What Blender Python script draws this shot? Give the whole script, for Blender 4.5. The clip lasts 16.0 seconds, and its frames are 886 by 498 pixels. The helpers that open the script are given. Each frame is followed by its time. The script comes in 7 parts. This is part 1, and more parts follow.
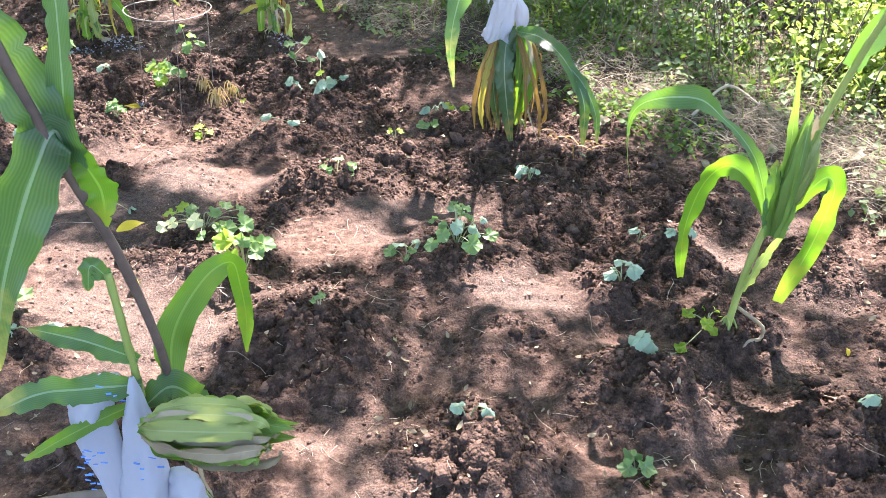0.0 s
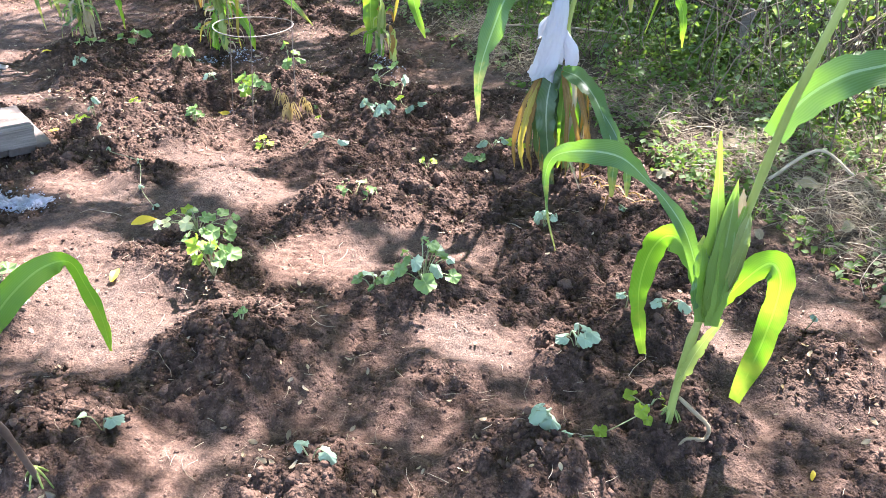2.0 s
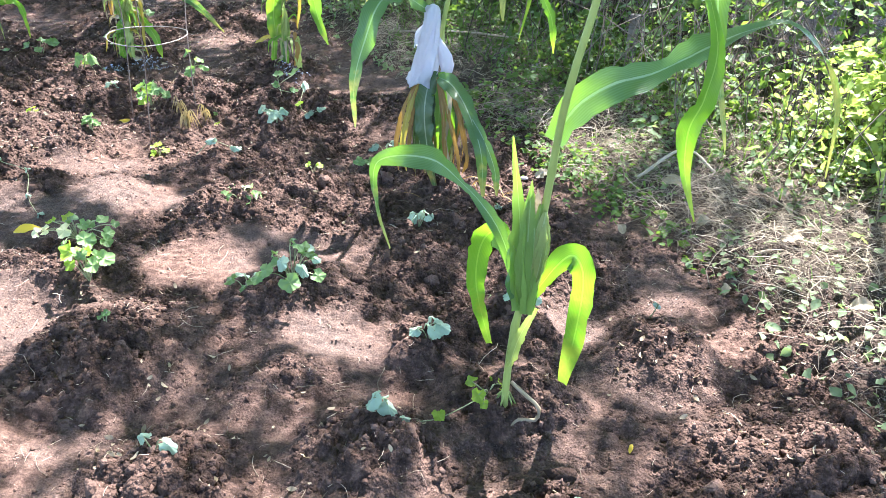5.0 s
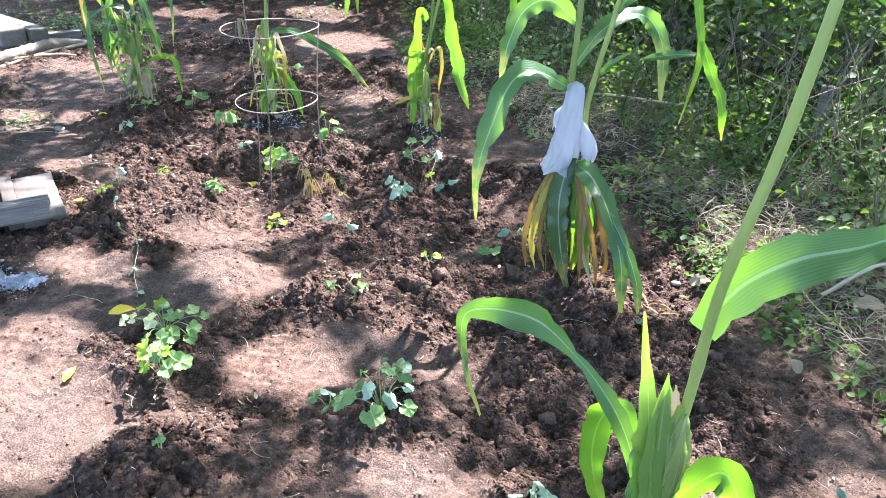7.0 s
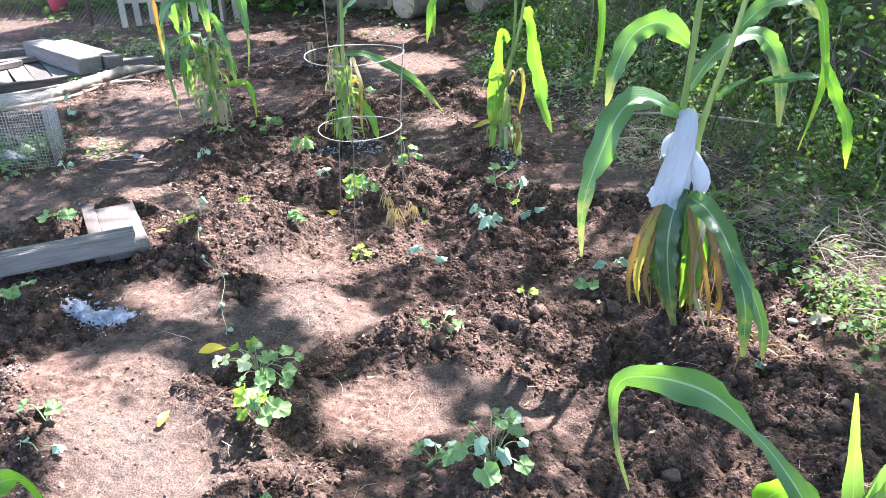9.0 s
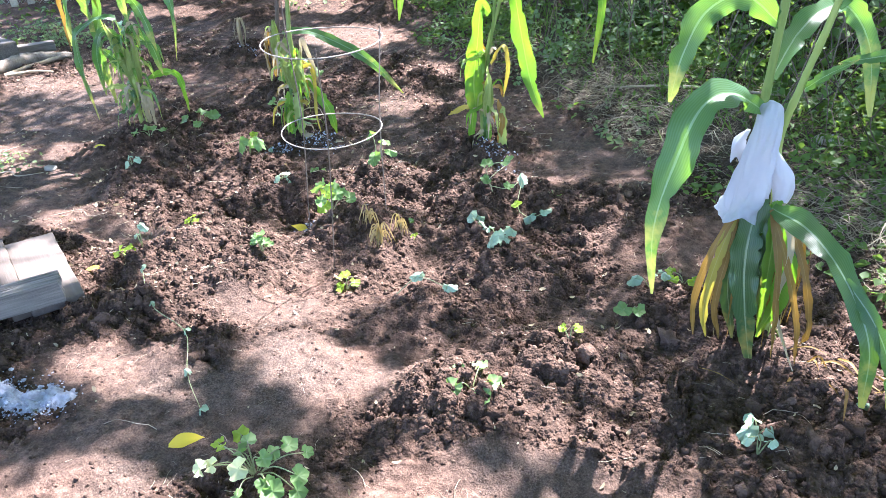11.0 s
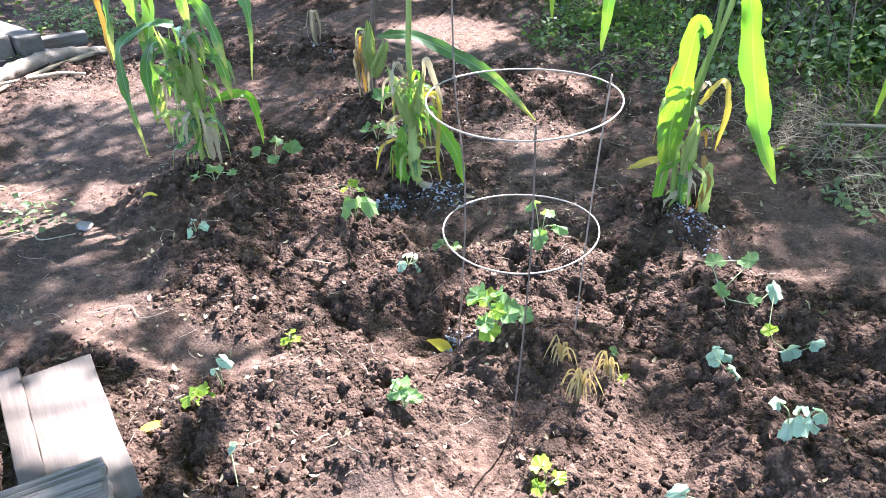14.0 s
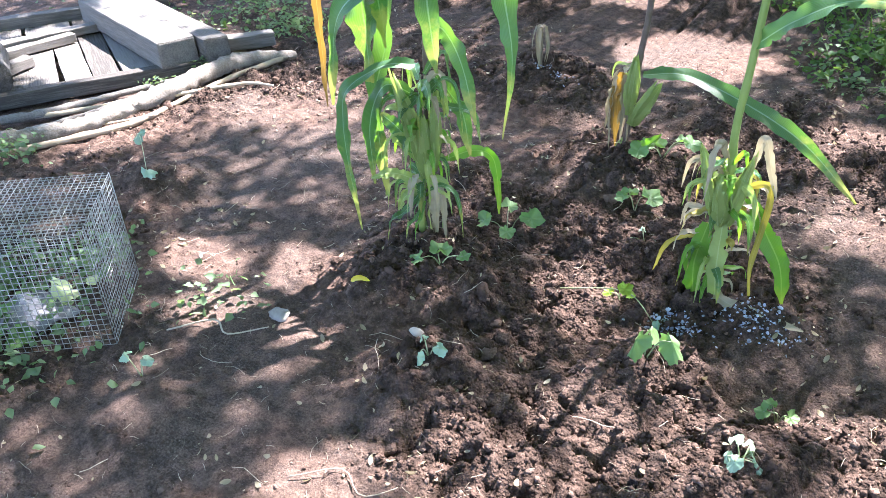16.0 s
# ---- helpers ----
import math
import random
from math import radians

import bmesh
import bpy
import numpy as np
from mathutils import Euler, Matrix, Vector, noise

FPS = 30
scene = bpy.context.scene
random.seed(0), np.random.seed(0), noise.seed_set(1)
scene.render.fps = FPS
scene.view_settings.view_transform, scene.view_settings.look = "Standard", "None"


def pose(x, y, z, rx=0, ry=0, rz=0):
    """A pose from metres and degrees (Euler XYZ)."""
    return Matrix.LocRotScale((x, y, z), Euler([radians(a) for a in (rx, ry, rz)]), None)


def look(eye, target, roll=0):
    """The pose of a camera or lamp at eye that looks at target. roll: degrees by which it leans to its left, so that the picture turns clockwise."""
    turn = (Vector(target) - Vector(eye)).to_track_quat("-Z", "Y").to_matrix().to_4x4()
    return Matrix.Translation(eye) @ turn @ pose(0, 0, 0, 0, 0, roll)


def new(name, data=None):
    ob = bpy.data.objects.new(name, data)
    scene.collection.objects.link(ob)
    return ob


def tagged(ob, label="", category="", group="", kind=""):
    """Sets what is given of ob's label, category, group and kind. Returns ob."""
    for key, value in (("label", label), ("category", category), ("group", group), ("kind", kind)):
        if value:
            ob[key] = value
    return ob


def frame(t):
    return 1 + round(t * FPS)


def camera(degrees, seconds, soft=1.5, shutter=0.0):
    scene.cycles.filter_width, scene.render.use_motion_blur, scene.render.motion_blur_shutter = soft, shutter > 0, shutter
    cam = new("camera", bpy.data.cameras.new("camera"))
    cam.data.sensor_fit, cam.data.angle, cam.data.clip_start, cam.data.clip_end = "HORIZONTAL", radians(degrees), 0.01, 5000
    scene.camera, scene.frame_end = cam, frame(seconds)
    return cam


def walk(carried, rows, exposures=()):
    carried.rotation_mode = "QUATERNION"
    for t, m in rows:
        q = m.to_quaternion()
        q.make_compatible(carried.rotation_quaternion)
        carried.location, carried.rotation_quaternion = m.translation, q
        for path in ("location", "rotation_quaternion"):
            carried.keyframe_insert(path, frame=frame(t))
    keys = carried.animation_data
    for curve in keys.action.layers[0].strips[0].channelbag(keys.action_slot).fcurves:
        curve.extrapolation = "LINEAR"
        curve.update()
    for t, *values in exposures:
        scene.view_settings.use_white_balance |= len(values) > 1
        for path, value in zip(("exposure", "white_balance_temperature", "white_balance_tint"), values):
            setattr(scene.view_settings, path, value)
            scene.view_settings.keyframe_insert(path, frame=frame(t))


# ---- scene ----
cam = camera(60.0, 16.0, soft=0.55)
METRES, EYE, TILT, LEAN, TURN = 5.66, 1.5, 0.0, 0.0, 0.0
ROWS = [
    (0.0, 0.0, 0.0, 0.0, 1.11, -31.08, -1.84),
    (0.5, 0.0486, 0.0346, -0.0025, 9.25, -31.06, -2.42),
    (1.0, 0.1068, 0.05, 0.0007, 15.94, -30.82, -3.19),
    (1.5, 0.1266, 0.0464, 0.002, 18.36, -29.92, -2.47),
    (2.0, 0.1376, 0.0399, -0.0, 17.77, -29.39, -1.48),
    (2.5, 0.14, 0.037, -0.003, 16.16, -29.48, -0.95),
    (3.0, 0.1423, 0.0311, -0.0031, 13.48, -29.86, -0.6),
    (3.5, 0.1538, 0.0129, -0.0011, 10.57, -30.35, -0.57),
    (6.0, 0.2142, 0.0688, 0.0184, 20.28, -27.99, -1.95),
    (6.5, 0.1992, 0.0958, 0.0167, 23.85, -27.36, -0.98),
    (7.0, 0.1902, 0.1341, 0.0186, 26.42, -26.74, -0.13),
    (7.5, 0.1825, 0.1446, 0.0175, 28.46, -26.18, 0.46),
    (8.0, 0.1815, 0.1475, 0.0169, 29.88, -25.79, 0.98),
    (8.5, 0.1757, 0.1474, 0.0183, 30.35, -25.54, 1.35),
    (9.0, 0.1474, 0.1455, 0.0207, 29.73, -25.65, 1.64),
    (11.5, 0.0161, 0.2453, 0.012, 22.3, -29.64, 2.56),
    (12.0, -0.0152, 0.2722, 0.0091, 22.83, -30.39, 2.59),
    (12.5, -0.0513, 0.3151, 0.0126, 23.79, -30.85, 2.47),
    (13.0, -0.0761, 0.3346, 0.0095, 24.27, -31.0, 2.24),
    (13.5, -0.1152, 0.351, 0.0116, 24.74, -31.12, 1.89),
    (14.0, -0.1434, 0.3791, 0.0064, 24.91, -31.05, 1.85),
    (14.5, -0.1713, 0.4074, 0.0054, 25.42, -31.13, 1.93),
    (15.0, -0.2133, 0.4323, 0.004, 26.94, -31.4, 2.15),
    (15.5, -0.268, 0.4542, 0.0083, 30.19, -31.81, 2.17),
    (16.0, -0.3079, 0.4822, 0.005, 35.42, -32.45, 1.9),
]
walk(cam, [(t, pose(0, 0, EYE, TILT, LEAN, TURN) @ pose(METRES * x, METRES * y, METRES * z, 90 + pitch, roll, yaw)) for t, x, y, z, yaw, pitch, roll in ROWS],
     exposures=[(0.0, 3.4, 6250, 24), (4.0, 3.48, 5950, 20), (7.0, 3.38, 5750, 19), (12.0, 3.52, 5750, 20), (16.0, 3.52, 5700, 18)])

# ---- daylight ----
SUN_EL, SUN_TO = radians(55), Vector((0.17, 0.985, 0)).normalized()
SUN = Vector((SUN_TO.x * math.cos(SUN_EL), SUN_TO.y * math.cos(SUN_EL), math.sin(SUN_EL)))
world = bpy.data.worlds.new("sky")
scene.world = world
world.use_nodes = True
sky = world.node_tree.nodes.new("ShaderNodeTexSky")
sky.sky_type, sky.sun_disc = "NISHITA", False
sky.sun_elevation, sky.sun_rotation = SUN_EL, math.atan2(SUN_TO.x, SUN_TO.y)
world.node_tree.nodes["Background"].inputs["Strength"].default_value = 0.093
world.node_tree.links.new(sky.outputs[0], world.node_tree.nodes["Background"].inputs["Color"])
sun = new("sun", bpy.data.lights.new("sun", "SUN"))
sun.data.energy, sun.data.angle, sun.data.color = 4.15, radians(0.6), (1.0, 0.935, 0.84)
sun.matrix_world = look(SUN * 30, (0, 0, 0))

rng = np.random.default_rng(7)


# ---- mesh helpers ----
def mesh_of(name, verts, faces, uvs=None):
    me = bpy.data.meshes.new(name)
    me.from_pydata([tuple(v) for v in verts], [], [tuple(f) for f in faces])
    if uvs is not None:
        layer = me.uv_layers.new(name="UVMap")
        loop = np.empty(len(me.loops), dtype=np.int32)
        me.loops.foreach_get("vertex_index", loop)
        layer.data.foreach_set("uv", np.asarray(uvs, dtype=np.float32)[loop].ravel())
    me.polygons.foreach_set("use_smooth", [True] * len(me.polygons))
    me.update()
    return me


def part(name, me, material, parent=None, label="", flat=False):
    ob = new(name, me)
    if not me.materials:
        me.materials.append(material)
    if flat:
        me.polygons.foreach_set("use_smooth", [False] * len(me.polygons))
    if parent is not None:
        ob.parent = parent
    if label:
        ob["label"] = label
    return ob


def thing(name, x, y, z, label, category, group=""):
    ob = new(name)
    ob.location = (x, y, z)
    ob.empty_display_size = 0.1
    return tagged(ob, label, category, group)


def curve_points(pts, n):
    p = np.asarray(pts, dtype=float)
    if len(p) == 2:
        return p[0] + (p[1] - p[0]) * np.linspace(0, 1, n)[:, None]
    ext = np.vstack([2 * p[0] - p[1], p, 2 * p[-1] - p[-2]])
    s = np.linspace(0, len(p) - 1 - 1e-6, n)
    i = s.astype(int)
    f = (s - i)[:, None]
    a, b, c, d = ext[i], ext[i + 1], ext[i + 2], ext[i + 3]
    return 0.5 * (2 * b + (c - a) * f + (2 * a - 5 * b + 4 * c - d) * f ** 2 + (3 * b - a - 3 * c + d) * f ** 3)


def unit(v):
    return v / np.maximum(np.linalg.norm(v, axis=-1, keepdims=True), 1e-9)


def tube_data(pts, radii, sides=8, n=0, wobble=0.0):
    c = curve_points(pts, n) if n else np.asarray(pts, dtype=float)
    r = np.interp(np.linspace(0, 1, len(c)), np.linspace(0, 1, len(radii)), radii)
    tan = unit(np.gradient(c, axis=0))
    ref = np.array([0.31, 0.2, 0.93]) if abs(tan[0][2]) < 0.8 else np.array([0.9, 0.3, 0.1])
    a = unit(np.cross(tan, ref))
    b = np.cross(tan, a)
    ang = np.linspace(0, 2 * np.pi, sides, endpoint=False)
    rr = r[:, None] * (1 + wobble * rng.normal(size=(len(c), sides)))
    v = c[:, None, :] + rr[..., None] * (np.cos(ang)[None, :, None] * a[:, None, :] + np.sin(ang)[None, :, None] * b[:, None, :])
    m = len(c)
    faces = [(i * sides + j, i * sides + (j + 1) % sides, (i + 1) * sides + (j + 1) % sides, (i + 1) * sides + j) for i in range(m - 1) for j in range(sides)]
    faces += [tuple(range(sides))[::-1], tuple((m - 1) * sides + j for j in range(sides))]
    uv = np.stack(np.broadcast_arrays(np.linspace(0, 1, sides)[None, :], np.linspace(0, 1, m)[:, None]), -1).reshape(-1, 2)
    return v.reshape(-1, 3), faces, uv


def tube(name, pts, radii, sides=8, n=0, wobble=0.0):
    return mesh_of(name, *tube_data(pts, radii, sides, n, wobble))


def join_data(sets):
    vs, fs, us, k = [], [], [], 0
    for v, f, u in sets:
        vs.append(v)
        us.append(u)
        fs += [tuple(i + k for i in face) for face in f]
        k += len(v)
    return np.vstack(vs), fs, np.vstack(us)


def ribbon_data(pts, width, normal=(0.1, -0.75, 0.65), n=44, across=8, fold=0.22, wave=0.10, twist=0.0, base=0.55, peak=0.35, tip=0.02, prof=None, ragged=0.21):
    """A blade along a curve: midrib fold, wavy margins, tapered to the tip."""
    c = curve_points(pts, n)
    s = np.linspace(0, 1, n)
    tan = unit(np.gradient(c, axis=0))
    nh = unit(np.asarray(normal, dtype=float))[None, :] * np.ones((n, 1))
    side = unit(np.cross(tan, nh))
    nrm = np.cross(side, tan)
    tw = np.linspace(0, twist, n) + 0.25 * np.sin(s * 5 + rng.uniform(0, 6))
    side, nrm = side * np.cos(tw)[:, None] + nrm * np.sin(tw)[:, None], nrm * np.cos(tw)[:, None] - side * np.sin(tw)[:, None]
    w = np.where(s < peak, base + (1 - base) * np.sin(s / peak * np.pi / 2), np.cos(np.clip((s - peak) / (1 - peak), 0, 1) * np.pi / 2) ** 0.8)
    if prof:
        w = np.interp(s, np.linspace(0, 1, len(prof)), prof)
    w = np.maximum(w, tip) * width / 2
    fray = [1 + ragged * (fbm(s * 9 + q, s * 0 + q, 300) * 4 + (value_noise(s * 23 + q, s * 0, 310) < 0.12) * -1.2) for q in rng.uniform(0, 50, 2)]
    u = np.linspace(-1, 1, across + 1)
    ph = rng.uniform(0, 6, 4)
    edge = (np.sin(s * 21 + ph[0]) + 0.6 * np.sin(s * 37 + ph[1]))[:, None] * np.where(u < 0, 1, 0)[None, :] + (np.sin(s * 19 + ph[2]) + 0.6 * np.sin(s * 41 + ph[3]))[:, None] * np.where(u >= 0, 1, 0)[None, :]
    off = w[:, None] * (fold * np.abs(u)[None, :] + wave * 2.2 * edge * (u ** 2)[None, :])
    wide = np.where(u[None, :] < 0, (w * fray[0])[:, None], (w * fray[1])[:, None])
    v = c[:, None, :] + (wide * u[None, :])[..., None] * side[:, None, :] + off[..., None] * nrm[:, None, :]
    k = across + 1
    faces = [(i * k + j, i * k + j + 1, (i + 1) * k + j + 1, (i + 1) * k + j) for i in range(n - 1) for j in range(across)]
    uv = np.stack(np.broadcast_arrays(((u + 1) / 2)[None, :], s[:, None]), -1).reshape(-1, 2)
    return v.reshape(-1, 3), faces, uv


def box_data(sx, sy, sz, seg=(1, 1, 1), rough=0.0, bevel=0.006):
    """A board lying along x with its underside at z = 0; edges softened, ends uneven."""
    bm = bmesh.new()
    bmesh.ops.create_cube(bm, size=1)
    for v in bm.verts:
        v.co = Vector((v.co.x * sx, v.co.y * sy, (v.co.z + 0.5) * sz))
    bmesh.ops.bevel(bm, geom=bm.edges[:], offset=bevel, segments=2, affect="EDGES", profile=0.6)
    if seg[0] > 1:
        long = [e for e in bm.edges if abs(e.verts[0].co.x - e.verts[1].co.x) > sx * 0.5]
        bmesh.ops.subdivide_edges(bm, edges=long, cuts=seg[0])
    if rough:
        for v in bm.verts:
            q = noise.noise_vector(v.co * 9 + Vector((sx * 7, sy * 5, sz)))
            v.co += q * rough
    bm.verts.ensure_lookup_table()
    vs = np.array([v.co[:] for v in bm.verts])
    fs = [tuple(v.index for v in f.verts) for f in bm.faces]
    bm.free()
    return vs, fs, vs[:, :2] * 1.0


def moved(data, m):
    v, f, u = data
    m = np.array(m)
    return v @ m[:3, :3].T + m[:3, 3], f, u


# ---- value noise in numpy, for the lie of the land ----
def hashed(ix, iy, k):
    h = (ix.astype(np.int64) * 374761393 + iy.astype(np.int64) * 668265263 + k * 974711) & 0x7FFFFFFF
    h = ((h ^ (h >> 13)) * 1274126177) & 0x7FFFFFFF
    return ((h ^ (h >> 16)) & 0xFFFF) / 65535.0


def value_noise(x, y, k=0):
    ix, iy = np.floor(x), np.floor(y)
    fx, fy = x - ix, y - iy
    fx, fy = fx * fx * (3 - 2 * fx), fy * fy * (3 - 2 * fy)
    a, b, c, d = hashed(ix, iy, k), hashed(ix + 1, iy, k), hashed(ix, iy + 1, k), hashed(ix + 1, iy + 1, k)
    return (a * (1 - fx) + b * fx) * (1 - fy) + (c * (1 - fx) + d * fx) * fy


def fbm(x, y, k=0, octaves=4):
    total, amp = 0, 0.5
    for o in range(octaves):
        total = total + amp * (value_noise(x, y, k + o * 17) - 0.5)
        x, y, amp = x * 2.03 + 3.1, y * 2.03 + 1.7, amp * 0.5
    return total


def lumps(x, y, k=0):
    """Rounded clods: 1 at a clod's middle, 0 between clods."""
    ix, iy = np.floor(x), np.floor(y)
    best = np.full(np.shape(x), 9.0)
    for dx in (-1, 0, 1):
        for dy in (-1, 0, 1):
            px, py = ix + dx + hashed(ix + dx, iy + dy, k), iy + dy + hashed(ix + dx, iy + dy, k + 5)
            r = 0.45 + 0.55 * hashed(ix + dx, iy + dy, k + 9)
            best = np.minimum(best, ((px - x) ** 2 + (py - y) ** 2) / r)
    return np.sqrt(np.clip(1 - best * 1.6, 0, 1))


# ---- where the bed was dug, and its edge ----
# heaps of dug soil: x, y, radius, height
HEAPS = [(-2.7, 4.4, 0.45, 0.02), (-2.5, 3.95, 0.4, 0.02), (-2.75, 5.0, 0.4, 0.02), (-0.85, 2.35, 0.30, 0.03), (-0.37, 1.92, 0.34, 0.06), (0.1, 1.42, 0.26, 0.06), (0.62, 1.72, 0.26, 0.06), (0.9, 2.05, 0.26, 0.05),
         (0.62, 2.25, 0.2, 0.03), (0.05, 2.42, 0.28, 0.03), (-0.47, 2.97, 0.36, 0.05), (-0.3, 3.28, 0.3, 0.04), (0.4, 2.92, 0.3, 0.05),
         (1.15, 1.55, 0.3, 0.06), (1.35, 2.45, 0.25, 0.05), (0.85, 2.5, 0.25, 0.04), (-0.75, 3.45, 0.3, 0.04), (-0.66, 3.82, 0.34, 0.04),
         (-1.18, 3.62, 0.2, 0.03), (-1.35, 3.95, 0.36, 0.07), (-1.75, 3.5, 0.34, 0.06), (-2.1, 3.45, 0.3, 0.05), (-2.0, 3.7, 0.28, 0.05),
         (-1.5, 2.9, 0.2, 0.04), (-1.85, 3.1, 0.22, 0.04), (-1.3, 1.85, 0.26, 0.05), (-2.1, 2.3, 0.3, 0.05), (-2.8, 2.95, 0.25, 0.05),
         (-2.25, 4.35, 0.3, 0.06), (-1.95, 4.15, 0.26, 0.06), (-1.55, 4.4, 0.3, 0.06), (-2.8, 4.05, 0.26, 0.06), (-3.15, 4.5, 0.4, 0.05),
         (-1.85, 4.3, 0.26, 0.06), (-0.85, 4.4, 0.34, 0.04), (-0.85, 4.05, 0.24, 0.04), (-0.64, 3.75, 0.24, 0.05), (-1.2, 5.0, 0.35, 0.04),
         (-2.3, 4.9, 0.4, 0.05), (-2.9, 5.6, 0.4, 0.05), (-2.5, 5.1, 0.3, 0.03), (0.1, 3.75, 0.28, 0.03), (0.36, 3.6, 0.3, 0.05),
         (-0.7, 1.4, 0.3, 0.06), (-3.35, 3.5, 0.2, 0.03), (-4.5, 4.4, 0.3, 0.05), (-3.6, 6.3, 0.5, 0.05), (-2.0, 6.0, 0.4, 0.04),
         (0.75, 3.2, 0.4, 0.03), (1.0, 2.9, 0.3, 0.03), (-0.1, 4.5, 0.5, 0.02), (1.9, 2.0, 0.35, 0.05), (-3.2, 7.9, 0.5, 0.05), (-2.1, 4.0, 0.22, 0.03)]
# the bed's ragged edge against the weeds
EDGE_Y = [-4.0, 0.0, 1.8, 2.5, 2.9, 3.35, 3.85, 4.25, 4.72, 5.15, 5.6, 6.1, 6.8, 7.4, 9.0, 14.0]
EDGE_X = [4.0, 3.2, 2.4, 1.87, 1.75, 1.4, 0.98, 0.45, 0.03, -0.35, -0.75, -1.3, -2.2, -2.6, -3.4, -6.0]


# trodden, smooth places: x, y, half-widths
TRODDEN = [(-1.1, 2.75, .3, .12), (-3.3, 3.1, .6, .3), (-1.03, 2.98, .32, .17), (-1.65, 2.70, .32, .17), (-1.42, 3.24, .28, .12), (-.45, 2.54, .26, .2), (-1.05, 1.98, .42, .2), (1.05, 2.54, .12, .1), (-2.5, 3.55, .5, .13), (-1.5, 2.2, .3, .2),
           (-3.2, 3.55, .5, .2), (-4.2, 4.9, .8, .7), (.3, 2.2, .22, .14), (-0.3, 4.9, .3, .3), (-3.1, 6.9, .7, .5), (.2, 4.2, .3, .3), (-.15, 2.75, .3, .1)]


def beyond_edge(x, y):
    """Metres past the bed's edge, among the weeds."""
    return x - np.interp(y, EDGE_Y, EDGE_X) + 0.35 * fbm(x * 1.3, y * 1.3, 40)


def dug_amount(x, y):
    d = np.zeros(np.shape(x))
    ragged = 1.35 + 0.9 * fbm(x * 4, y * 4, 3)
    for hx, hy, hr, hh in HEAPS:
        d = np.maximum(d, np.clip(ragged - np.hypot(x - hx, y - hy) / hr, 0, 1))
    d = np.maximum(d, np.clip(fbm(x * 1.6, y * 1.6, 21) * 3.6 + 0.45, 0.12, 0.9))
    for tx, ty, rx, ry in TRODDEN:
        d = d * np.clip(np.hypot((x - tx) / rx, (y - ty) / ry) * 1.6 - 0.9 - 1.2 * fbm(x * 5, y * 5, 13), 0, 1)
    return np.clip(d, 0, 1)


def smooth_land(x, y):
    z = 0.015 + 0.05 * fbm(x * 0.8, y * 0.8, 60, 3) + 0.018 * np.clip(y - 4.5, 0, 12) + 0.012 * np.clip(-x - 2.5, 0, 8)
    for hx, hy, hr, hh in HEAPS:
        q = ((x - hx) ** 2 + (y - hy) ** 2) / (hr * hr)
        z = z + 1.25 * hh * np.exp(-2.4 * q) - 0.45 * hh * np.exp(-6 * (np.sqrt(q) - 1.05) ** 2)
    b = np.clip(beyond_edge(x, y), 0, 1.2)
    return z + 0.13 * b * np.exp(-b * 0.5)


def land(x, y):
    x, y = np.asarray(x, dtype=float), np.asarray(y, dtype=float)
    d = dug_amount(x, y)
    near = (x > -7) & (x < 4) & (y > -1) & (y < 9.5)
    wx, wy = x + 0.03 * fbm(x * 9, y * 9, 31, 2), y + 0.03 * fbm(x * 9, y * 9, 33, 2)
    rough = 0.07 * fbm(x * 6, y * 6, 5, 5) + 0.036 * lumps(wx * 8.5, wy * 8.5, 2) * (value_noise(x * 4, y * 4, 12) > 0.45) + 0.03 * lumps(wx * 15, wy * 15, 4)
    rough = rough + 0.019 * lumps(wx * 30, wy * 30, 6) + 0.06 * (0.12 - np.abs(fbm(x * 13, y * 13, 15, 5))) - 0.03
    flat = 0.022 * fbm(x * 5, y * 5, 8, 5) + 0.009 * lumps(wx * 31, wy * 31, 7) * (value_noise(x * 3, y * 3, 9) > 0.6) + 0.010 * fbm(x * 22, y * 22, 18, 3)
    return smooth_land(x, y) + np.where(near, d * rough + (1 - d) * flat, 0.0)


def ground_z(x, y):
    return float(land(np.array([x]), np.array([y]))[0])
# ---- materials ----
def material(name, rough=0.7, spec=0.3):
    m = bpy.data.materials.new(name)
    m.use_nodes = True
    nt = m.node_tree
    b = nt.nodes["Principled BSDF"]
    b.inputs["Roughness"].default_value = rough
    b.inputs["Specular IOR Level"].default_value = spec
    return m, nt, b


def node(nt, kind, **values):
    n = nt.nodes.new(kind)
    for k, v in values.items():
        n.inputs[k].default_value = v
    return n


def noise_tex(nt, scale, detail=5.0, rough=0.6, coord="object"):
    src = nt.nodes.new("ShaderNodeNewGeometry").outputs["Position"] if coord == "world" else nt.nodes.new("ShaderNodeTexCoord").outputs["Object"]
    n = node(nt, "ShaderNodeTexNoise", Scale=scale, Detail=detail, Roughness=rough)
    nt.links.new(src, n.inputs["Vector"])
    return n.outputs["Fac"]


def ramp(nt, fac, stops):
    r = nt.nodes.new("ShaderNodeValToRGB")
    e = r.color_ramp.elements
    while len(e) < len(stops):
        e.new(0.5)
    for el, (p, c) in zip(e, stops):
        el.position, el.color = p, (*c, 1)
    nt.links.new(fac, r.inputs["Fac"])
    return r.outputs["Color"]


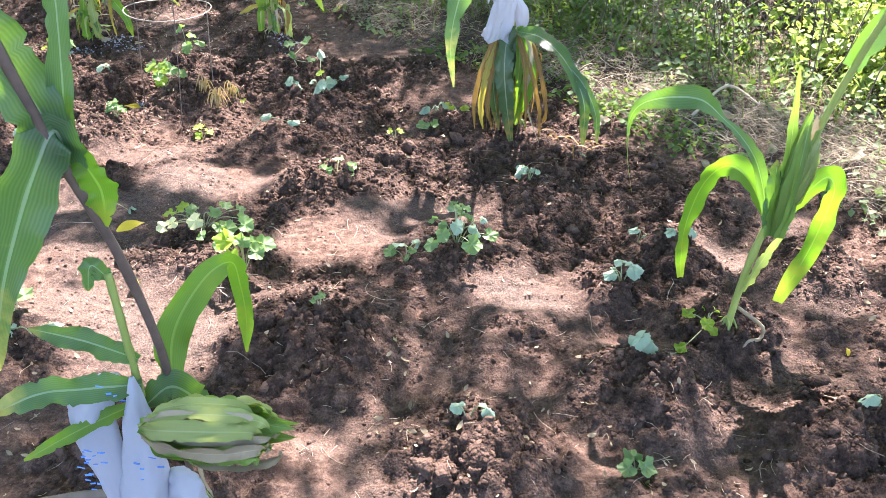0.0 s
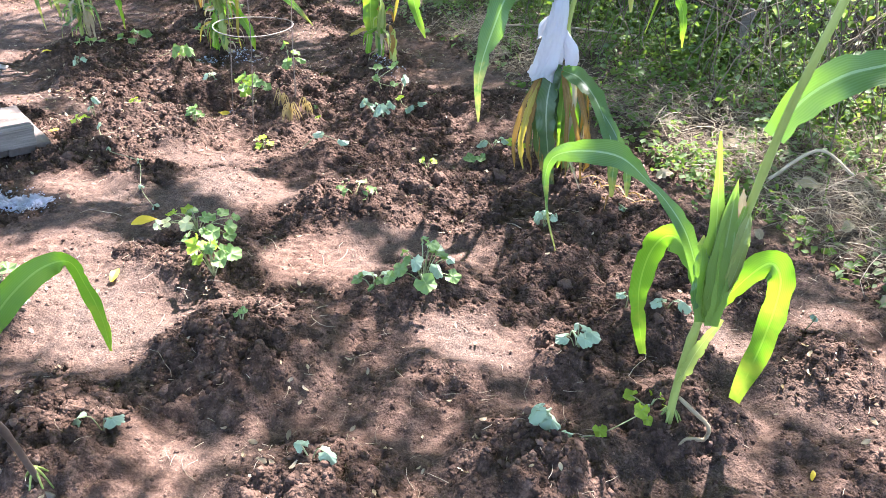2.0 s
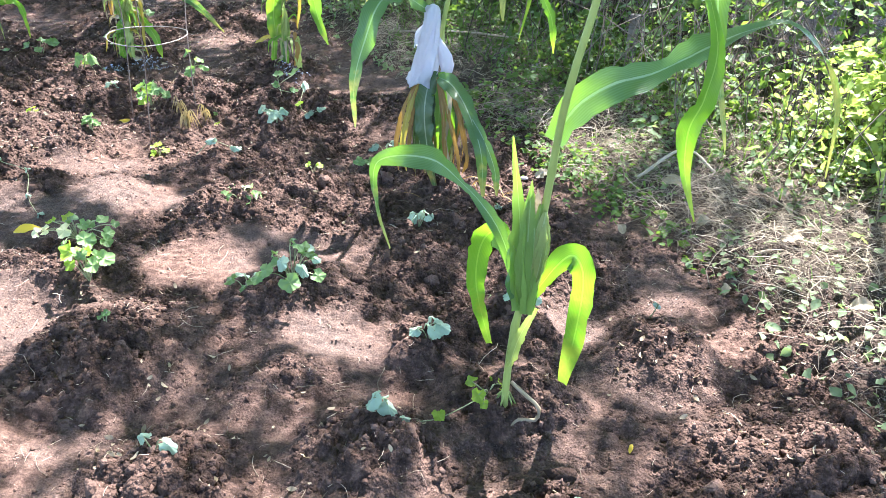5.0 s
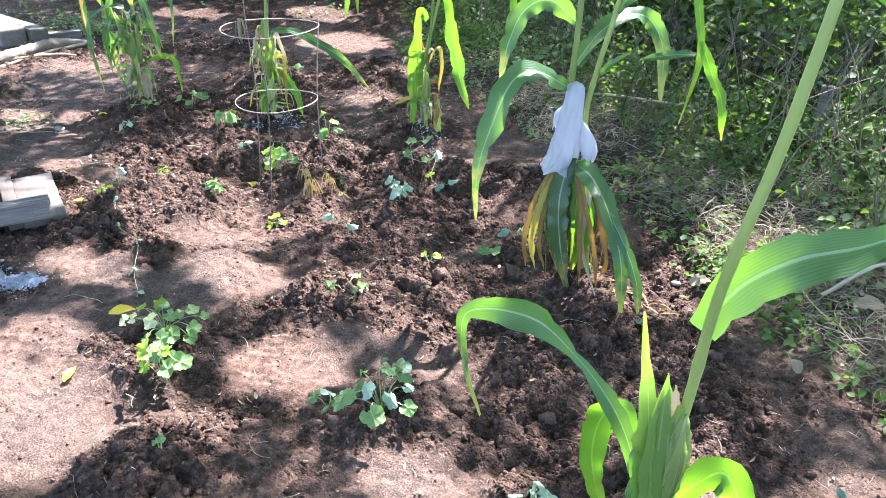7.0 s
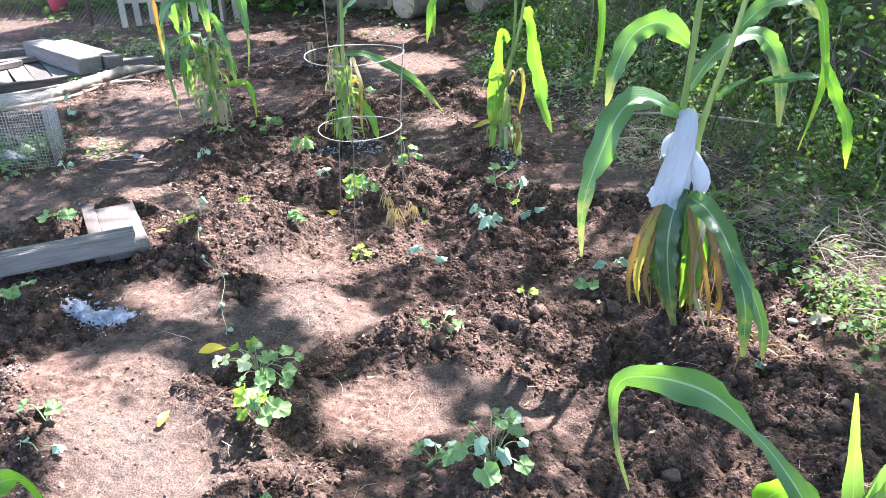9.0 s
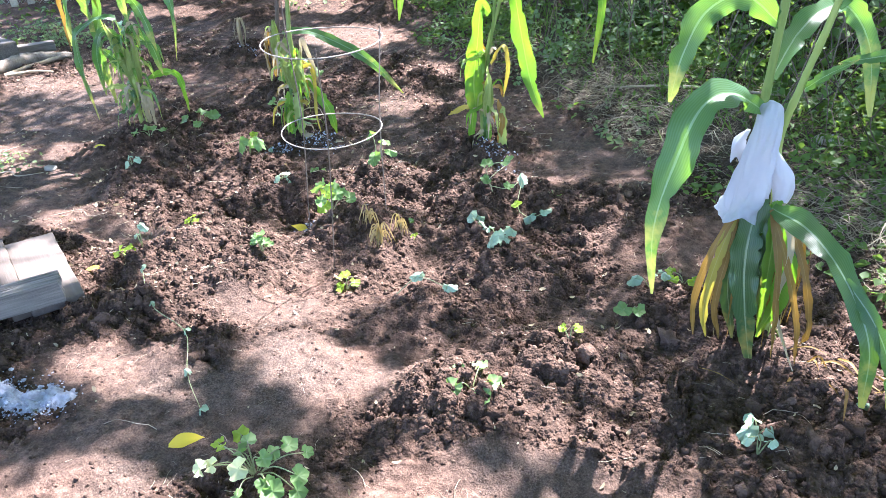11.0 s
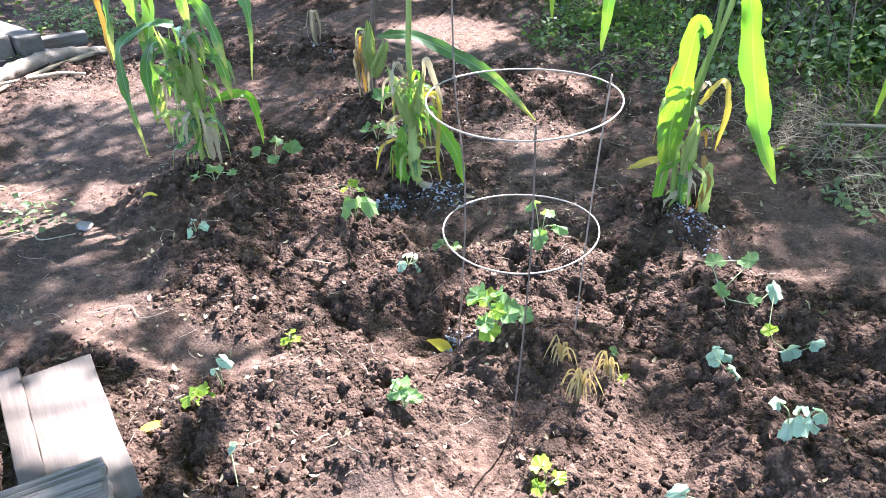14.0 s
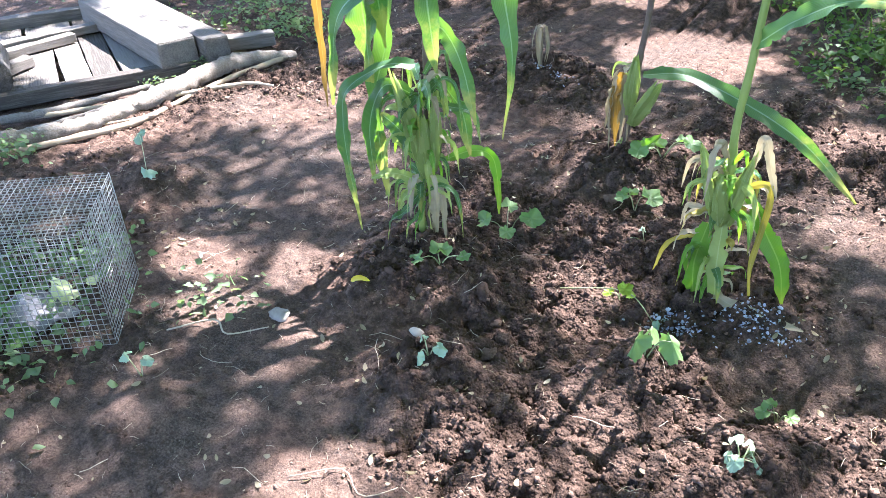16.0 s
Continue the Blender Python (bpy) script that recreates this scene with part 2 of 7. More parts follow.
def mix(nt, fac, a, b, mode="MIX"):
    n = nt.nodes.new("ShaderNodeMix")
    n.data_type, n.blend_type = "RGBA", mode
    for sock, val in ((n.inputs[0], fac), (n.inputs[6], a), (n.inputs[7], b)):
        if isinstance(val, (int, float)):
            sock.default_value = val
        elif isinstance(val, tuple):
            sock.default_value = (*val, 1)
        else:
            nt.links.new(val, sock)
    return n.outputs[2]


def math_node(nt, op, a, b=0.0):
    n = nt.nodes.new("ShaderNodeMath")
    n.operation = op
    for i, v in enumerate((a, b)):
        if isinstance(v, (int, float)):
            n.inputs[i].default_value = v
        else:
            nt.links.new(v, n.inputs[i])
    return n.outputs[0]


def bump(nt, bsdf, height, strength=0.4, distance=0.01):
    b = node(nt, "ShaderNodeBump", Strength=strength, Distance=distance)
    nt.links.new(height, b.inputs["Height"])
    nt.links.new(b.outputs["Normal"], bsdf.inputs["Normal"])


def granules(nt, scale, warp):
    """Rounded grains packed together: 1 at a grain's middle."""
    src = nt.nodes.new("ShaderNodeNewGeometry").outputs["Position"]
    v = nt.nodes.new("ShaderNodeTexVoronoi")
    v.feature = "SMOOTH_F1"
    v.inputs["Scale"].default_value, v.inputs["Smoothness"].default_value = scale, 0.25
    off = nt.nodes.new("ShaderNodeVectorMath")
    off.operation = "MULTIPLY_ADD"
    n = node(nt, "ShaderNodeTexNoise", Scale=scale * 0.7, Detail=3.0, Roughness=0.6)
    nt.links.new(src, n.inputs["Vector"])
    nt.links.new(n.outputs["Color"], off.inputs[0])
    off.inputs[1].default_value = (warp, warp, warp)
    nt.links.new(src, off.inputs[2])
    nt.links.new(off.outputs[0], v.inputs["Vector"])
    return math_node(nt, "SUBTRACT", 1.0, v.outputs["Distance"])


def soil_material():
    m, nt, b = material("garden_soil", 0.95, 0.12)
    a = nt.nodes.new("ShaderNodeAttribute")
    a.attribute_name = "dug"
    w = nt.nodes.new("ShaderNodeAttribute")
    w.attribute_name = "litter"
    big, fine, grit = noise_tex(nt, 1.3, 6, 0.6, "world"), noise_tex(nt, 26, 6, 0.65, "world"), noise_tex(nt, 160, 4, 0.7, "world")
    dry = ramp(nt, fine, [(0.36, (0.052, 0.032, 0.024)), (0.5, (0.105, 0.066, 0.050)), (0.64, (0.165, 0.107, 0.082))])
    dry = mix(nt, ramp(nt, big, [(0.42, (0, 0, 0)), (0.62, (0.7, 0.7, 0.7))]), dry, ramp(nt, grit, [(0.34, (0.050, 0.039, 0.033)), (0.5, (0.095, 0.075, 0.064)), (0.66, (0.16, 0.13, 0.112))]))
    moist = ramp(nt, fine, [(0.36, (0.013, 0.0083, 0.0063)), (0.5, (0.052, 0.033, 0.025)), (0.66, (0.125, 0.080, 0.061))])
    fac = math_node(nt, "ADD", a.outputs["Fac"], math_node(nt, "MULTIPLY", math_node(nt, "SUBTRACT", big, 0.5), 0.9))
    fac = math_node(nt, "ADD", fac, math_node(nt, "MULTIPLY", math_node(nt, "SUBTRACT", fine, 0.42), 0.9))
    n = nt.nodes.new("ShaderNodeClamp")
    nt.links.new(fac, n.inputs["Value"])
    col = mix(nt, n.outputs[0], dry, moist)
    litter = ramp(nt, grit, [(0.35, (0.022, 0.017, 0.013)), (0.55, (0.06, 0.047, 0.036)), (0.8, (0.16, 0.135, 0.10))])
    col = mix(nt, w.outputs["Fac"], col, litter)
    col = mix(nt, 1.0, col, ramp(nt, grit, [(0.36, (0.74, 0.735, 0.73)), (0.5, (1.0, 1.0, 1.0)), (0.64, (1.26, 1.26, 1.26))]), "MULTIPLY")
    speck = noise_tex(nt, 310, 2, 0.5, "world")
    col = mix(nt, ramp(nt, speck, [(0.66, (0, 0, 0)), (0.74, (0.4, 0.4, 0.4))]), col, (0.27, 0.225, 0.19))
    col = mix(nt, ramp(nt, speck, [(0.28, (0.6, 0.6, 0.6)), (0.38, (0, 0, 0))]), col, (0.022, 0.016, 0.013))
    nt.links.new(col, b.inputs["Base Color"])
    crumbly = mix(nt, 0.35, mix(nt, 0.4, granules(nt, 55, 0.012), granules(nt, 120, 0.006)), mix(nt, 0.5, fine, grit))
    worn = mix(nt, 0.45, fine, mix(nt, 0.5, grit, speck))
    bump(nt, b, mix(nt, n.outputs[0], mix(nt, 0.25, worn, (0.5, 0.5, 0.5)), crumbly), 1.0, 0.03)
    return m


def clod_material(name="soil_clod", dry=False):
    m, nt, b = material(name, 0.95, 0.1)
    isl = nt.nodes.new("ShaderNodeNewGeometry").outputs["Random Per Island"]
    fine = noise_tex(nt, 60, 5, 0.7, "world")
    stops = [(0.0, (0.055, 0.036, 0.027)), (0.6, (0.100, 0.064, 0.050)), (1.0, (0.17, 0.115, 0.09))] if dry else [(0.0, (0.022, 0.014, 0.0105)), (0.5, (0.056, 0.0355, 0.027)), (0.85, (0.092, 0.06, 0.046)), (1.0, (0.15, 0.10, 0.078))]
    base = ramp(nt, isl, stops)
    col = mix(nt, ramp(nt, fine, [(0.35, (0, 0, 0)), (0.7, (0.7, 0.7, 0.7))]), base, mix(nt, 0.5, base, (0.11, 0.075, 0.06)))
    nt.links.new(col, b.inputs["Base Color"])
    bump(nt, b, mix(nt, 0.5, fine, granules(nt, 110, 0.006)), 0.9, 0.012)
    return m


def leaf_material(name, dark, light, glow, vein=(0.5, 0.6, 0.38), trans=0.45, stripes=0.0, spot=None, rough=0.5, crumple=False):
    """A thin blade: gloss above, light shining through, veins along it."""
    m, nt, b = material(name, rough, 0.35)
    obj = nt.nodes.new("ShaderNodeObjectInfo").outputs["Random"]
    isl = nt.nodes.new("ShaderNodeNewGeometry").outputs["Random Per Island"]
    vary = math_node(nt, "FRACT", math_node(nt, "ADD", obj, isl))
    cloud = noise_tex(nt, 11, 4, 0.6, "world")
    col = mix(nt, math_node(nt, "ADD", math_node(nt, "MULTIPLY", cloud, 0.7), math_node(nt, "MULTIPLY", vary, 0.5)), dark, light)
    tcol = mix(nt, math_node(nt, "MULTIPLY", cloud, 0.9), glow, mix(nt, 0.5, glow, light))
    if stripes:
        uv = nt.nodes.new("ShaderNodeTexCoord").outputs["UV"]
        sep = nt.nodes.new("ShaderNodeSeparateXYZ")
        nt.links.new(uv, sep.inputs[0])
        u = sep.outputs["X"]
        mid = math_node(nt, "ABSOLUTE", math_node(nt, "SUBTRACT", u, 0.5))
        rib = math_node(nt, "LESS_THAN", mid, 0.035)
        lines = math_node(nt, "SINE", math_node(nt, "MULTIPLY", u, 95.0))
        col = mix(nt, math_node(nt, "MULTIPLY", math_node(nt, "ADD", lines, 1.0), 0.07 * stripes), col, vein)
        col = mix(nt, math_node(nt, "MULTIPLY", rib, 0.75), col, vein)
        bump(nt, b, lines, 0.18, 0.0015)
        if spot:
            tip = math_node(nt, "ADD", sep.outputs["Y"], math_node(nt, "MULTIPLY", math_node(nt, "SUBTRACT", noise_tex(nt, 16, 4, 0.6, "world"), 0.5), 0.9))
            k = ramp(nt, tip, [(0.78, (0, 0, 0)), (1.0, (1, 1, 1))])
            col = mix(nt, k, col, spot)
            tcol = mix(nt, k, tcol, spot)
    else:
        fine = noise_tex(nt, 70, 3, 0.6, "world")
        if crumple:
            fine = noise_tex(nt, 20, 2, 0.4, "world")
        bump(nt, b, fine, 0.6 if crumple else 0.4, 0.012 if crumple else 0.004)
    nt.links.new(col, b.inputs["Base Color"])
    t = nt.nodes.new("ShaderNodeBsdfTranslucent")
    nt.links.new(tcol, t.inputs["Color"])
    mx = nt.nodes.new("ShaderNodeMixShader")
    mx.inputs[0].default_value = trans
    nt.links.new(b.outputs[0], mx.inputs[1])
    nt.links.new(t.outputs[0], mx.inputs[2])
    nt.links.new(mx.outputs[0], nt.nodes["Material Output"].inputs["Surface"])
    return m


def plain_material(name, dark, light, scale=20, rough=0.8, spec=0.3, bumps=0.4, metal=0.0, stretch=None, coord="object"):
    m, nt, b = material(name, rough, spec)
    b.inputs["Metallic"].default_value = metal
    src = nt.nodes.new("ShaderNodeTexCoord").outputs["Object"]
    if stretch:
        mp = nt.nodes.new("ShaderNodeMapping")
        mp.inputs["Scale"].default_value = stretch
        nt.links.new(src, mp.inputs["Vector"])
        src = mp.outputs[0]
    n1 = node(nt, "ShaderNodeTexNoise", Scale=scale, Detail=6.0, Roughness=0.65)
    n2 = node(nt, "ShaderNodeTexNoise", Scale=scale * 0.17, Detail=3.0, Roughness=0.5)
    for n in (n1, n2):
        nt.links.new(src, n.inputs["Vector"])
    obj = nt.nodes.new("ShaderNodeObjectInfo").outputs["Random"]
    isl = nt.nodes.new("ShaderNodeNewGeometry").outputs["Random Per Island"]
    vary = math_node(nt, "MULTIPLY", math_node(nt, "SUBTRACT", math_node(nt, "FRACT", math_node(nt, "ADD", obj, isl)), 0.5), 0.5)
    f = math_node(nt, "ADD", math_node(nt, "ADD", math_node(nt, "MULTIPLY", n1.outputs["Fac"], 0.8), math_node(nt, "MULTIPLY", n2.outputs["Fac"], 0.4)), vary)
    col = ramp(nt, f, [(0.35, dark), (0.85, light)])
    nt.links.new(col, b.inputs["Base Color"])
    bump(nt, b, n1.outputs["Fac"], bumps, 0.006)
    return m


SOIL, CLOD, DRY_CLOD = soil_material(), clod_material(), clod_material("dry_soil_crumb", True)
CORN = leaf_material("corn_leaf", (0.018, 0.055, 0.020), (0.058, 0.13, 0.052), (0.20, 0.42, 0.02), (0.30, 0.40, 0.26), 0.36, 1.0, (0.36, 0.36, 0.08), 0.32)
# darker copy of the corn leaf: shade on the hanging lower leaves, put into colour
CORN_SHADED = leaf_material("shaded_corn_leaf", (0.014, 0.042, 0.014), (0.045, 0.095, 0.035), (0.14, 0.30, 0.015), (0.26, 0.33, 0.2), 0.2, 1.0, (0.30, 0.24, 0.06), 0.34)
# lighter lime copy of the corn leaf: sun from behind is put into its colour
CORN_BACKLIT = leaf_material("backlit_lime_corn_leaf", (0.045, 0.12, 0.015), (0.115, 0.22, 0.03), (0.20, 0.47, 0.008), (0.32, 0.44, 0.11), 0.48, 1.0, (0.24, 0.34, 0.03), 0.40)
CORN_DRY = leaf_material("dry_corn_leaf", (0.085, 0.045, 0.012), (0.27, 0.165, 0.045), (0.34, 0.19, 0.015), (0.32, 0.23, 0.09), 0.35, 0.8)
CORN_YELLOW = leaf_material("yellowed_corn_leaf", (0.20, 0.165, 0.025), (0.34, 0.29, 0.055), (0.42, 0.34, 0.025), (0.4, 0.36, 0.14), 0.4, 0.8)
HUSK = leaf_material("corn_husk", (0.14, 0.20, 0.042), (0.32, 0.37, 0.125), (0.36, 0.50, 0.06), (0.38, 0.44, 0.2), 0.35, 1.0)
HUSK_GREEN = leaf_material("green_husk", (0.09, 0.18, 0.03), (0.22, 0.34, 0.08), (0.26, 0.48, 0.03), (0.34, 0.45, 0.18), 0.42, 0.7)
HUSK_DRY = leaf_material("dry_husk", (0.19, 0.145, 0.085), (0.40, 0.34, 0.225), (0.32, 0.25, 0.12), (0.42, 0.37, 0.25), 0.3, 1.0)
TUFT = leaf_material("dry_yellow_grass", (0.22, 0.16, 0.065), (0.40, 0.31, 0.14), (0.35, 0.26, 0.08), trans=0.3)
STALK = plain_material("corn_stalk", (0.11, 0.165, 0.035), (0.27, 0.33, 0.085), 30, 0.5, 0.4, 0.2, 0, (1, 1, 0.15))
STALK_DARK = plain_material("purple_corn_stalk", (0.035, 0.025, 0.022), (0.12, 0.085, 0.065), 30, 0.5, 0.4, 0.3)
SQUASH = leaf_material("squash_leaf", (0.07, 0.145, 0.045), (0.19, 0.29, 0.115), (0.21, 0.39, 0.04), trans=0.36)
SQUASH_PALE = leaf_material("wilted_squash_leaf", (0.18, 0.28, 0.185), (0.36, 0.47, 0.34), (0.29, 0.42, 0.24), trans=0.3, rough=0.7)
SQUASH_YELLOW = leaf_material("young_squash_leaf", (0.14, 0.25, 0.025), (0.28, 0.40, 0.05), (0.40, 0.58, 0.03), trans=0.5)
SQUASH_WAN = leaf_material("wan_squash_leaf", (0.40, 0.44, 0.20), (0.60, 0.62, 0.36), (0.55, 0.6, 0.2), trans=0.35)
GREY_CLOTH = plain_material("grey_cloth", (0.20, 0.19, 0.20), (0.38, 0.36, 0.38), 40, 0.9, 0.1, 0.5)
YELLOW = leaf_material("fallen_yellow_leaf", (0.50, 0.36, 0.02), (0.72, 0.55, 0.05), (0.75, 0.5, 0.02), trans=0.25)
STEM = plain_material("seedling_stem", (0.17, 0.20, 0.09), (0.33, 0.36, 0.20), 40, 0.6)
STRAW = plain_material("straw", (0.15, 0.12, 0.085), (0.43, 0.365, 0.27), 12, 0.8)
HAY = plain_material("hay", (0.105, 0.085, 0.056), (0.38, 0.33, 0.24), 12, 0.85)
WEED = leaf_material("weed_leaf", (0.022, 0.055, 0.018), (0.075, 0.145, 0.035), (0.20, 0.33, 0.03), trans=0.4, rough=0.68)
WEED_LIGHT = leaf_material("pale_weed_leaf", (0.055, 0.105, 0.055), (0.185, 0.25, 0.135), (0.26, 0.38, 0.09), trans=0.4, rough=0.68)
# lightened weed leaf: the sun's brightness on one shrub, put into its colour
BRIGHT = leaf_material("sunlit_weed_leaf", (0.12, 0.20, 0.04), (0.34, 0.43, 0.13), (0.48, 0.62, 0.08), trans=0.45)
BARK = plain_material("bark", (0.05, 0.04, 0.032), (0.19, 0.155, 0.12), 14, 0.9, 0.2, 0.9, 0, (1, 1, 0.25))
GREY_WOOD = plain_material("weathered_wood", (0.055, 0.047, 0.040), (0.20, 0.178, 0.158), 9, 0.85, 0.2, 0.8, 0, (0.8, 14, 14))
PALE_WOOD = plain_material("planed_wood", (0.070, 0.056, 0.047), (0.135, 0.113, 0.097), 7, 0.7, 0.25, 0.3, 0, (0.6, 9, 9))
DRIFT_WOOD = plain_material("bleached_wood", (0.13, 0.108, 0.088), (0.36, 0.315, 0.265), 9, 0.85, 0.2, 0.8, 0, (0.8, 14, 14))
CUT_WOOD = plain_material("cut_wood", (0.26, 0.20, 0.14), (0.48, 0.39, 0.28), 18, 0.9)
PLASTIC = leaf_material("thin_white_plastic", (0.38, 0.41, 0.46), (0.55, 0.575, 0.63), (0.46, 0.48, 0.55), trans=0.45, rough=0.35, crumple=True)
BLUE = plain_material("blue_print", (0.08, 0.22, 0.62), (0.16, 0.36, 0.78), 60, 0.5)
WIRE = plain_material("galvanised_wire", (0.27, 0.26, 0.24), (0.48, 0.465, 0.43), 90, 0.4, 0.5, 0.1, 0.35)
HOOP = plain_material("dull_wire", (0.22, 0.195, 0.165), (0.40, 0.37, 0.32), 90, 0.6, 0.3, 0.1, 0.2)
RUST = plain_material("rusted_wire", (0.10, 0.075, 0.06), (0.26, 0.20, 0.16), 60, 0.75, 0.3, 0.3)
ASH = plain_material("wood_ash", (0.17, 0.175, 0.21), (0.40, 0.415, 0.48), 60, 0.95, 0.1)
STONE = plain_material("stone", (0.20, 0.17, 0.15), (0.38, 0.34, 0.31), 30, 0.9)
RED = plain_material("red_plastic", (0.45, 0.03, 0.06), (0.62, 0.06, 0.10), 20, 0.45)
FENCE_WOOD = plain_material("fence_wood", (0.26, 0.22, 0.17), (0.50, 0.45, 0.36), 10, 0.85, 0.2, 0.6, 0, (9, 9, 0.8))


# ---- the ground: one sheet to the horizon ----
def ground():
    def lines(lo, hi, fine, ends):
        mid = np.arange(lo, hi, fine) if not isinstance(fine, tuple) else np.concatenate([np.arange(lo, fine[1], fine[0]), np.arange(fine[1], hi, fine[2])])
        out = np.geomspace(0.06, ends, 34)
        return np.concatenate([lo - out[::-1], mid, mid[-1] + out])
    xs, ys = lines(-5.2, 2.4, 0.0105, 90), lines(0.9, 5.8, (0.009, 4.8, 0.015), 90)
    X, Y = np.meshgrid(xs, ys)
    x, y = X.ravel(), Y.ravel()
    z = land(x, y)
    nx, ny = len(xs), len(ys)
    i = np.arange(nx * ny).reshape(ny, nx)
    quads = np.stack([i[:-1, :-1], i[:-1, 1:], i[1:, 1:], i[1:, :-1]], -1).reshape(-1, 4)
    me = bpy.data.meshes.new("ground")
    me.vertices.add(nx * ny)
    me.vertices.foreach_set("co", np.stack([x, y, z], -1).astype(np.float32).ravel())
    me.loops.add(quads.size)
    me.loops.foreach_set("vertex_index", quads.astype(np.int32).ravel())
    me.polygons.add(len(quads))
    me.polygons.foreach_set("loop_start", (np.arange(len(quads)) * 4).astype(np.int32))
    me.polygons.foreach_set("use_smooth", np.ones(len(quads), dtype=bool))
    me.update(calc_edges=True)
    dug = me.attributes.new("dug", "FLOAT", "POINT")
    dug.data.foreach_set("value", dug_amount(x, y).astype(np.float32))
    lit = me.attributes.new("litter", "FLOAT", "POINT")
    lit.data.foreach_set("value", np.clip(beyond_edge(x, y) * 3 + 0.2, 0, 0.85).astype(np.float32))
    me.materials.append(SOIL)
    tagged(new("ground", me), "reddish-brown garden soil, dug into clods and trodden flat between", "ground", kind="structure")


ground()


# ---- loose stuff strewn over the ground ----
def scatter_mesh(name, base_v, base_f, places, frames, mat, label, category, flat=False, z_off=0.0):
    """Copies of one small shape (n x 3) at places, each with its own 3 x 3 frame, in one mesh."""
    n, k = len(places), len(base_v)
    v = np.einsum("nij,kj->nki", frames, base_v) + places[:, None, :]
    loops = np.concatenate([np.asarray(f) for f in base_f])
    sizes = np.array([len(f) for f in base_f])
    idx = (loops[None, :] + (np.arange(n) * k)[:, None]).ravel()
    tot = np.tile(sizes, n)
    me = bpy.data.meshes.new(name)
    me.vertices.add(n * k)
    me.vertices.foreach_set("co", v.astype(np.float32).ravel())
    me.loops.add(len(idx))
    me.loops.foreach_set("vertex_index", idx.astype(np.int32))
    me.polygons.add(len(tot))
    me.polygons.foreach_set("loop_start", np.concatenate([[0], np.cumsum(tot)[:-1]]).astype(np.int32))
    me.polygons.foreach_set("use_smooth", np.full(len(tot), not flat))
    me.update(calc_edges=True)
    me.materials.append(mat)
    return tagged(new(name, me), label, category, kind="stuff")


def spin_frames(n, scale, tilt=0.3, stretch=(1, 1, 1)):
    """Random turns about z with some tilt, times a scale each."""
    a, b, c = rng.uniform(0, 2 * np.pi, n), rng.normal(0, tilt, n), rng.normal(0, tilt, n)
    z = np.zeros(n)
    o = np.ones(n)
    rz = np.stack([np.cos(a), -np.sin(a), z, np.sin(a), np.cos(a), z, z, z, o], -1).reshape(n, 3, 3)
    rx = np.stack([o, z, z, z, np.cos(b), -np.sin(b), z, np.sin(b), np.cos(b)], -1).reshape(n, 3, 3)
    ry = np.stack([np.cos(c), z, np.sin(c), z, o, z, -np.sin(c), z, np.cos(c)], -1).reshape(n, 3, 3)
    return rz @ rx @ ry * np.asarray(scale)[:, None, None] * np.asarray(stretch)[None, None, :]


def ico(sub, rough, seed):
    bm = bmesh.new()
    bmesh.ops.create_icosphere(bm, subdivisions=sub, radius=1)
    for v in bm.verts:
        v.co *= 1 + rough * noise.noise(v.co * 1.6 + Vector((seed * 3.7, seed, 0))) + 0.4 * rough * noise.noise(v.co * 4 + Vector((seed, 0, 5)))
    bm.verts.ensure_lookup_table()
    v, f = np.array([q.co[:] for q in bm.verts]), [tuple(q.index for q in p.verts) for p in bm.faces]
    bm.free()
    return v, f


def bed_points(n, want):
    """n random places in the bed, kept with the chance that want(x, y) gives."""
    x, y = rng.uniform(-5.2, 2.6, n), rng.uniform(0.9, 7.2, n)
    keep = rng.random(n) < want(x, y)
    return x[keep], y[keep]


def beside_path(x, y):
    """1 along the trodden way past the bed, less farther in."""
    return np.clip(1.9 - 0.45 * np.abs(y - np.interp(x, [-3.5, -1.0, 0.5, 1.5], [4.0, 3.0, 1.9, 1.7])), 0.25, 1)


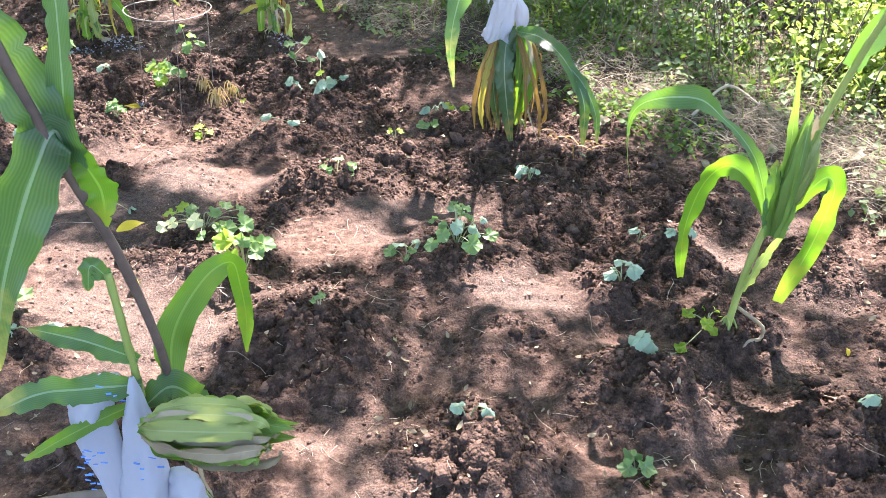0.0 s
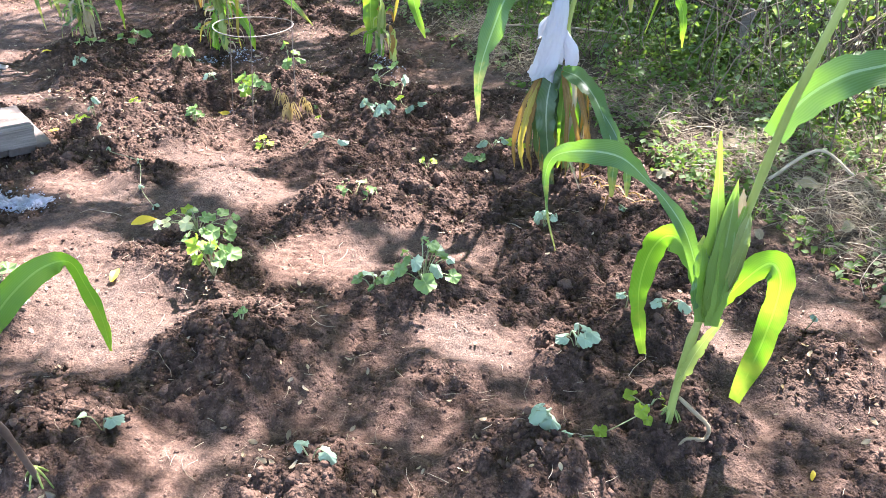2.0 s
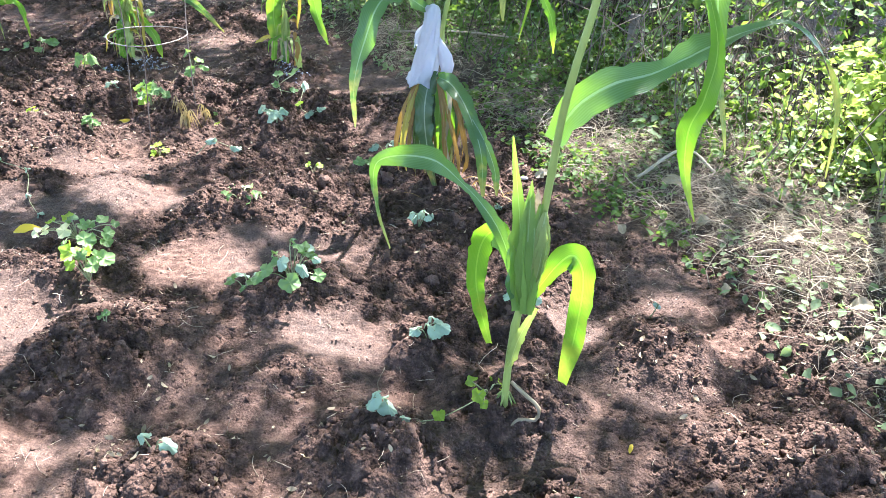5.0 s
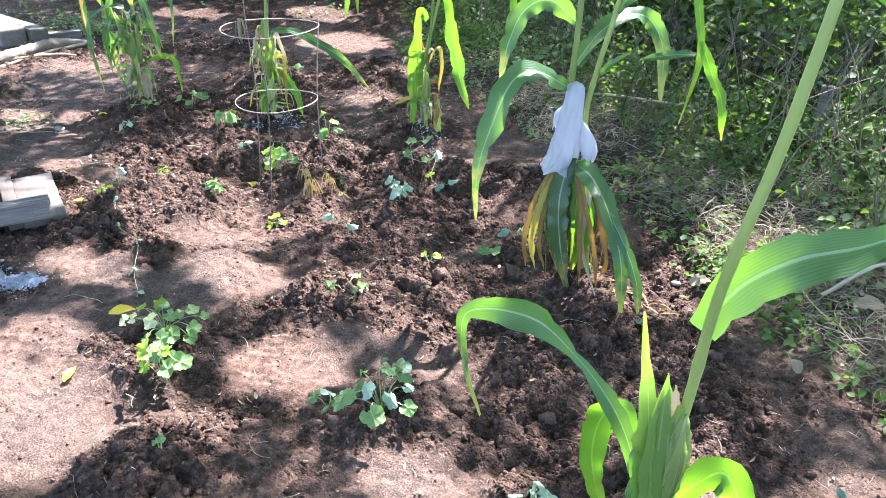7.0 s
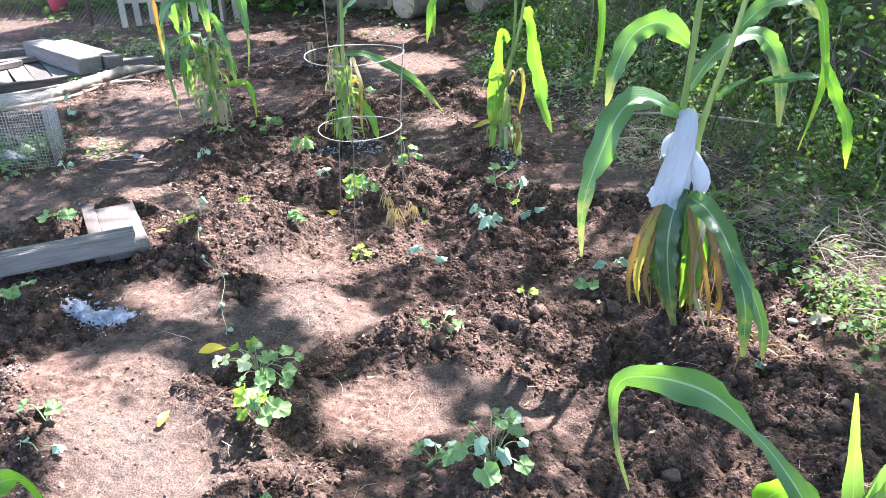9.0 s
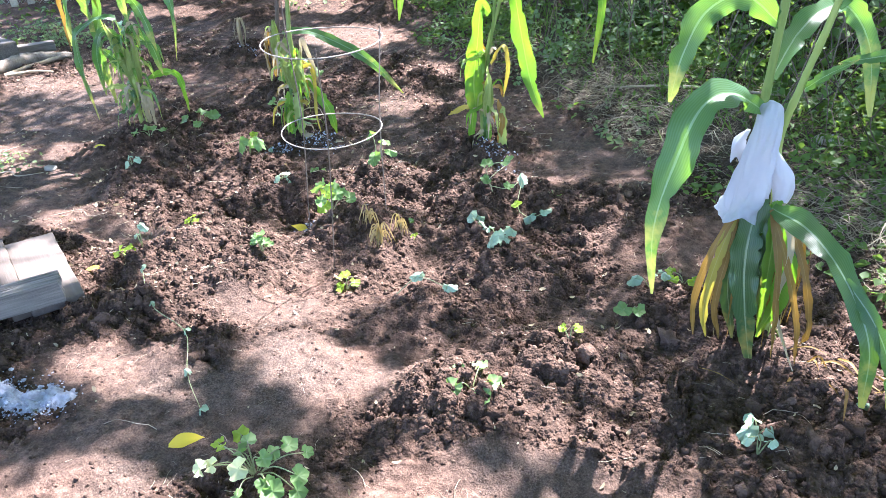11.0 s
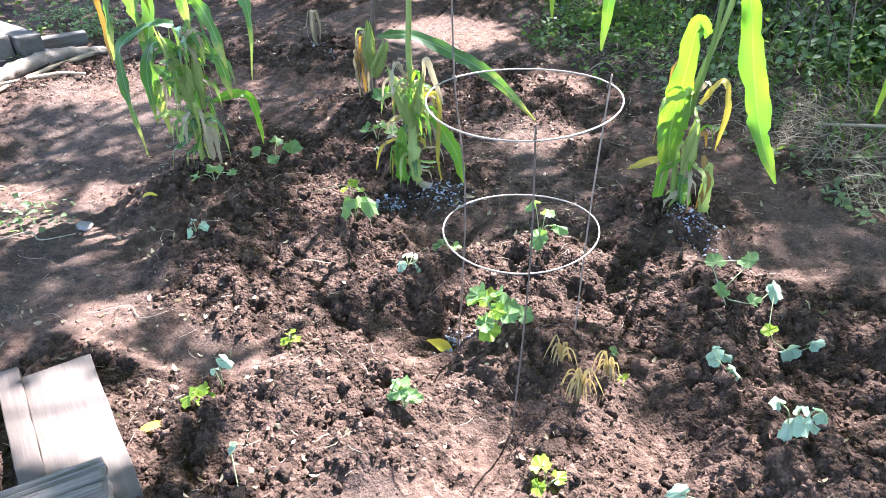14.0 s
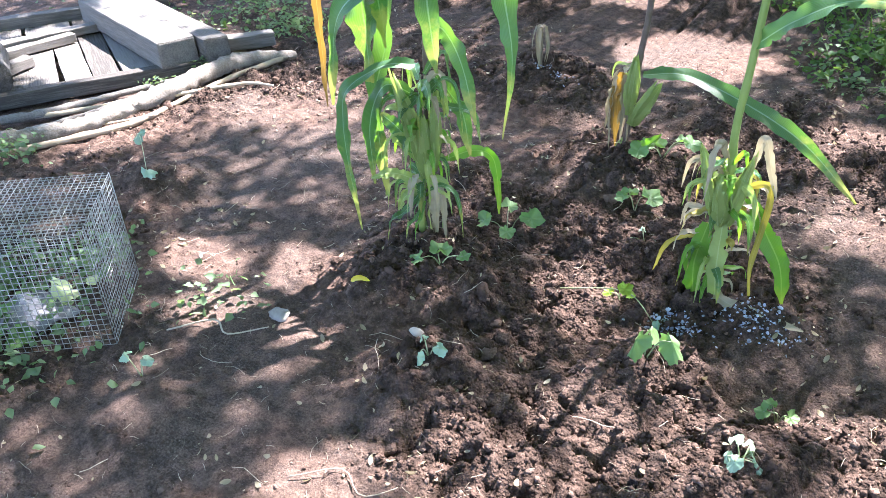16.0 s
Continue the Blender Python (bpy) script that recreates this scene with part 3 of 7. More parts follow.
def strew_clods():
    corners = np.array([[1, 0, 0], [-0.9, 0.2, 0.1], [0.1, 1, 0], [0, -0.95, 0.15], [0.15, 0.1, 0.85], [0, 0, -0.8]])
    sides = [(0, 2, 4), (2, 1, 4), (1, 3, 4), (3, 0, 4), (2, 0, 5), (1, 2, 5), (3, 1, 5), (0, 3, 5)]
    for k in range(5):
        v = corners * rng.uniform(0.75, 1.2, (6, 1)) + rng.normal(0, 0.12, (6, 3))
        dry = k >= 3
        x, y = bed_points(34000, lambda x, y: (0.6 * (dug_amount(x, y) < 0.55) if dry else np.clip(dug_amount(x, y) * 1.9 - 0.6, 0, 1)) * beside_path(x, y) * (beyond_edge(x, y) < 0.3))
        s = np.clip(rng.lognormal((-5.2, -5.0, -4.9, -5.7, -5.4)[k], 0.4, len(x)), 0.002, 0.014)
        p = np.stack([x, y, land(x, y) + s * 0.05], -1)
        scatter_mesh("soil_crumbs", v, sides, p, spin_frames(len(x), s, 0.8, (1.2, 0.95, 0.8)), DRY_CLOD if dry else CLOD, "brown crumbs and clods of dug soil", "soil")
    for n, mean, lo, hi, sub, seed in ((17000, -4.65, 0.006, 0.016, 1, 9), (15000, -4.5, 0.007, 0.019, 1, 11), (2100, -4.05, 0.014, 0.03, 2, 14), (900, -3.85, 0.015, 0.036, 2, 23)):
        x, y = bed_points(n, lambda x, y: np.clip(dug_amount(x, y) * 1.9 - 0.85, 0, 1) * (beyond_edge(x, y) < 0) * beside_path(x, y))
        s = np.clip(rng.lognormal(mean, 0.35, len(x)), lo, hi)
        v, f = ico(sub, 1.1, seed)
        scatter_mesh("soil_clods", v, f, np.stack([x, y, land(x, y) - s * 0.2], -1), spin_frames(len(x), s, 0.9, (1.2, 0.95, 0.75)), CLOD, "large dark clods of dug soil", "soil")


def strew_straw():
    for k, (bend, n, lo, hi, w, seg) in enumerate([(0.05, 9000, 0.008, 0.035, 0.0006, 2), (0.12, 2600, 0.02, 0.08, 0.0007, 3), (0.10, 300, 0.07, 0.18, 0.0009, 5), (0.3, 80, 0.06, 0.14, 0.0009, 6)]):
        s = np.linspace(0, 1, seg + 1)
        c = np.stack([s - 0.5, bend * np.sin(s * np.pi) + 0.04 * (k > 1) * np.sin(s * 9), 0.04 * np.sin(s * 5)], -1)
        ring = np.array([[0, 1, 0], [0, -0.5, 0.9], [0, -0.5, -0.9]])
        v = (c[:, None, :] + ring[None] * (w / ((lo + hi) / 2))).reshape(-1, 3)
        f = [(i * 3 + j, i * 3 + (j + 1) % 3, i * 3 + 3 + (j + 1) % 3, i * 3 + 3 + j) for i in range(seg) for j in range(3)]
        x, y = bed_points(n, lambda x, y: np.clip(value_noise(x * 2.1, y * 2.1, 64) * 2.0 - 0.4, 0.08, 1))
        L = rng.uniform(lo, hi, len(x))
        scatter_mesh("straw", v, f, np.stack([x, y, land(x, y) + 0.006], -1), spin_frames(len(x), L, 0.13), STRAW, "pale dry straws and rootlets on the soil", "straw")


def strew_flakes():
    """Bits of dry leaf and husk on the soil."""
    s = np.linspace(-1, 1, 5)
    v = np.array([[a, b * (1 - 0.8 * a * a) * 0.5, 0.25 * a * a + 0.2 * b * b * a] for a in s for b in (-1, 0, 1)])
    f = [(i * 3 + j, i * 3 + j + 1, i * 3 + 4 + j, i * 3 + 3 + j) for i in range(4) for j in range(2)]
    x, y = bed_points(9000, lambda x, y: np.clip(value_noise(x * 1.7, y * 1.7, 66) * 2.4 - 0.6, 0.08, 1))
    scatter_mesh("dry_leaf_bits", v, f, np.stack([x, y, land(x, y) + 0.006], -1), spin_frames(len(x), np.clip(rng.lognormal(-4.9, 0.5, len(x)), 0.003, 0.014), 0.5), HUSK_DRY, "pale bits of dry leaf on the soil", "leaf litter")


strew_clods()
strew_straw()
strew_flakes()


# ---- corn ----
UP = (0.05, -0.7, 0.7)


def local(pts, o):
    return np.asarray(pts, dtype=float) - np.asarray(o, dtype=float)[None, :]


def stalk_mesh(pts, r0, r1):
    """A stalk that thickens at its nodes."""
    n = 40
    s = np.linspace(0, 1, n)
    r = (r0 + (r1 - r0) * s) * (1 + 0.22 * np.clip(np.cos(s * 2 * np.pi * 5.5), 0, 1) ** 12)
    return tube("stalk", pts, r, 10, n, 0.02)


def corn_plant(x, y, label, stalks, leaves, ears=(), roots=True):
    """stalks: (points, radius at base, at top, material); leaves: (points, width, material[, normal, twist]); ears: (from, to, radius, material)."""
    o = (x, y, ground_z(x, y) - 0.02)
    p = thing("corn_plant", *o, label, "corn", "corn plants in the bed")
    for pts, r0, r1, mat in stalks:
        part("stalk", stalk_mesh(local(pts, o), r0, r1), mat, p)
    for spec in leaves:
        pts, w, mat = spec[:3]
        normal = spec[3] if len(spec) > 3 else UP
        twist = spec[4] if len(spec) > 4 else 0.0
        prof = spec[5] if len(spec) > 5 else None
        part("leaf", mesh_of("leaf", *ribbon_data(local(pts, o), w, normal, twist=twist, prof=prof)), mat, p)
    for a, b, r, mat in ears:
        a, b = local([a, b], o)
        s = np.linspace(0, 1, 14)
        core = tube_data(a + (b - a) * s[:, None], r * np.sin(np.clip(s * 0.93 + 0.07, 0, 1) * np.pi) ** 0.6 * 0.85 + 0.002, 12)
        ear = part("ear", mesh_of("ear", *core), mat, p)
        axis = unit(b - a)
        ref = unit(np.cross(axis, np.array([0.3, 0.9, 0.2])))
        bi = np.cross(axis, ref)
        L = np.linalg.norm(b - a)
        for k in range(7):
            t = k * 2.4
            d = ref * math.cos(t) + bi * math.sin(t)
            reach = rng.uniform(0.85, 1.2)
            flare = rng.uniform(0.0, 0.5) * r
            part("husk", mesh_of("husk", *ribbon_data([a + d * r * 0.4, a + axis * L * 0.3 + d * r * 0.98, a + axis * L * 0.7 + d * r * 0.95, a + axis * L * reach + d * (0.12 * r + flare)], r * 1.9, d, n=14, across=6, fold=-0.28, wave=0.03, base=0.6, peak=0.4)), mat, ear)
    if roots:
        sets = []
        for k in range(7):
            a = k * 0.9 + rng.uniform(0, 0.4)
            sets.append(tube_data([(0, 0, 0.05), (0.02 * math.cos(a), 0.02 * math.sin(a), 0.03), (0.045 * math.cos(a), 0.045 * math.sin(a), -0.02)], [0.004, 0.003, 0.002], 5, 6))
        part("brace_root", mesh_of("brace_root", *join_data(sets)), STALK, p)
    return p


def skirt(x, y, z_top, z_bot, radius, count, width, mats, seed):
    """Dead and green leaves hanging down round a stalk."""
    r = np.random.default_rng(seed)
    out = []
    for k in range(count):
        a = k * 2 * np.pi / count + r.uniform(-0.3, 0.3)
        d = np.array([math.cos(a), math.sin(a), 0])
        c = np.array([x, y, 0])
        rr = radius * r.uniform(0.7, 1.2)
        zb = z_bot + r.uniform(0, 0.35) * (z_top - z_bot)
        pts = [c + d * 0.02 + (0, 0, z_top + r.uniform(-0.05, 0.03)), c + d * rr * 0.8 + (0, 0, z_top - 0.06), c + d * rr + (0, 0, (z_top + zb) / 2), c + d * rr * r.uniform(0.5, 1.3) + (0, 0, zb)]
        out.append((pts, width * r.uniform(0.6, 1.2), mats[k % len(mats)], tuple(d + np.array([0, 0, 0.2])), r.uniform(-0.8, 0.8)))
    return out


def shreds(x, y, z0, z1, count, length, mats, seed, spread=0.1):
    """Thin torn strips of husk sticking out and hanging round a stalk."""
    r = np.random.default_rng(seed)
    out = []
    for k in range(count):
        a = r.uniform(0, 2 * np.pi)
        d = np.array([math.cos(a), math.sin(a), 0])
        c = np.array([x, y, r.uniform(z0, z1)])
        L = length * r.uniform(0.5, 1.3)
        lift = r.uniform(-0.6, 0.9)
        pts = [c + d * 0.012, c + d * L * 0.35 + (0, 0, L * lift * 0.5), c + d * L * 0.7 * (1 - 0.4 * abs(lift)) + (0, 0, L * lift * 0.45 - L * 0.1), c + d * L * 0.8 * (1 - 0.4 * abs(lift)) + (0, 0, L * lift * 0.2 - L * 0.55)]
        out.append((pts, r.uniform(0.010, 0.032), mats[k % len(mats)], tuple(d * 0.5 + np.array([0, -0.5, 0.5])), r.uniform(-1.5, 1.5)))
    return out


def husk_bundle(a, b, radius, count, mats, seed):
    """Loose husk leaves wrapped lengthwise round a fallen ear, their tips bent over."""
    r = np.random.default_rng(seed)
    a, b = np.array(a, dtype=float), np.array(b, dtype=float)
    axis = unit(b - a)
    ref = unit(np.cross(axis, np.array([0.0, 0.0, 1.0])))
    bi = np.cross(ref, axis)
    out = []
    for k in range(count):
        t = k * 2.4 + r.uniform(-0.3, 0.3)
        d = ref * math.cos(t) + bi * math.sin(t)
        rr, reach = radius * r.uniform(0.75, 1.25), r.uniform(0.8, 1.0)
        end = a + (b - a) * reach + d * rr * r.uniform(-0.2, 0.9) + np.array([0, 0, -r.uniform(0.0, 0.03)])
        pts = [a + d * rr * 0.3, a + (b - a) * 0.3 * reach + d * rr, a + (b - a) * 0.7 * reach + d * rr * r.uniform(0.9, 1.3), a + (b - a) * 0.97 * reach + d * rr * 0.95, end]
        out.append((pts, r.uniform(0.016, 0.042), mats[k % len(mats)], tuple(d), r.uniform(-0.5, 0.5)))
    return out


def drape(rings, folds, depth, sides=40, seed=1, rows=30):
    """A hanging bag: rings (x, y, z, radius x, radius y) from the top to the open hem, with folds that deepen downwards."""
    r = np.random.default_rng(seed)
    c = curve_points(rings, rows)
    a = np.linspace(0, 2 * np.pi, sides, endpoint=False)
    ph = r.uniform(0, 6, 3)
    v = []
    for i, (x, y, z, rx, ry) in enumerate(c):
        s = i / (rows - 1)
        wav = 1 + depth * s * (np.sin(a * folds + ph[0] + s) + 0.5 * np.sin(a * (folds * 2 + 1) + ph[1] - 2 * s)) + 0.05 * np.sin(a * 3 + s * 9 + ph[2]) + 0.5 * fbm(3 * np.cos(a) + seed + s * 5, 3 * np.sin(a) + s * 7, 400 + seed, 4)
        v.append(np.stack([x + rx * wav * np.cos(a), y + ry * wav * np.sin(a), z + 0.012 * s * np.sin(a * 4 + ph[1]) + 0 * a], -1))
    v = np.array(v).reshape(-1, 3)
    f = [(i * sides + j, i * sides + (j + 1) % sides, (i + 1) * sides + (j + 1) % sides, (i + 1) * sides + j) for i in range(rows - 1) for j in range(sides)]
    f.append(tuple(range(sides))[::-1])
    uv = np.stack(np.broadcast_arrays(np.linspace(0, 1, sides)[None, :], np.linspace(0, 1, rows)[:, None]), -1).reshape(-1, 2)
    return v, f, uv


# ---- squash and cucumber seedlings ----
def lobed_leaf(center, normal, size, heading, cup=0.25, droop=0.0, lobes=5, depth=0.17):
    """A rounded, shallowly lobed leaf with a notch at its stalk; droop folds it down like a wet cloth."""
    normal = unit(np.asarray(normal, dtype=float))
    h = np.array([math.cos(heading), math.sin(heading), 0.0])
    ax = unit(h - normal * (h @ normal))
    ay = np.cross(normal, ax)
    na, nr = 34, 5
    ang = np.linspace(-np.pi, np.pi, na, endpoint=False) + np.pi / na
    out = 1 - depth * (0.5 + 0.5 * np.cos(ang * lobes + rng.normal(0, 0.3))) + 0.04 * np.sin(ang * 13 + rng.uniform(0, 6)) + rng.normal(0, 0.016, na) + 0.06 * np.sin(ang * 2 + rng.uniform(0, 6))
    out *= np.where(np.abs(ang) > 2.75, 0.45, 1.0)
    v, uv = [np.asarray(center, dtype=float)], [(0.5, 0.5)]
    ph = rng.uniform(0, 6)
    for k in range(1, nr + 1):
        r = k / nr
        for j, a in enumerate(ang):
            rho = r * out[j] * size / 2
            px, py = rho * math.cos(a), rho * math.sin(a)
            pz = size * (cup * (r ** 2) * 0.5 + 0.035 * math.sin(a * 9 + ph) * r - 0.05 * r * math.cos(a * lobes) - 0.06 * r * math.sin(3 * a + ph))
            if droop:
                fold = droop * abs(py) * 1.1 + droop * max(px, 0) * 0.8
                pz -= fold
                py *= 1 - 0.45 * droop
            v.append(np.asarray(center) + ax * px + ay * py + normal * pz)
            uv.append((0.5 + 0.5 * r * math.cos(a), 0.5 + 0.5 * r * math.sin(a)))
    f = [(0, 1 + j, 1 + (j + 1) % na) for j in range(na)]
    for k in range(nr - 1):
        for j in range(na):
            a, b = 1 + k * na + j, 1 + k * na + (j + 1) % na
            f.append((a, a + na, b + na, b))
    return np.array(v), f, np.array(uv)


def seedling(x, y, label, leaves, name="squash_seedling", lift=0.0):
    """leaves: (dx, dy, height, size, material, droop, normal x, normal y)."""
    z = ground_z(x, y)
    p = thing(name, x, y, z - 0.008, label, "seedling", "squash seedlings in the bed")
    for dx, dy, h, size, mat, droop, nx, ny in leaves:
        mid = (dx * 0.45 + rng.normal(0, 0.006), dy * 0.45 + rng.normal(0, 0.006), h * 0.8 + 0.01)
        stem = part("stem", tube("stem", [(0, 0, 0), mid, (dx, dy, h)], [0.0022, 0.0014], 6, 9), STEM, p)
        heading = math.atan2(dy, dx + 1e-6) + rng.normal(0, 0.3)
        size = size * rng.uniform(0.82, 1.08)
        part("leaf", mesh_of("leaf", *lobed_leaf((dx, dy, h), (nx, ny, 1), size, heading, rng.uniform(0.1, 0.35), droop)), mat, stem)
    return p


def sprig(x, y, kind, n, size, spread=0.05, height=0.05, seed=1):
    """A small seedling with n leaves of one kind, spread round its stem."""
    r = np.random.default_rng(seed)
    mat, droop, label = {"pale": (SQUASH_PALE, 0.75, "wilted grey-green squash seedling drooping on dug soil"),
                         "green": (SQUASH, 0.1, "small green squash seedling in dug soil"),
                         "lime": (SQUASH_YELLOW, 0.2, "young lime-green squash seedling in dug soil"),
                         "drop": (SQUASH, 0.9, "limp green squash plant hanging its leaves")}[kind]
    leaves = []
    for k in range(n):
        a = k * 2 * np.pi / n + r.uniform(-0.6, 0.6)
        d = spread * r.uniform(0.6, 1.3)
        leaves.append((d * math.cos(a), d * math.sin(a), height * r.uniform(0.6, 1.4), size * r.uniform(0.75, 1.2), mat, droop * r.uniform(0.7, 1.2), 0.35 * math.cos(a) + r.uniform(-.3, .3), 0.35 * math.sin(a) - 0.35))
    return seedling(x, y, label, leaves)


def trailing(x, y, pts, mats, size, label):
    """A vine lying on the soil: points relative to x, y; leaves along it."""
    z = ground_z(x, y)
    p = thing("squash_vine", x, y, z, label, "seedling", "squash seedlings in the bed")
    path = [(a, b, ground_z(x + a, y + b) - z + c) for a, b, c in pts]
    stem = part("stem", tube("stem", path, [0.002, 0.0013], 6, 20), STEM, p)
    for k, (a, b, c) in enumerate(path[1:]):
        mat = mats[k % len(mats)]
        dr = 0.8 if mat is SQUASH_PALE else 0.15
        part("leaf", mesh_of("leaf", *lobed_leaf((a, b, c + 0.012), (rng.normal(0, 0.3), -0.4, 1), size * rng.uniform(0.8, 1.2), rng.uniform(0, 6), 0.25, dr)), mat, stem)
    return p


# ---- corn plants ----
def build_corn():
    L, Y, D, H, K = CORN_BACKLIT, CORN_YELLOW, CORN_DRY, HUSK, HUSK_DRY
    even = [0.5, 0.9, 1, 1, 1, 0.95, 0.85, 0.6, 0.15]
    # the tall plant near the bed's edge
    corn_plant(0.915, 1.99, "tall leaning corn plant with an upright ear and drooping lime-green leaves",
               [([(0.915, 1.99, -0.02), (0.92, 1.98, 0.24), (0.94, 1.97, 0.44), (0.965, 1.95, 0.6), (0.985, 1.91, 0.8), (1.0, 1.86, 0.98), (1.02, 1.82, 1.12), (1.05, 1.81, 1.28), (1.08, 1.80, 1.5)], 0.0115, 0.0075, STALK)],
               [([(0.935, 1.96, 0.46), (0.87, 1.97, 0.62), (0.81, 1.98, 0.70), (0.75, 1.99, 0.75), (0.68, 1.99, 0.80), (0.59, 2.0, 0.80), (0.52, 2.0, 0.775), (0.50, 2.01, 0.71), (0.51, 2.01, 0.63), (0.545, 2.02, 0.50)], 0.066, CORN, (-0.2, -0.6, 0.75), 1.3, [0.5, 0.65, 0.7, 0.35, 0.25, 0.85, 1, 0.85, 0.5, 0.3, 0.35, 0.3, 0.1]),
                ([(0.94, 1.97, 0.45), (0.88, 2.03, 0.55), (0.83, 2.08, 0.57), (0.79, 2.12, 0.50), (0.775, 2.15, 0.38), (0.785, 2.19, 0.25), (0.82, 2.23, 0.08)], 0.074, L, (-0.1, -0.9, 0.25), 0.2, [0.3, 0.6, 1, 1, 0.9, 0.8, 0.65, 0.55, 0.3]),
                ([(0.94, 1.97, 0.40), (0.98, 1.96, 0.48), (1.02, 1.95, 0.56), (1.06, 1.95, 0.605), (1.09, 1.95, 0.57), (1.10, 1.97, 0.48), (1.095, 1.99, 0.34), (1.08, 2.04, 0.12)], 0.068, L, (0.1, -0.9, 0.25), -0.3, [0.35, 0.45, 0.6, 0.8, 1, 1, 0.95, 0.9, 0.8, 0.5]),
                ([(0.985, 1.87, 0.94), (1.03, 1.89, 1.02), (1.10, 1.92, 1.07), (1.18, 1.96, 1.09), (1.24, 1.98, 1.12), (1.30, 1.98, 1.16), (1.37, 1.98, 1.20), (1.45, 1.98, 1.22), (1.53, 1.98, 1.16), (1.58, 1.97, 1.06), (1.60, 1.97, 0.89)], 0.075, CORN, (0, -0.9, 0.2), 1.6, [0.6, 1, 1, 0.8, 0.5, 0.9, 0.8, 0.4, 0.35, 0.4, 0.35, 0.1]),
                ([(1.08, 1.81, 1.48), (1.17, 1.88, 1.6), (1.24, 1.94, 1.52), (1.27, 1.95, 1.38), (1.29, 1.95, 1.27), (1.31, 1.95, 1.16), (1.34, 1.95, 1.05), (1.37, 1.94, 0.94)], 0.10, CORN, (0, -1, 0.1), 0.2, [0.5, 0.8, 1, 1, 0.75, 0.4, 0.2, 0.15, 0.05]),
                ([(1.08, 1.80, 1.5), (1.2, 1.85, 1.4), (1.30, 1.90, 1.2), (1.30, 1.90, 1.07), (1.28, 1.90, 0.99), (1.29, 1.90, 0.89), (1.33, 1.88, 0.78)], 0.05, L, (0, -1, 0.1), 0.5, [0.3, 0.3, 0.35, 0.8, 1, 0.8, 0.4, 0.05]),
                ([(0.945, 1.935, 0.42), (0.935, 1.925, 0.58), (0.915, 1.92, 0.74), (0.887, 1.92, 0.92)], 0.06, HUSK_GREEN, (0.1, -1, 0.15), 0.2, [0.7, 1, 1, 0.9, 0.7, 0.4, 0.25, 0.08]),
                ([(0.955, 1.93, 0.44), (0.962, 1.915, 0.6), (0.972, 1.905, 0.76)], 0.05, HUSK_GREEN, (0.2, -1, 0.15), -0.2, [0.7, 1, 0.9, 0.7, 0.2]),
                ([(0.94, 1.935, 0.42), (0.92, 1.93, 0.55), (0.90, 1.93, 0.66)], 0.05, CORN, (-0.4, -1, 0.15), 0.3, even),
                ([(0.922, 1.968, 0.20), (0.945, 1.95, 0.32), (0.985, 1.945, 0.43)], 0.032, HUSK, (0.1, -1, 0.15), 0.2, [0.6, 1, 0.9, 0.7, 0.4]),
                ([(0.96, 1.92, 0.66), (0.965, 1.91, 0.74), (0.96, 1.905, 0.80)], 0.02, K, (0.1, -1, 0.15), 0.6, even), ([(0.95, 1.92, 0.64), (0.945, 1.91, 0.73), (0.95, 1.905, 0.79)], 0.022, HUSK, (0.1, -1, 0.15), -0.6, even)],
               [((0.958, 1.935, 0.42), (0.946, 1.92, 0.78), 0.030, HUSK_GREEN), ((0.965, 1.93, 0.50), (0.985, 1.91, 0.74), 0.022, HUSK)])
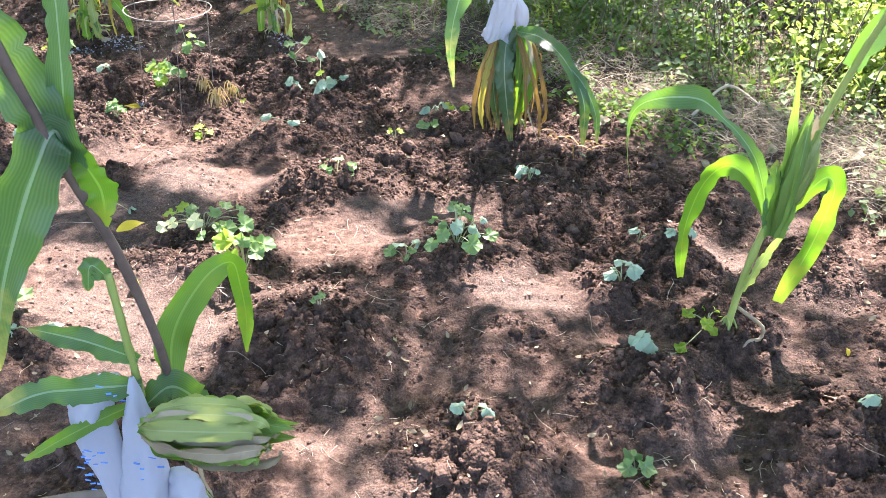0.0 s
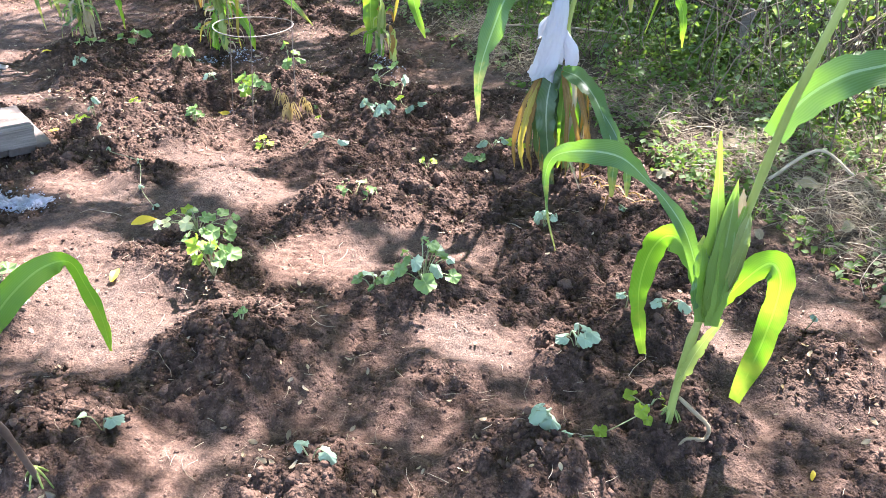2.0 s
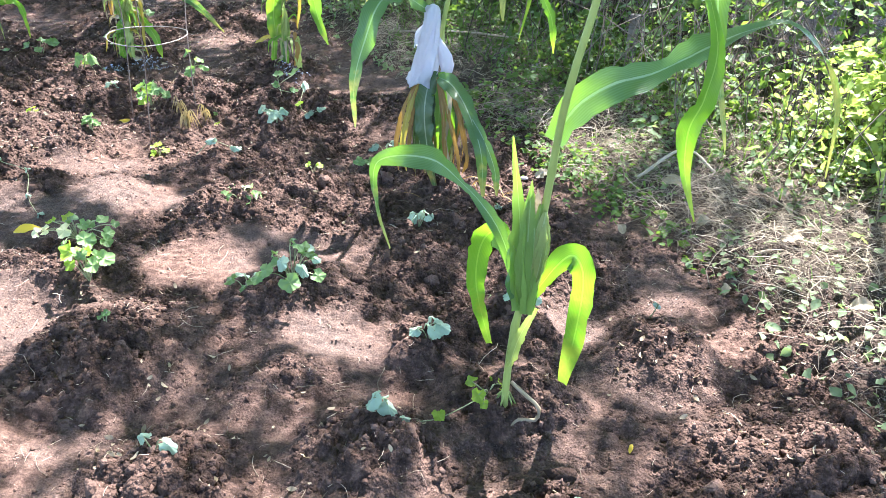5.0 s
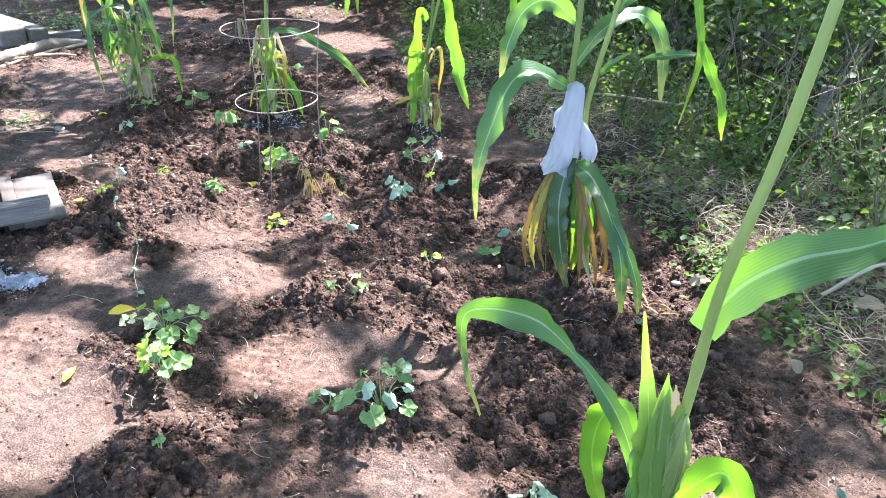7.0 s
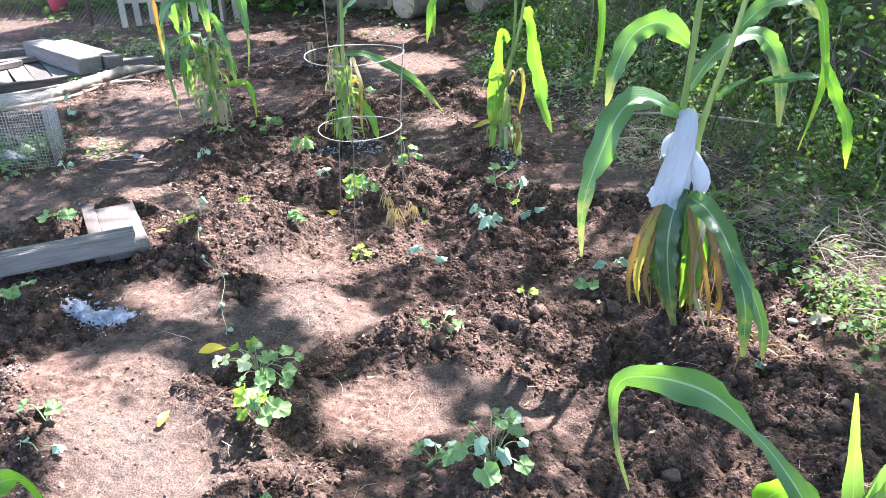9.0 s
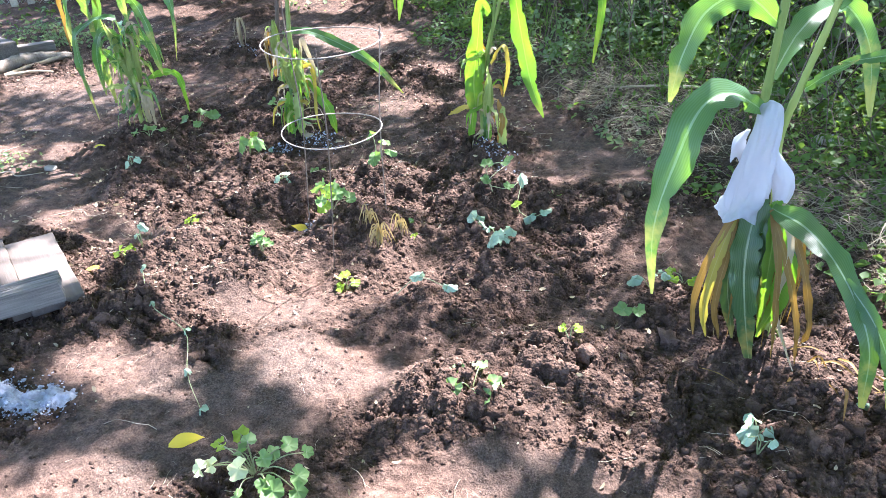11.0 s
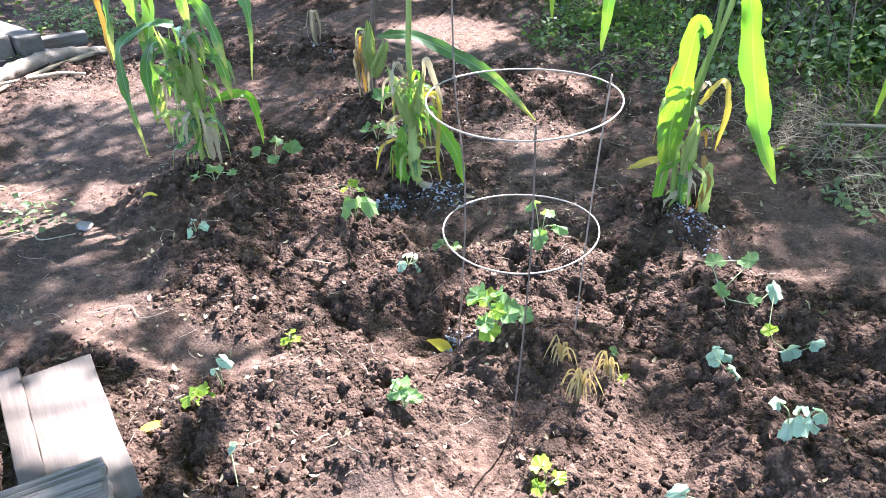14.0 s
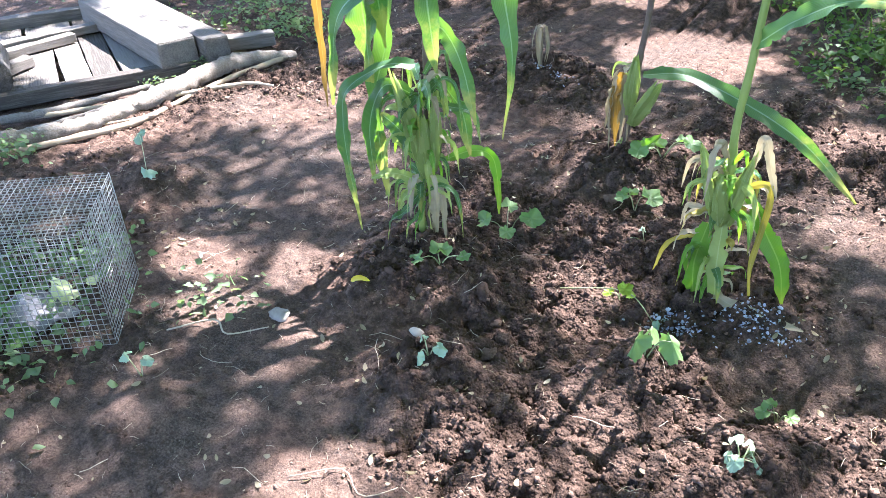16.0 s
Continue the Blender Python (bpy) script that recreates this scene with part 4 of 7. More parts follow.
    # the plant with a bagged ear
    corn_plant(0.36, 3.58, "corn plant with a bagged ear and dead lower leaves",
               [([(0.36, 3.58, 0.0), (0.26, 3.57, 0.4), (0.22, 3.56, 0.63), (0.23, 3.56, 0.85), (0.24, 3.56, 1.05), (0.25, 3.56, 1.3), (0.26, 3.58, 1.7)], 0.014, 0.010, STALK),
                ([(0.36, 3.58, 0.0), (0.31, 3.59, 0.5), (0.29, 3.59, 0.73), (0.32, 3.58, 0.91), (0.37, 3.58, 1.13), (0.42, 3.6, 1.45)], 0.012, 0.009, STALK)],
               [([(0.23, 3.55, 0.84), (0.15, 3.42, 0.92), (0.08, 3.34, 0.90), (0.03, 3.28, 0.75), (0.0, 3.22, 0.58), (0.02, 3.17, 0.40)], 0.10, CORN, (-0.3, -0.8, 0.5), 0, [0.35, 0.7, 0.9, 1, 1, 0.9, 0.7, 0.4, 0.08]),
                ([(0.24, 3.56, 1.08), (0.14, 3.52, 1.16), (0.05, 3.50, 1.12), (0.0, 3.48, 1.0), (-0.02, 3.46, 0.87)], 0.075, CORN, (-0.2, -0.9, 0.3), 0, even),
                ([(0.24, 3.56, 0.93), (0.29, 3.68, 1.03), (0.36, 3.80, 1.08), (0.43, 3.88, 1.06), (0.50, 3.86, 0.95), (0.53, 3.78, 0.77)], 0.07, CORN, (0, -0.9, 0.3), 0.4, even),
                ([(0.30, 3.5, 0.56), (0.40, 3.36, 0.57), (0.50, 3.24, 0.50), (0.58, 3.16, 0.36), (0.60, 3.16, 0.16)], 0.075, CORN, (0.1, -0.8, 0.5), 0, [0.5, 0.9, 1, 0.9, 0.8, 0.7, 0.5, 0.2]),
                ([(0.50, 3.24, 0.50), (0.58, 3.18, 0.42), (0.64, 3.16, 0.30), (0.66, 3.16, 0.17)], 0.04, CORN, (0.1, -0.8, 0.5), 0, even),
                ([(0.37, 3.58, 1.13), (0.45, 3.6, 1.22), (0.55, 3.6, 1.24), (0.62, 3.6, 1.18)], 0.06, CORN),
                ([(0.41, 3.6, 1.35), (0.5, 3.74, 1.38), (0.58, 3.85, 1.22), (0.62, 3.85, 1.10), (0.64, 3.85, 0.98), (0.64, 3.85, 0.88), (0.60, 3.85, 0.67)], 0.032, L, (0, -1, 0.1), 0.8, even),
                ([(0.64, 3.85, 1.0), (0.70, 3.86, 0.87), (0.75, 3.86, 0.77), (0.77, 3.86, 0.62)], 0.04, L, (0, -1, 0.1), 0.3, even),
                ([(0.63, 3.85, 0.95), (0.54, 3.84, 0.94), (0.42, 3.84, 0.91)], 0.035, CORN, UP, 0, even),
                ([(0.33, 3.58, 0.9), (0.38, 3.56, 0.95), (0.45, 3.55, 1.0)], 0.03, CORN),
                ([(0.26, 3.52, 0.58), (0.25, 3.46, 0.42), (0.27, 3.44, 0.25), (0.31, 3.46, 0.04)], 0.085, CORN_SHADED, (0, -1, 0.1), 0, [0.8, 1, 1, 0.9, 0.8, 0.6, 0.3]),
                ([(0.31, 3.51, 0.58), (0.36, 3.46, 0.42), (0.36, 3.45, 0.28), (0.32, 3.47, 0.12)], 0.06, L, (0.1, -1, 0.1), 0.3, even),
                ([(0.22, 3.52, 0.52), (0.21, 3.5, 0.3), (0.25, 3.5, 0.08)], 0.05, CORN_SHADED, (-0.3, -1, 0.1), 0, even),
                ([(0.33, 3.5, 0.58), (0.37, 3.45, 0.45), (0.36, 3.44, 0.25), (0.44, 3.42, 0.05)], 0.02, K, (0, -1, 0.2), 1, even), ([(0.34, 3.5, 0.56), (0.42, 3.46, 0.38), (0.46, 3.45, 0.2), (0.44, 3.45, 0.12)], 0.022, D, (0, -1, 0.2), 1, even)]
               + [([(0.21, 3.50, 0.54), (0.15 + q * 0.012, 3.46, 0.40), (0.12 + q * 0.016, 3.44, 0.24), (0.13 + q * 0.02, 3.45, 0.10 + 0.03 * (q % 2))], 0.022 + 0.004 * (q % 3), (D, K, Y, D, D)[q], (-0.2, -1, 0.1), 0.5 - 0.25 * q, even) for q in (0, 2, 4)]
               + [([(0.30, 3.49, 0.56), (0.34 + q * 0.012, 3.44, 0.42), (0.36 + q * 0.030, 3.42, 0.24), (0.37 + q * 0.035, 3.42, 0.08)], 0.020 + 0.005 * (q % 2), (D, Y, D, K)[q], (0.2, -1, 0.1), 0.6 - 0.3 * q, even) for q in (0, 2)]
               + skirt(0.30, 3.55, 0.54, 0.03, 0.085, 12, 0.052, [CORN_SHADED, CORN_SHADED, D, CORN_SHADED, L], 24) + skirt(0.30, 3.55, 0.52, 0.03, 0.11, 13, 0.024, [CORN_SHADED, D, CORN_SHADED, CORN_SHADED, L], 4) + skirt(0.23, 3.54, 0.54, 0.06, 0.06, 10, 0.026, [D, D, CORN_SHADED], 14) + skirt(0.36, 3.53, 0.5, 0.03, 0.07, 7, 0.018, [D, K, D], 15))
    # the ragged one beyond the cage
    corn_plant(-1.18, 5.0, "ragged corn plant with broad lime leaves and dry brown lower leaves",
               [([(-1.17, 5.0, 0.0), (-1.18, 5.0, 0.34), (-1.14, 5.0, 0.58), (-1.06, 5.02, 0.9), (-1.0, 5.03, 1.4)], 0.012, 0.008, STALK),
                ([(-1.15, 5.0, 0.45), (-1.10, 5.0, 0.8), (-1.08, 5.0, 1.4)], 0.009, 0.007, STALK)],
               [([(-1.12, 4.98, 0.76), (-1.16, 4.97, 0.79), (-1.185, 4.97, 0.6), (-1.21, 4.97, 0.40), (-1.20, 4.97, 0.26)], 0.10, L, (-0.1, -1, 0.1), 0, [0.4, 0.6, 0.7, 1, 1, 0.9, 0.8]),
                ([(-1.03, 5.02, 0.95), (-1.0, 5.02, 0.85), (-0.95, 5.0, 0.62), (-0.89, 4.96, 0.42), (-0.81, 4.92, 0.26)], 0.085, L, (0, -1, 0.1), 0, [0.6, 0.8, 0.9, 1, 0.9, 0.6, 0.1]),
                ([(-1.1, 5.0, 1.2), (-1.25, 4.75, 1.22), (-1.36, 4.55, 1.06), (-1.38, 4.48, 0.82)], 0.055, L, (0, -1, 0.1), 0, even),
                ([(-1.08, 5.0, 1.38), (-0.82, 4.95, 1.42), (-0.6, 4.9, 1.2), (-0.53, 4.88, 0.9), (-0.56, 4.88, 0.57)], 0.045, L, (0, -1, 0.1), 0.2, even),
                ([(-1.18, 4.99, 0.28), (-1.28, 4.97, 0.25), (-1.36, 4.96, 0.21)], 0.03, Y, UP, 0, even),
                ([(-1.2, 4.98, 0.33), (-1.22, 4.97, 0.2), (-1.235, 4.97, 0.02)], 0.045, L, (0, -1, 0.1), 0, even),
                ([(-1.12, 4.99, 0.5), (-1.05, 4.98, 0.6), (-1.02, 4.97, 0.5), (-1.04, 4.96, 0.34)], 0.025, Y, UP, 0.6, even),
                ([(-1.08, 4.99, 0.3), (-1.05, 4.97, 0.2), (-1.08, 4.96, 0.06)], 0.03, D, UP, 0.6, even), ([(-1.05, 4.98, 0.28), (-1.05, 4.97, 0.1), (-1.02, 4.95, -0.06)], 0.045, H, UP, 0.2, even),
                ([(-1.13, 4.98, 0.3), (-1.14, 4.96, 0.15), (-1.12, 4.96, 0.02)], 0.04, CORN, UP, 0.3, even)]
               + shreds(-1.14, 4.99, 0.12, 0.58, 30, 0.17, [H, L, D, K, H], 5),
               [((-1.14, 4.97, 0.22), (-1.11, 4.95, 0.45), 0.022, H)])
    # the short one with torn husks
    corn_plant(-2.27, 4.88, "short corn plant with torn pale husks round its stem",
               [([(-2.27, 4.88, -0.02), (-2.26, 4.88, 0.23), (-2.255, 4.88, 0.4), (-2.27, 4.88, 0.6), (-2.26, 4.89, 0.85), (-2.24, 4.9, 1.5)], 0.015, 0.010, STALK)],
               [([(-2.19, 4.89, 0.39), (-2.13, 4.89, 0.29), (-2.07, 4.89, 0.19), (-2.04, 4.89, 0.06)], 0.055, L, (0.1, -1, 0.1), 0, even),
                ([(-2.25, 4.86, 0.37), (-2.20, 4.86, 0.44), (-2.14, 4.87, 0.45), (-2.14, 4.87, 0.31), (-2.15, 4.87, 0.17), (-2.13, 4.87, 0.03)], 0.02, Y, (0.1, -1, 0.1), 0.4, even),
                ([(-2.2, 4.86, 0.5), (-2.18, 4.86, 0.60), (-2.15, 4.87, 0.51), (-2.12, 4.88, 0.41)], 0.025, K, UP, 0.4, even),
                ([(-2.25, 4.84, 0.07), (-2.18, 4.82, 0.05), (-2.05, 4.82, 0.04), (-1.95, 4.80, 0.05)], 0.035, K, UP, 0, even),
                ([(-2.29, 4.84, 0.3), (-2.31, 4.83, 0.15), (-2.29, 4.83, 0.0)], 0.06, L, (0, -1, 0.1), 0, even),
                ([(-2.25, 4.85, 0.33), (-2.24, 4.83, 0.15), (-2.22, 4.83, 0.0)], 0.05, H, (0, -1, 0.1), 0, even),
                ([(-2.26, 4.89, 0.85), (-2.17, 4.87, 0.93), (-2.05, 4.85, 1.0), (-1.9, 4.8, 1.02)], 0.06, CORN, UP, 0, even),
                ([(-2.25, 4.9, 1.35), (-1.95, 5.1, 1.3), (-1.8, 5.22, 1.0), (-1.78, 5.24, 0.70)], 0.05, L, (0, -1, 0.1), 0.2, even),
                ([(-2.3, 4.86, 0.25), (-2.40, 4.84, 0.2), (-2.44, 4.83, 0.08)], 0.015, Y, UP, 0.5, even)]
               + shreds(-2.27, 4.87, 0.10, 0.52, 70, 0.16, [H, K, L, CORN, Y, K], 7),
               [((-2.27, 4.86, 0.30), (-2.335, 4.84, 0.53), 0.02, H), ((-2.26, 4.85, 0.30), (-2.27, 4.83, 0.47), 0.024, H), ((-2.24, 4.86, 0.30), (-2.20, 4.85, 0.52), 0.019, H)])
    # the bushy one
    corn_plant(-3.22, 4.62, "bushy corn plant with several ears and long dark green leaves",
               [([(-3.21, 4.63, -0.02), (-3.20, 4.63, 0.45), (-3.19, 4.63, 0.75), (-3.19, 4.63, 0.95), (-3.21, 4.65, 1.5)], 0.014, 0.012, STALK_DARK),
                ([(-3.23, 4.61, -0.02), (-3.22, 4.6, 0.2), (-3.2, 4.6, 0.35)], 0.013, 0.012, STALK)],
               [([(-3.17, 4.54, 0.74), (-3.23, 4.47, 0.75), (-3.31, 4.38, 0.69), (-3.325, 4.36, 0.59), (-3.32, 4.36, 0.42), (-3.29, 4.36, 0.20)], 0.06, CORN, (-0.3, -0.8, 0.4), 0, [0.6, 0.8, 0.7, 0.8, 1, 0.9, 0.6, 0.1]),
                ([(-3.22, 4.62, 1.2), (-3.31, 4.54, 1.15), (-3.345, 4.52, 0.95), (-3.34, 4.52, 0.82), (-3.34, 4.52, 0.66)], 0.12, CORN, (0, -1, 0.1), 0, [0.5, 0.8, 1, 1, 0.8, 0.3]),
                ([(-3.21, 4.62, 1.15), (-3.27, 4.55, 1.05), (-3.29, 4.56, 0.81), (-3.33, 4.53, 0.62), (-3.33, 4.53, 0.44), (-3.32, 4.54, 0.24)], 0.10, CORN, (0, -1, 0.1), 0, [0.6, 1, 1, 0.9, 0.6, 0.45, 0.2]),
                ([(-3.2, 4.66, 1.2), (-3.03, 4.75, 1.15), (-2.98, 4.76, 0.9), (-2.94, 4.74, 0.72), (-2.96, 4.72, 0.47)], 0.085, CORN, (0.1, -1, 0.1), 0, [0.5, 0.8, 1, 1, 0.8, 0.5, 0.2, 0.05]),
                ([(-3.18, 4.65, 0.68), (-3.14, 4.68, 0.61), (-3.11, 4.71, 0.53), (-3.09, 4.72, 0.38)], 0.055, CORN, (0.3, -1, 0.3), 0, even),
                ([(-3.17, 4.68, 0.36), (-3.10, 4.75, 0.385), (-3.05, 4.79, 0.36), (-3.03, 4.80, 0.28), (-3.02, 4.80, 0.13)], 0.04, L, (0.3, -1, 0.3), 0, even),
                ([(-3.19, 4.58, 0.31), (-3.27, 4.52, 0.35), (-3.34, 4.48, 0.33)], 0.04, H, UP, 0, even), ([(-3.19, 4.58, 0.40), (-3.24, 4.55, 0.47), (-3.28, 4.53, 0.52)], 0.06, H, UP, 0, even),
                ([(-3.20, 4.57, 0.28), (-3.24, 4.54, 0.26), (-3.27, 4.53, 0.20)], 0.035, H, UP, 0, even), ([(-3.19, 4.57, 0.42), (-3.25, 4.53, 0.52), (-3.29, 4.50, 0.57)], 0.05, CORN, UP, 0, even),
                ([(-3.52, 4.50, 1.1), (-3.52, 4.50, 0.91), (-3.52, 4.50, 0.74), (-3.515, 4.49, 0.55)], 0.03, D, (0, -1, 0.1), 0.3, even)]
               + [([(-3.2, 4.62, 1.3), (-3.27, 4.56, 1.22), (-3.30, 4.54, 1.0), (-3.27, 4.53, 0.78)], 0.10, CORN, (-0.3, -1, 0.1), 0.2, even), ([(-3.2, 4.62, 1.25), (-3.14, 4.57, 1.15), (-3.12, 4.55, 0.95), (-3.10, 4.56, 0.72)], 0.08, CORN, (0.3, -1, 0.1), -0.2, even),
                  ([(-3.19, 4.6, 0.95), (-3.26, 4.5, 0.98), (-3.38, 4.44, 0.88), (-3.42, 4.42, 0.6)], 0.06, CORN, (-0.2, -1, 0.2), 0.3, even), ([(-3.19, 4.63, 0.8), (-3.12, 4.62, 0.84), (-3.05, 4.62, 0.74), (-3.0, 4.62, 0.55)], 0.055, CORN, (0.2, -1, 0.2), 0.3, even),
                  ([(-3.2, 4.58, 0.62), (-3.28, 4.52, 0.66), (-3.34, 4.5, 0.52), (-3.34, 4.5, 0.30)], 0.05, CORN, (-0.2, -1, 0.2), 0.3, even)]
               + skirt(-3.17, 4.62, 0.3, 0.0, 0.03, 6, 0.035, [K, H, K], 8) + shreds(-3.19, 4.59, 0.22, 0.70, 72, 0.20, [H, L, CORN, H, CORN, CORN, K], 9),
               [((-3.17, 4.57, 0.36), (-3.24, 4.52, 0.70), 0.022, H), ((-3.17, 4.57, 0.34), (-3.16, 4.55, 0.56), 0.022, H), ((-3.15, 4.59, 0.36), (-3.13, 4.58, 0.61), 0.019, H)])
    corn_plant(-2.91, 5.63, "corn plant with dead grey husks hanging from a dark stalk",
               [([(-2.91, 5.63, 0.0), (-2.88, 5.64, 0.47), (-2.86, 5.65, 0.72), (-2.83, 5.66, 1.5)], 0.014, 0.012, STALK_DARK)],
               [([(-2.86, 5.65, 0.42), (-2.7, 5.7, 0.43), (-2.45, 5.7, 0.36), (-2.2, 5.68, 0.25), (-1.98, 5.66, 0.07)], 0.065, CORN, (0, -0.7, 0.7), 0, even),
                ([(-2.88, 5.61, 0.12), (-2.8, 5.58, 0.14), (-2.72, 5.56, 0.22)], 0.05, L, UP, 0, even)]
               + skirt(-2.93, 5.6, 0.42, 0.03, 0.045, 7, 0.04, [K, K, D], 9) + shreds(-2.89, 5.62, 0.2, 0.5, 8, 0.12, [H, K], 19),
               [((-2.87, 5.6, 0.22), (-2.76, 5.56, 0.42), 0.03, H), ((-2.89, 5.6, 0.26), (-2.87, 5.58, 0.5), 0.024, H)])
    # the near one, its stalk bent over, a fallen ear and a bag at its foot
    corn_plant(-0.56, 1.24, "broken corn plant with a dark stalk and a large husked ear",
               [([(-0.56, 1.25, 0.0), (-0.545, 1.2, 0.2), (-0.52, 1.13, 0.42), (-0.51, 1.1, 0.6), (-0.535, 1.07, 0.82), (-0.575, 1.05, 0.98), (-0.62, 1.02, 1.2), (-0.68, 1.0, 1.5)], 0.008, 0.0085, STALK_DARK),
                ([(-0.55, 1.08, 0.42), (-0.55, 1.07, 0.54), (-0.55, 1.06, 0.68), (-0.555, 1.06, 0.79)], 0.007, 0.007, STALK)],
               [([(-0.57, 1.05, 1.0), (-0.60, 1.03, 1.12), (-0.64, 1.02, 1.2), (-0.70, 1.0, 1.3), (-0.78, 0.98, 1.36)], 0.085, CORN, (0.4, -0.8, 0.4), 0, even),
                ([(-0.575, 1.05, 1.0), (-0.555, 1.05, 1.1), (-0.545, 1.06, 1.2), (-0.535, 1.07, 1.32), (-0.52, 1.08, 1.5)], 0.035, CORN, (0.2, -1, 0.1), 0, even),
                ([(-0.57, 1.05, 0.98), (-0.575, 1.04, 1.05), (-0.61, 1.02, 0.99), (-0.65, 1.0, 0.90), (-0.69, 0.98, 0.79), (-0.73, 0.97, 0.65)], 0.08, CORN, (0.1, -1, 0.1), 0, even),
                ([(-0.565, 1.05, 1.02), (-0.545, 1.05, 0.99), (-0.535, 1.06, 0.94), (-0.54, 1.06, 0.88)], 0.05, L, (0.1, -1, 0.2), 0, even),
                ([(-0.53, 1.15, 0.40), (-0.545, 1.24, 0.52), (-0.50, 1.33, 0.60), (-0.455, 1.39, 0.61), (-0.45, 1.42, 0.53), (-0.455, 1.45, 0.42), (-0.47, 1.47, 0.30)], 0.065, L, (0.2, -0.9, 0.2), 0.3, [0.6, 1, 1, 0.9, 0.6, 0.6, 0.55, 0.5, 0.1]),
                ([(-0.54, 1.06, 0.55), (-0.62, 1.02, 0.57), (-0.69, 0.99, 0.58), (-0.77, 0.96, 0.55)], 0.05, CORN, (0, -0.8, 0.6), 0, even),
                ([(-0.54, 1.05, 0.52), (-0.64, 1.0, 0.49), (-0.73, 0.96, 0.45)], 0.028, L, (0, -0.8, 0.6), 0, even),
                ([(-0.54, 1.07, 0.60), (-0.61, 1.04, 0.66), (-0.69, 1.02, 0.70)], 0.04, CORN, (0, -0.8, 0.6), 0, even),
                ([(-0.555, 1.06, 0.78), (-0.575, 1.05, 0.81), (-0.59, 1.05, 0.76)], 0.03, CORN, UP, 0, even),
                ([(-0.54, 1.06, 0.50), (-0.50, 1.09, 0.52), (-0.46, 1.1, 0.48), (-0.44, 1.1, 0.43)], 0.06, CORN, UP, 0, even),
                ([(-0.50, 1.06, 0.47), (-0.46, 1.05, 0.44), (-0.455, 1.05, 0.33), (-0.44, 1.05, 0.27)], 0.01, K, UP, 0, even)]
               + husk_bundle((-0.51, 0.98, 0.52), (-0.26, 0.93, 0.575), 0.043, 30, [HUSK_GREEN, H, HUSK_GREEN, K, H], 29),
               [((-0.51, 0.98, 0.52), (-0.27, 0.93, 0.57), 0.034, HUSK_GREEN)])


def build_bags():
    bag = thing("plastic_bag", 0.27, 3.56, 0.0, "white plastic bag tied over a corn ear", "plastic bag", "plastic bags on the corn")
    o = (0.27, 3.56)
    part("bag", mesh_of("bag", *drape([(-0.02, 0.0, 0.865, 0.008, 0.008), (-0.02, -0.01, 0.85, 0.030, 0.030), (-0.02, -0.02, 0.78, 0.036, 0.038), (-0.03, -0.02, 0.68, 0.045, 0.046), (-0.042, -0.02, 0.58, 0.056, 0.052), (-0.05, -0.03, 0.54, 0.060, 0.055), (-0.052, -0.03, 0.515, 0.068, 0.06)], 6, 0.10, 84, 3, 44)), PLASTIC, bag)
    part("flap", mesh_of("flap", *drape([(0.01, 0.0, 0.72, 0.008, 0.008), (0.022, 0.0, 0.69, 0.020, 0.02), (0.045, 0.0, 0.64, 0.032, 0.03), (0.052, 0.0, 0.59, 0.030, 0.026), (0.048, 0.0, 0.56, 0.022, 0.02)], 3, 0.07, 36, 4, 18)), PLASTIC, bag)
    part("flap", mesh_of("flap", *drape([(-0.07, 0.04, 0.76, 0.006, 0.006), (-0.09, 0.04, 0.72, 0.018, 0.02), (-0.09, 0.03, 0.67, 0.02, 0.02)], 4, 0.08, 24, 6, 12)), PLASTIC, bag)
    bag.location = (o[0], o[1], 0.0)
    low = thing("plastic_bag", -0.56, 1.05, 0.0, "white plastic bag with blue print wrapped at a corn stem", "plastic bag", "plastic bags on the corn")
    part("bag", mesh_of("bag", *drape([(0.01, 0.0, 0.575, 0.004, 0.004), (0.012, -0.01, 0.52, 0.018, 0.02), (0.01, -0.02, 0.42, 0.036, 0.03), (0.0, -0.02, 0.32, 0.045, 0.035), (-0.01, -0.02, 0.24, 0.05, 0.04)], 4, 0.10, 40, 7)), PLASTIC, low)
    part("bag_tail", mesh_of("bag_tail", *drape([(-0.03, 0.02, 0.56, 0.01, 0.01), (-0.07, 0.0, 0.54, 0.035, 0.03), (-0.075, -0.01, 0.45, 0.04, 0.035), (-0.06, -0.01, 0.33, 0.03, 0.03), (-0.06, -0.01, 0.25, 0.02, 0.02)], 4, 0.12, 36, 8)), PLASTIC, low)
    part("bag_tail", mesh_of("bag_tail", *drape([(0.05, 0.0, 0.34, 0.01, 0.01), (0.065, 0.0, 0.31, 0.03, 0.03), (0.07, -0.01, 0.24, 0.04, 0.035)], 4, 0.12, 30, 9, 14)), PLASTIC, low)
    r = np.random.default_rng(5)
    for cx, cz, n, y in ((0.005, 0.30, 16, -0.066), (-0.075, 0.42, 12, -0.052), (-0.085, 0.36, 7, -0.05), (-0.035, 0.55, 5, -0.03), (0.02, 0.40, 5, -0.055)):
        for k in range(n):
            x, z, w = cx + r.normal(0, 0.011), cz + r.normal(0, 0.014), r.uniform(0.005, 0.015)
            part("print", mesh_of("print", *moved(box_data(w, 0.0014, r.uniform(0.0015, 0.004), (1, 1, 1), 0, 0.0004), pose(x, y + 0.3 * abs(x - cx), z, -8, r.uniform(-20, 20), 0))), BLUE, low, "blue printed mark")


build_corn()
build_bags()


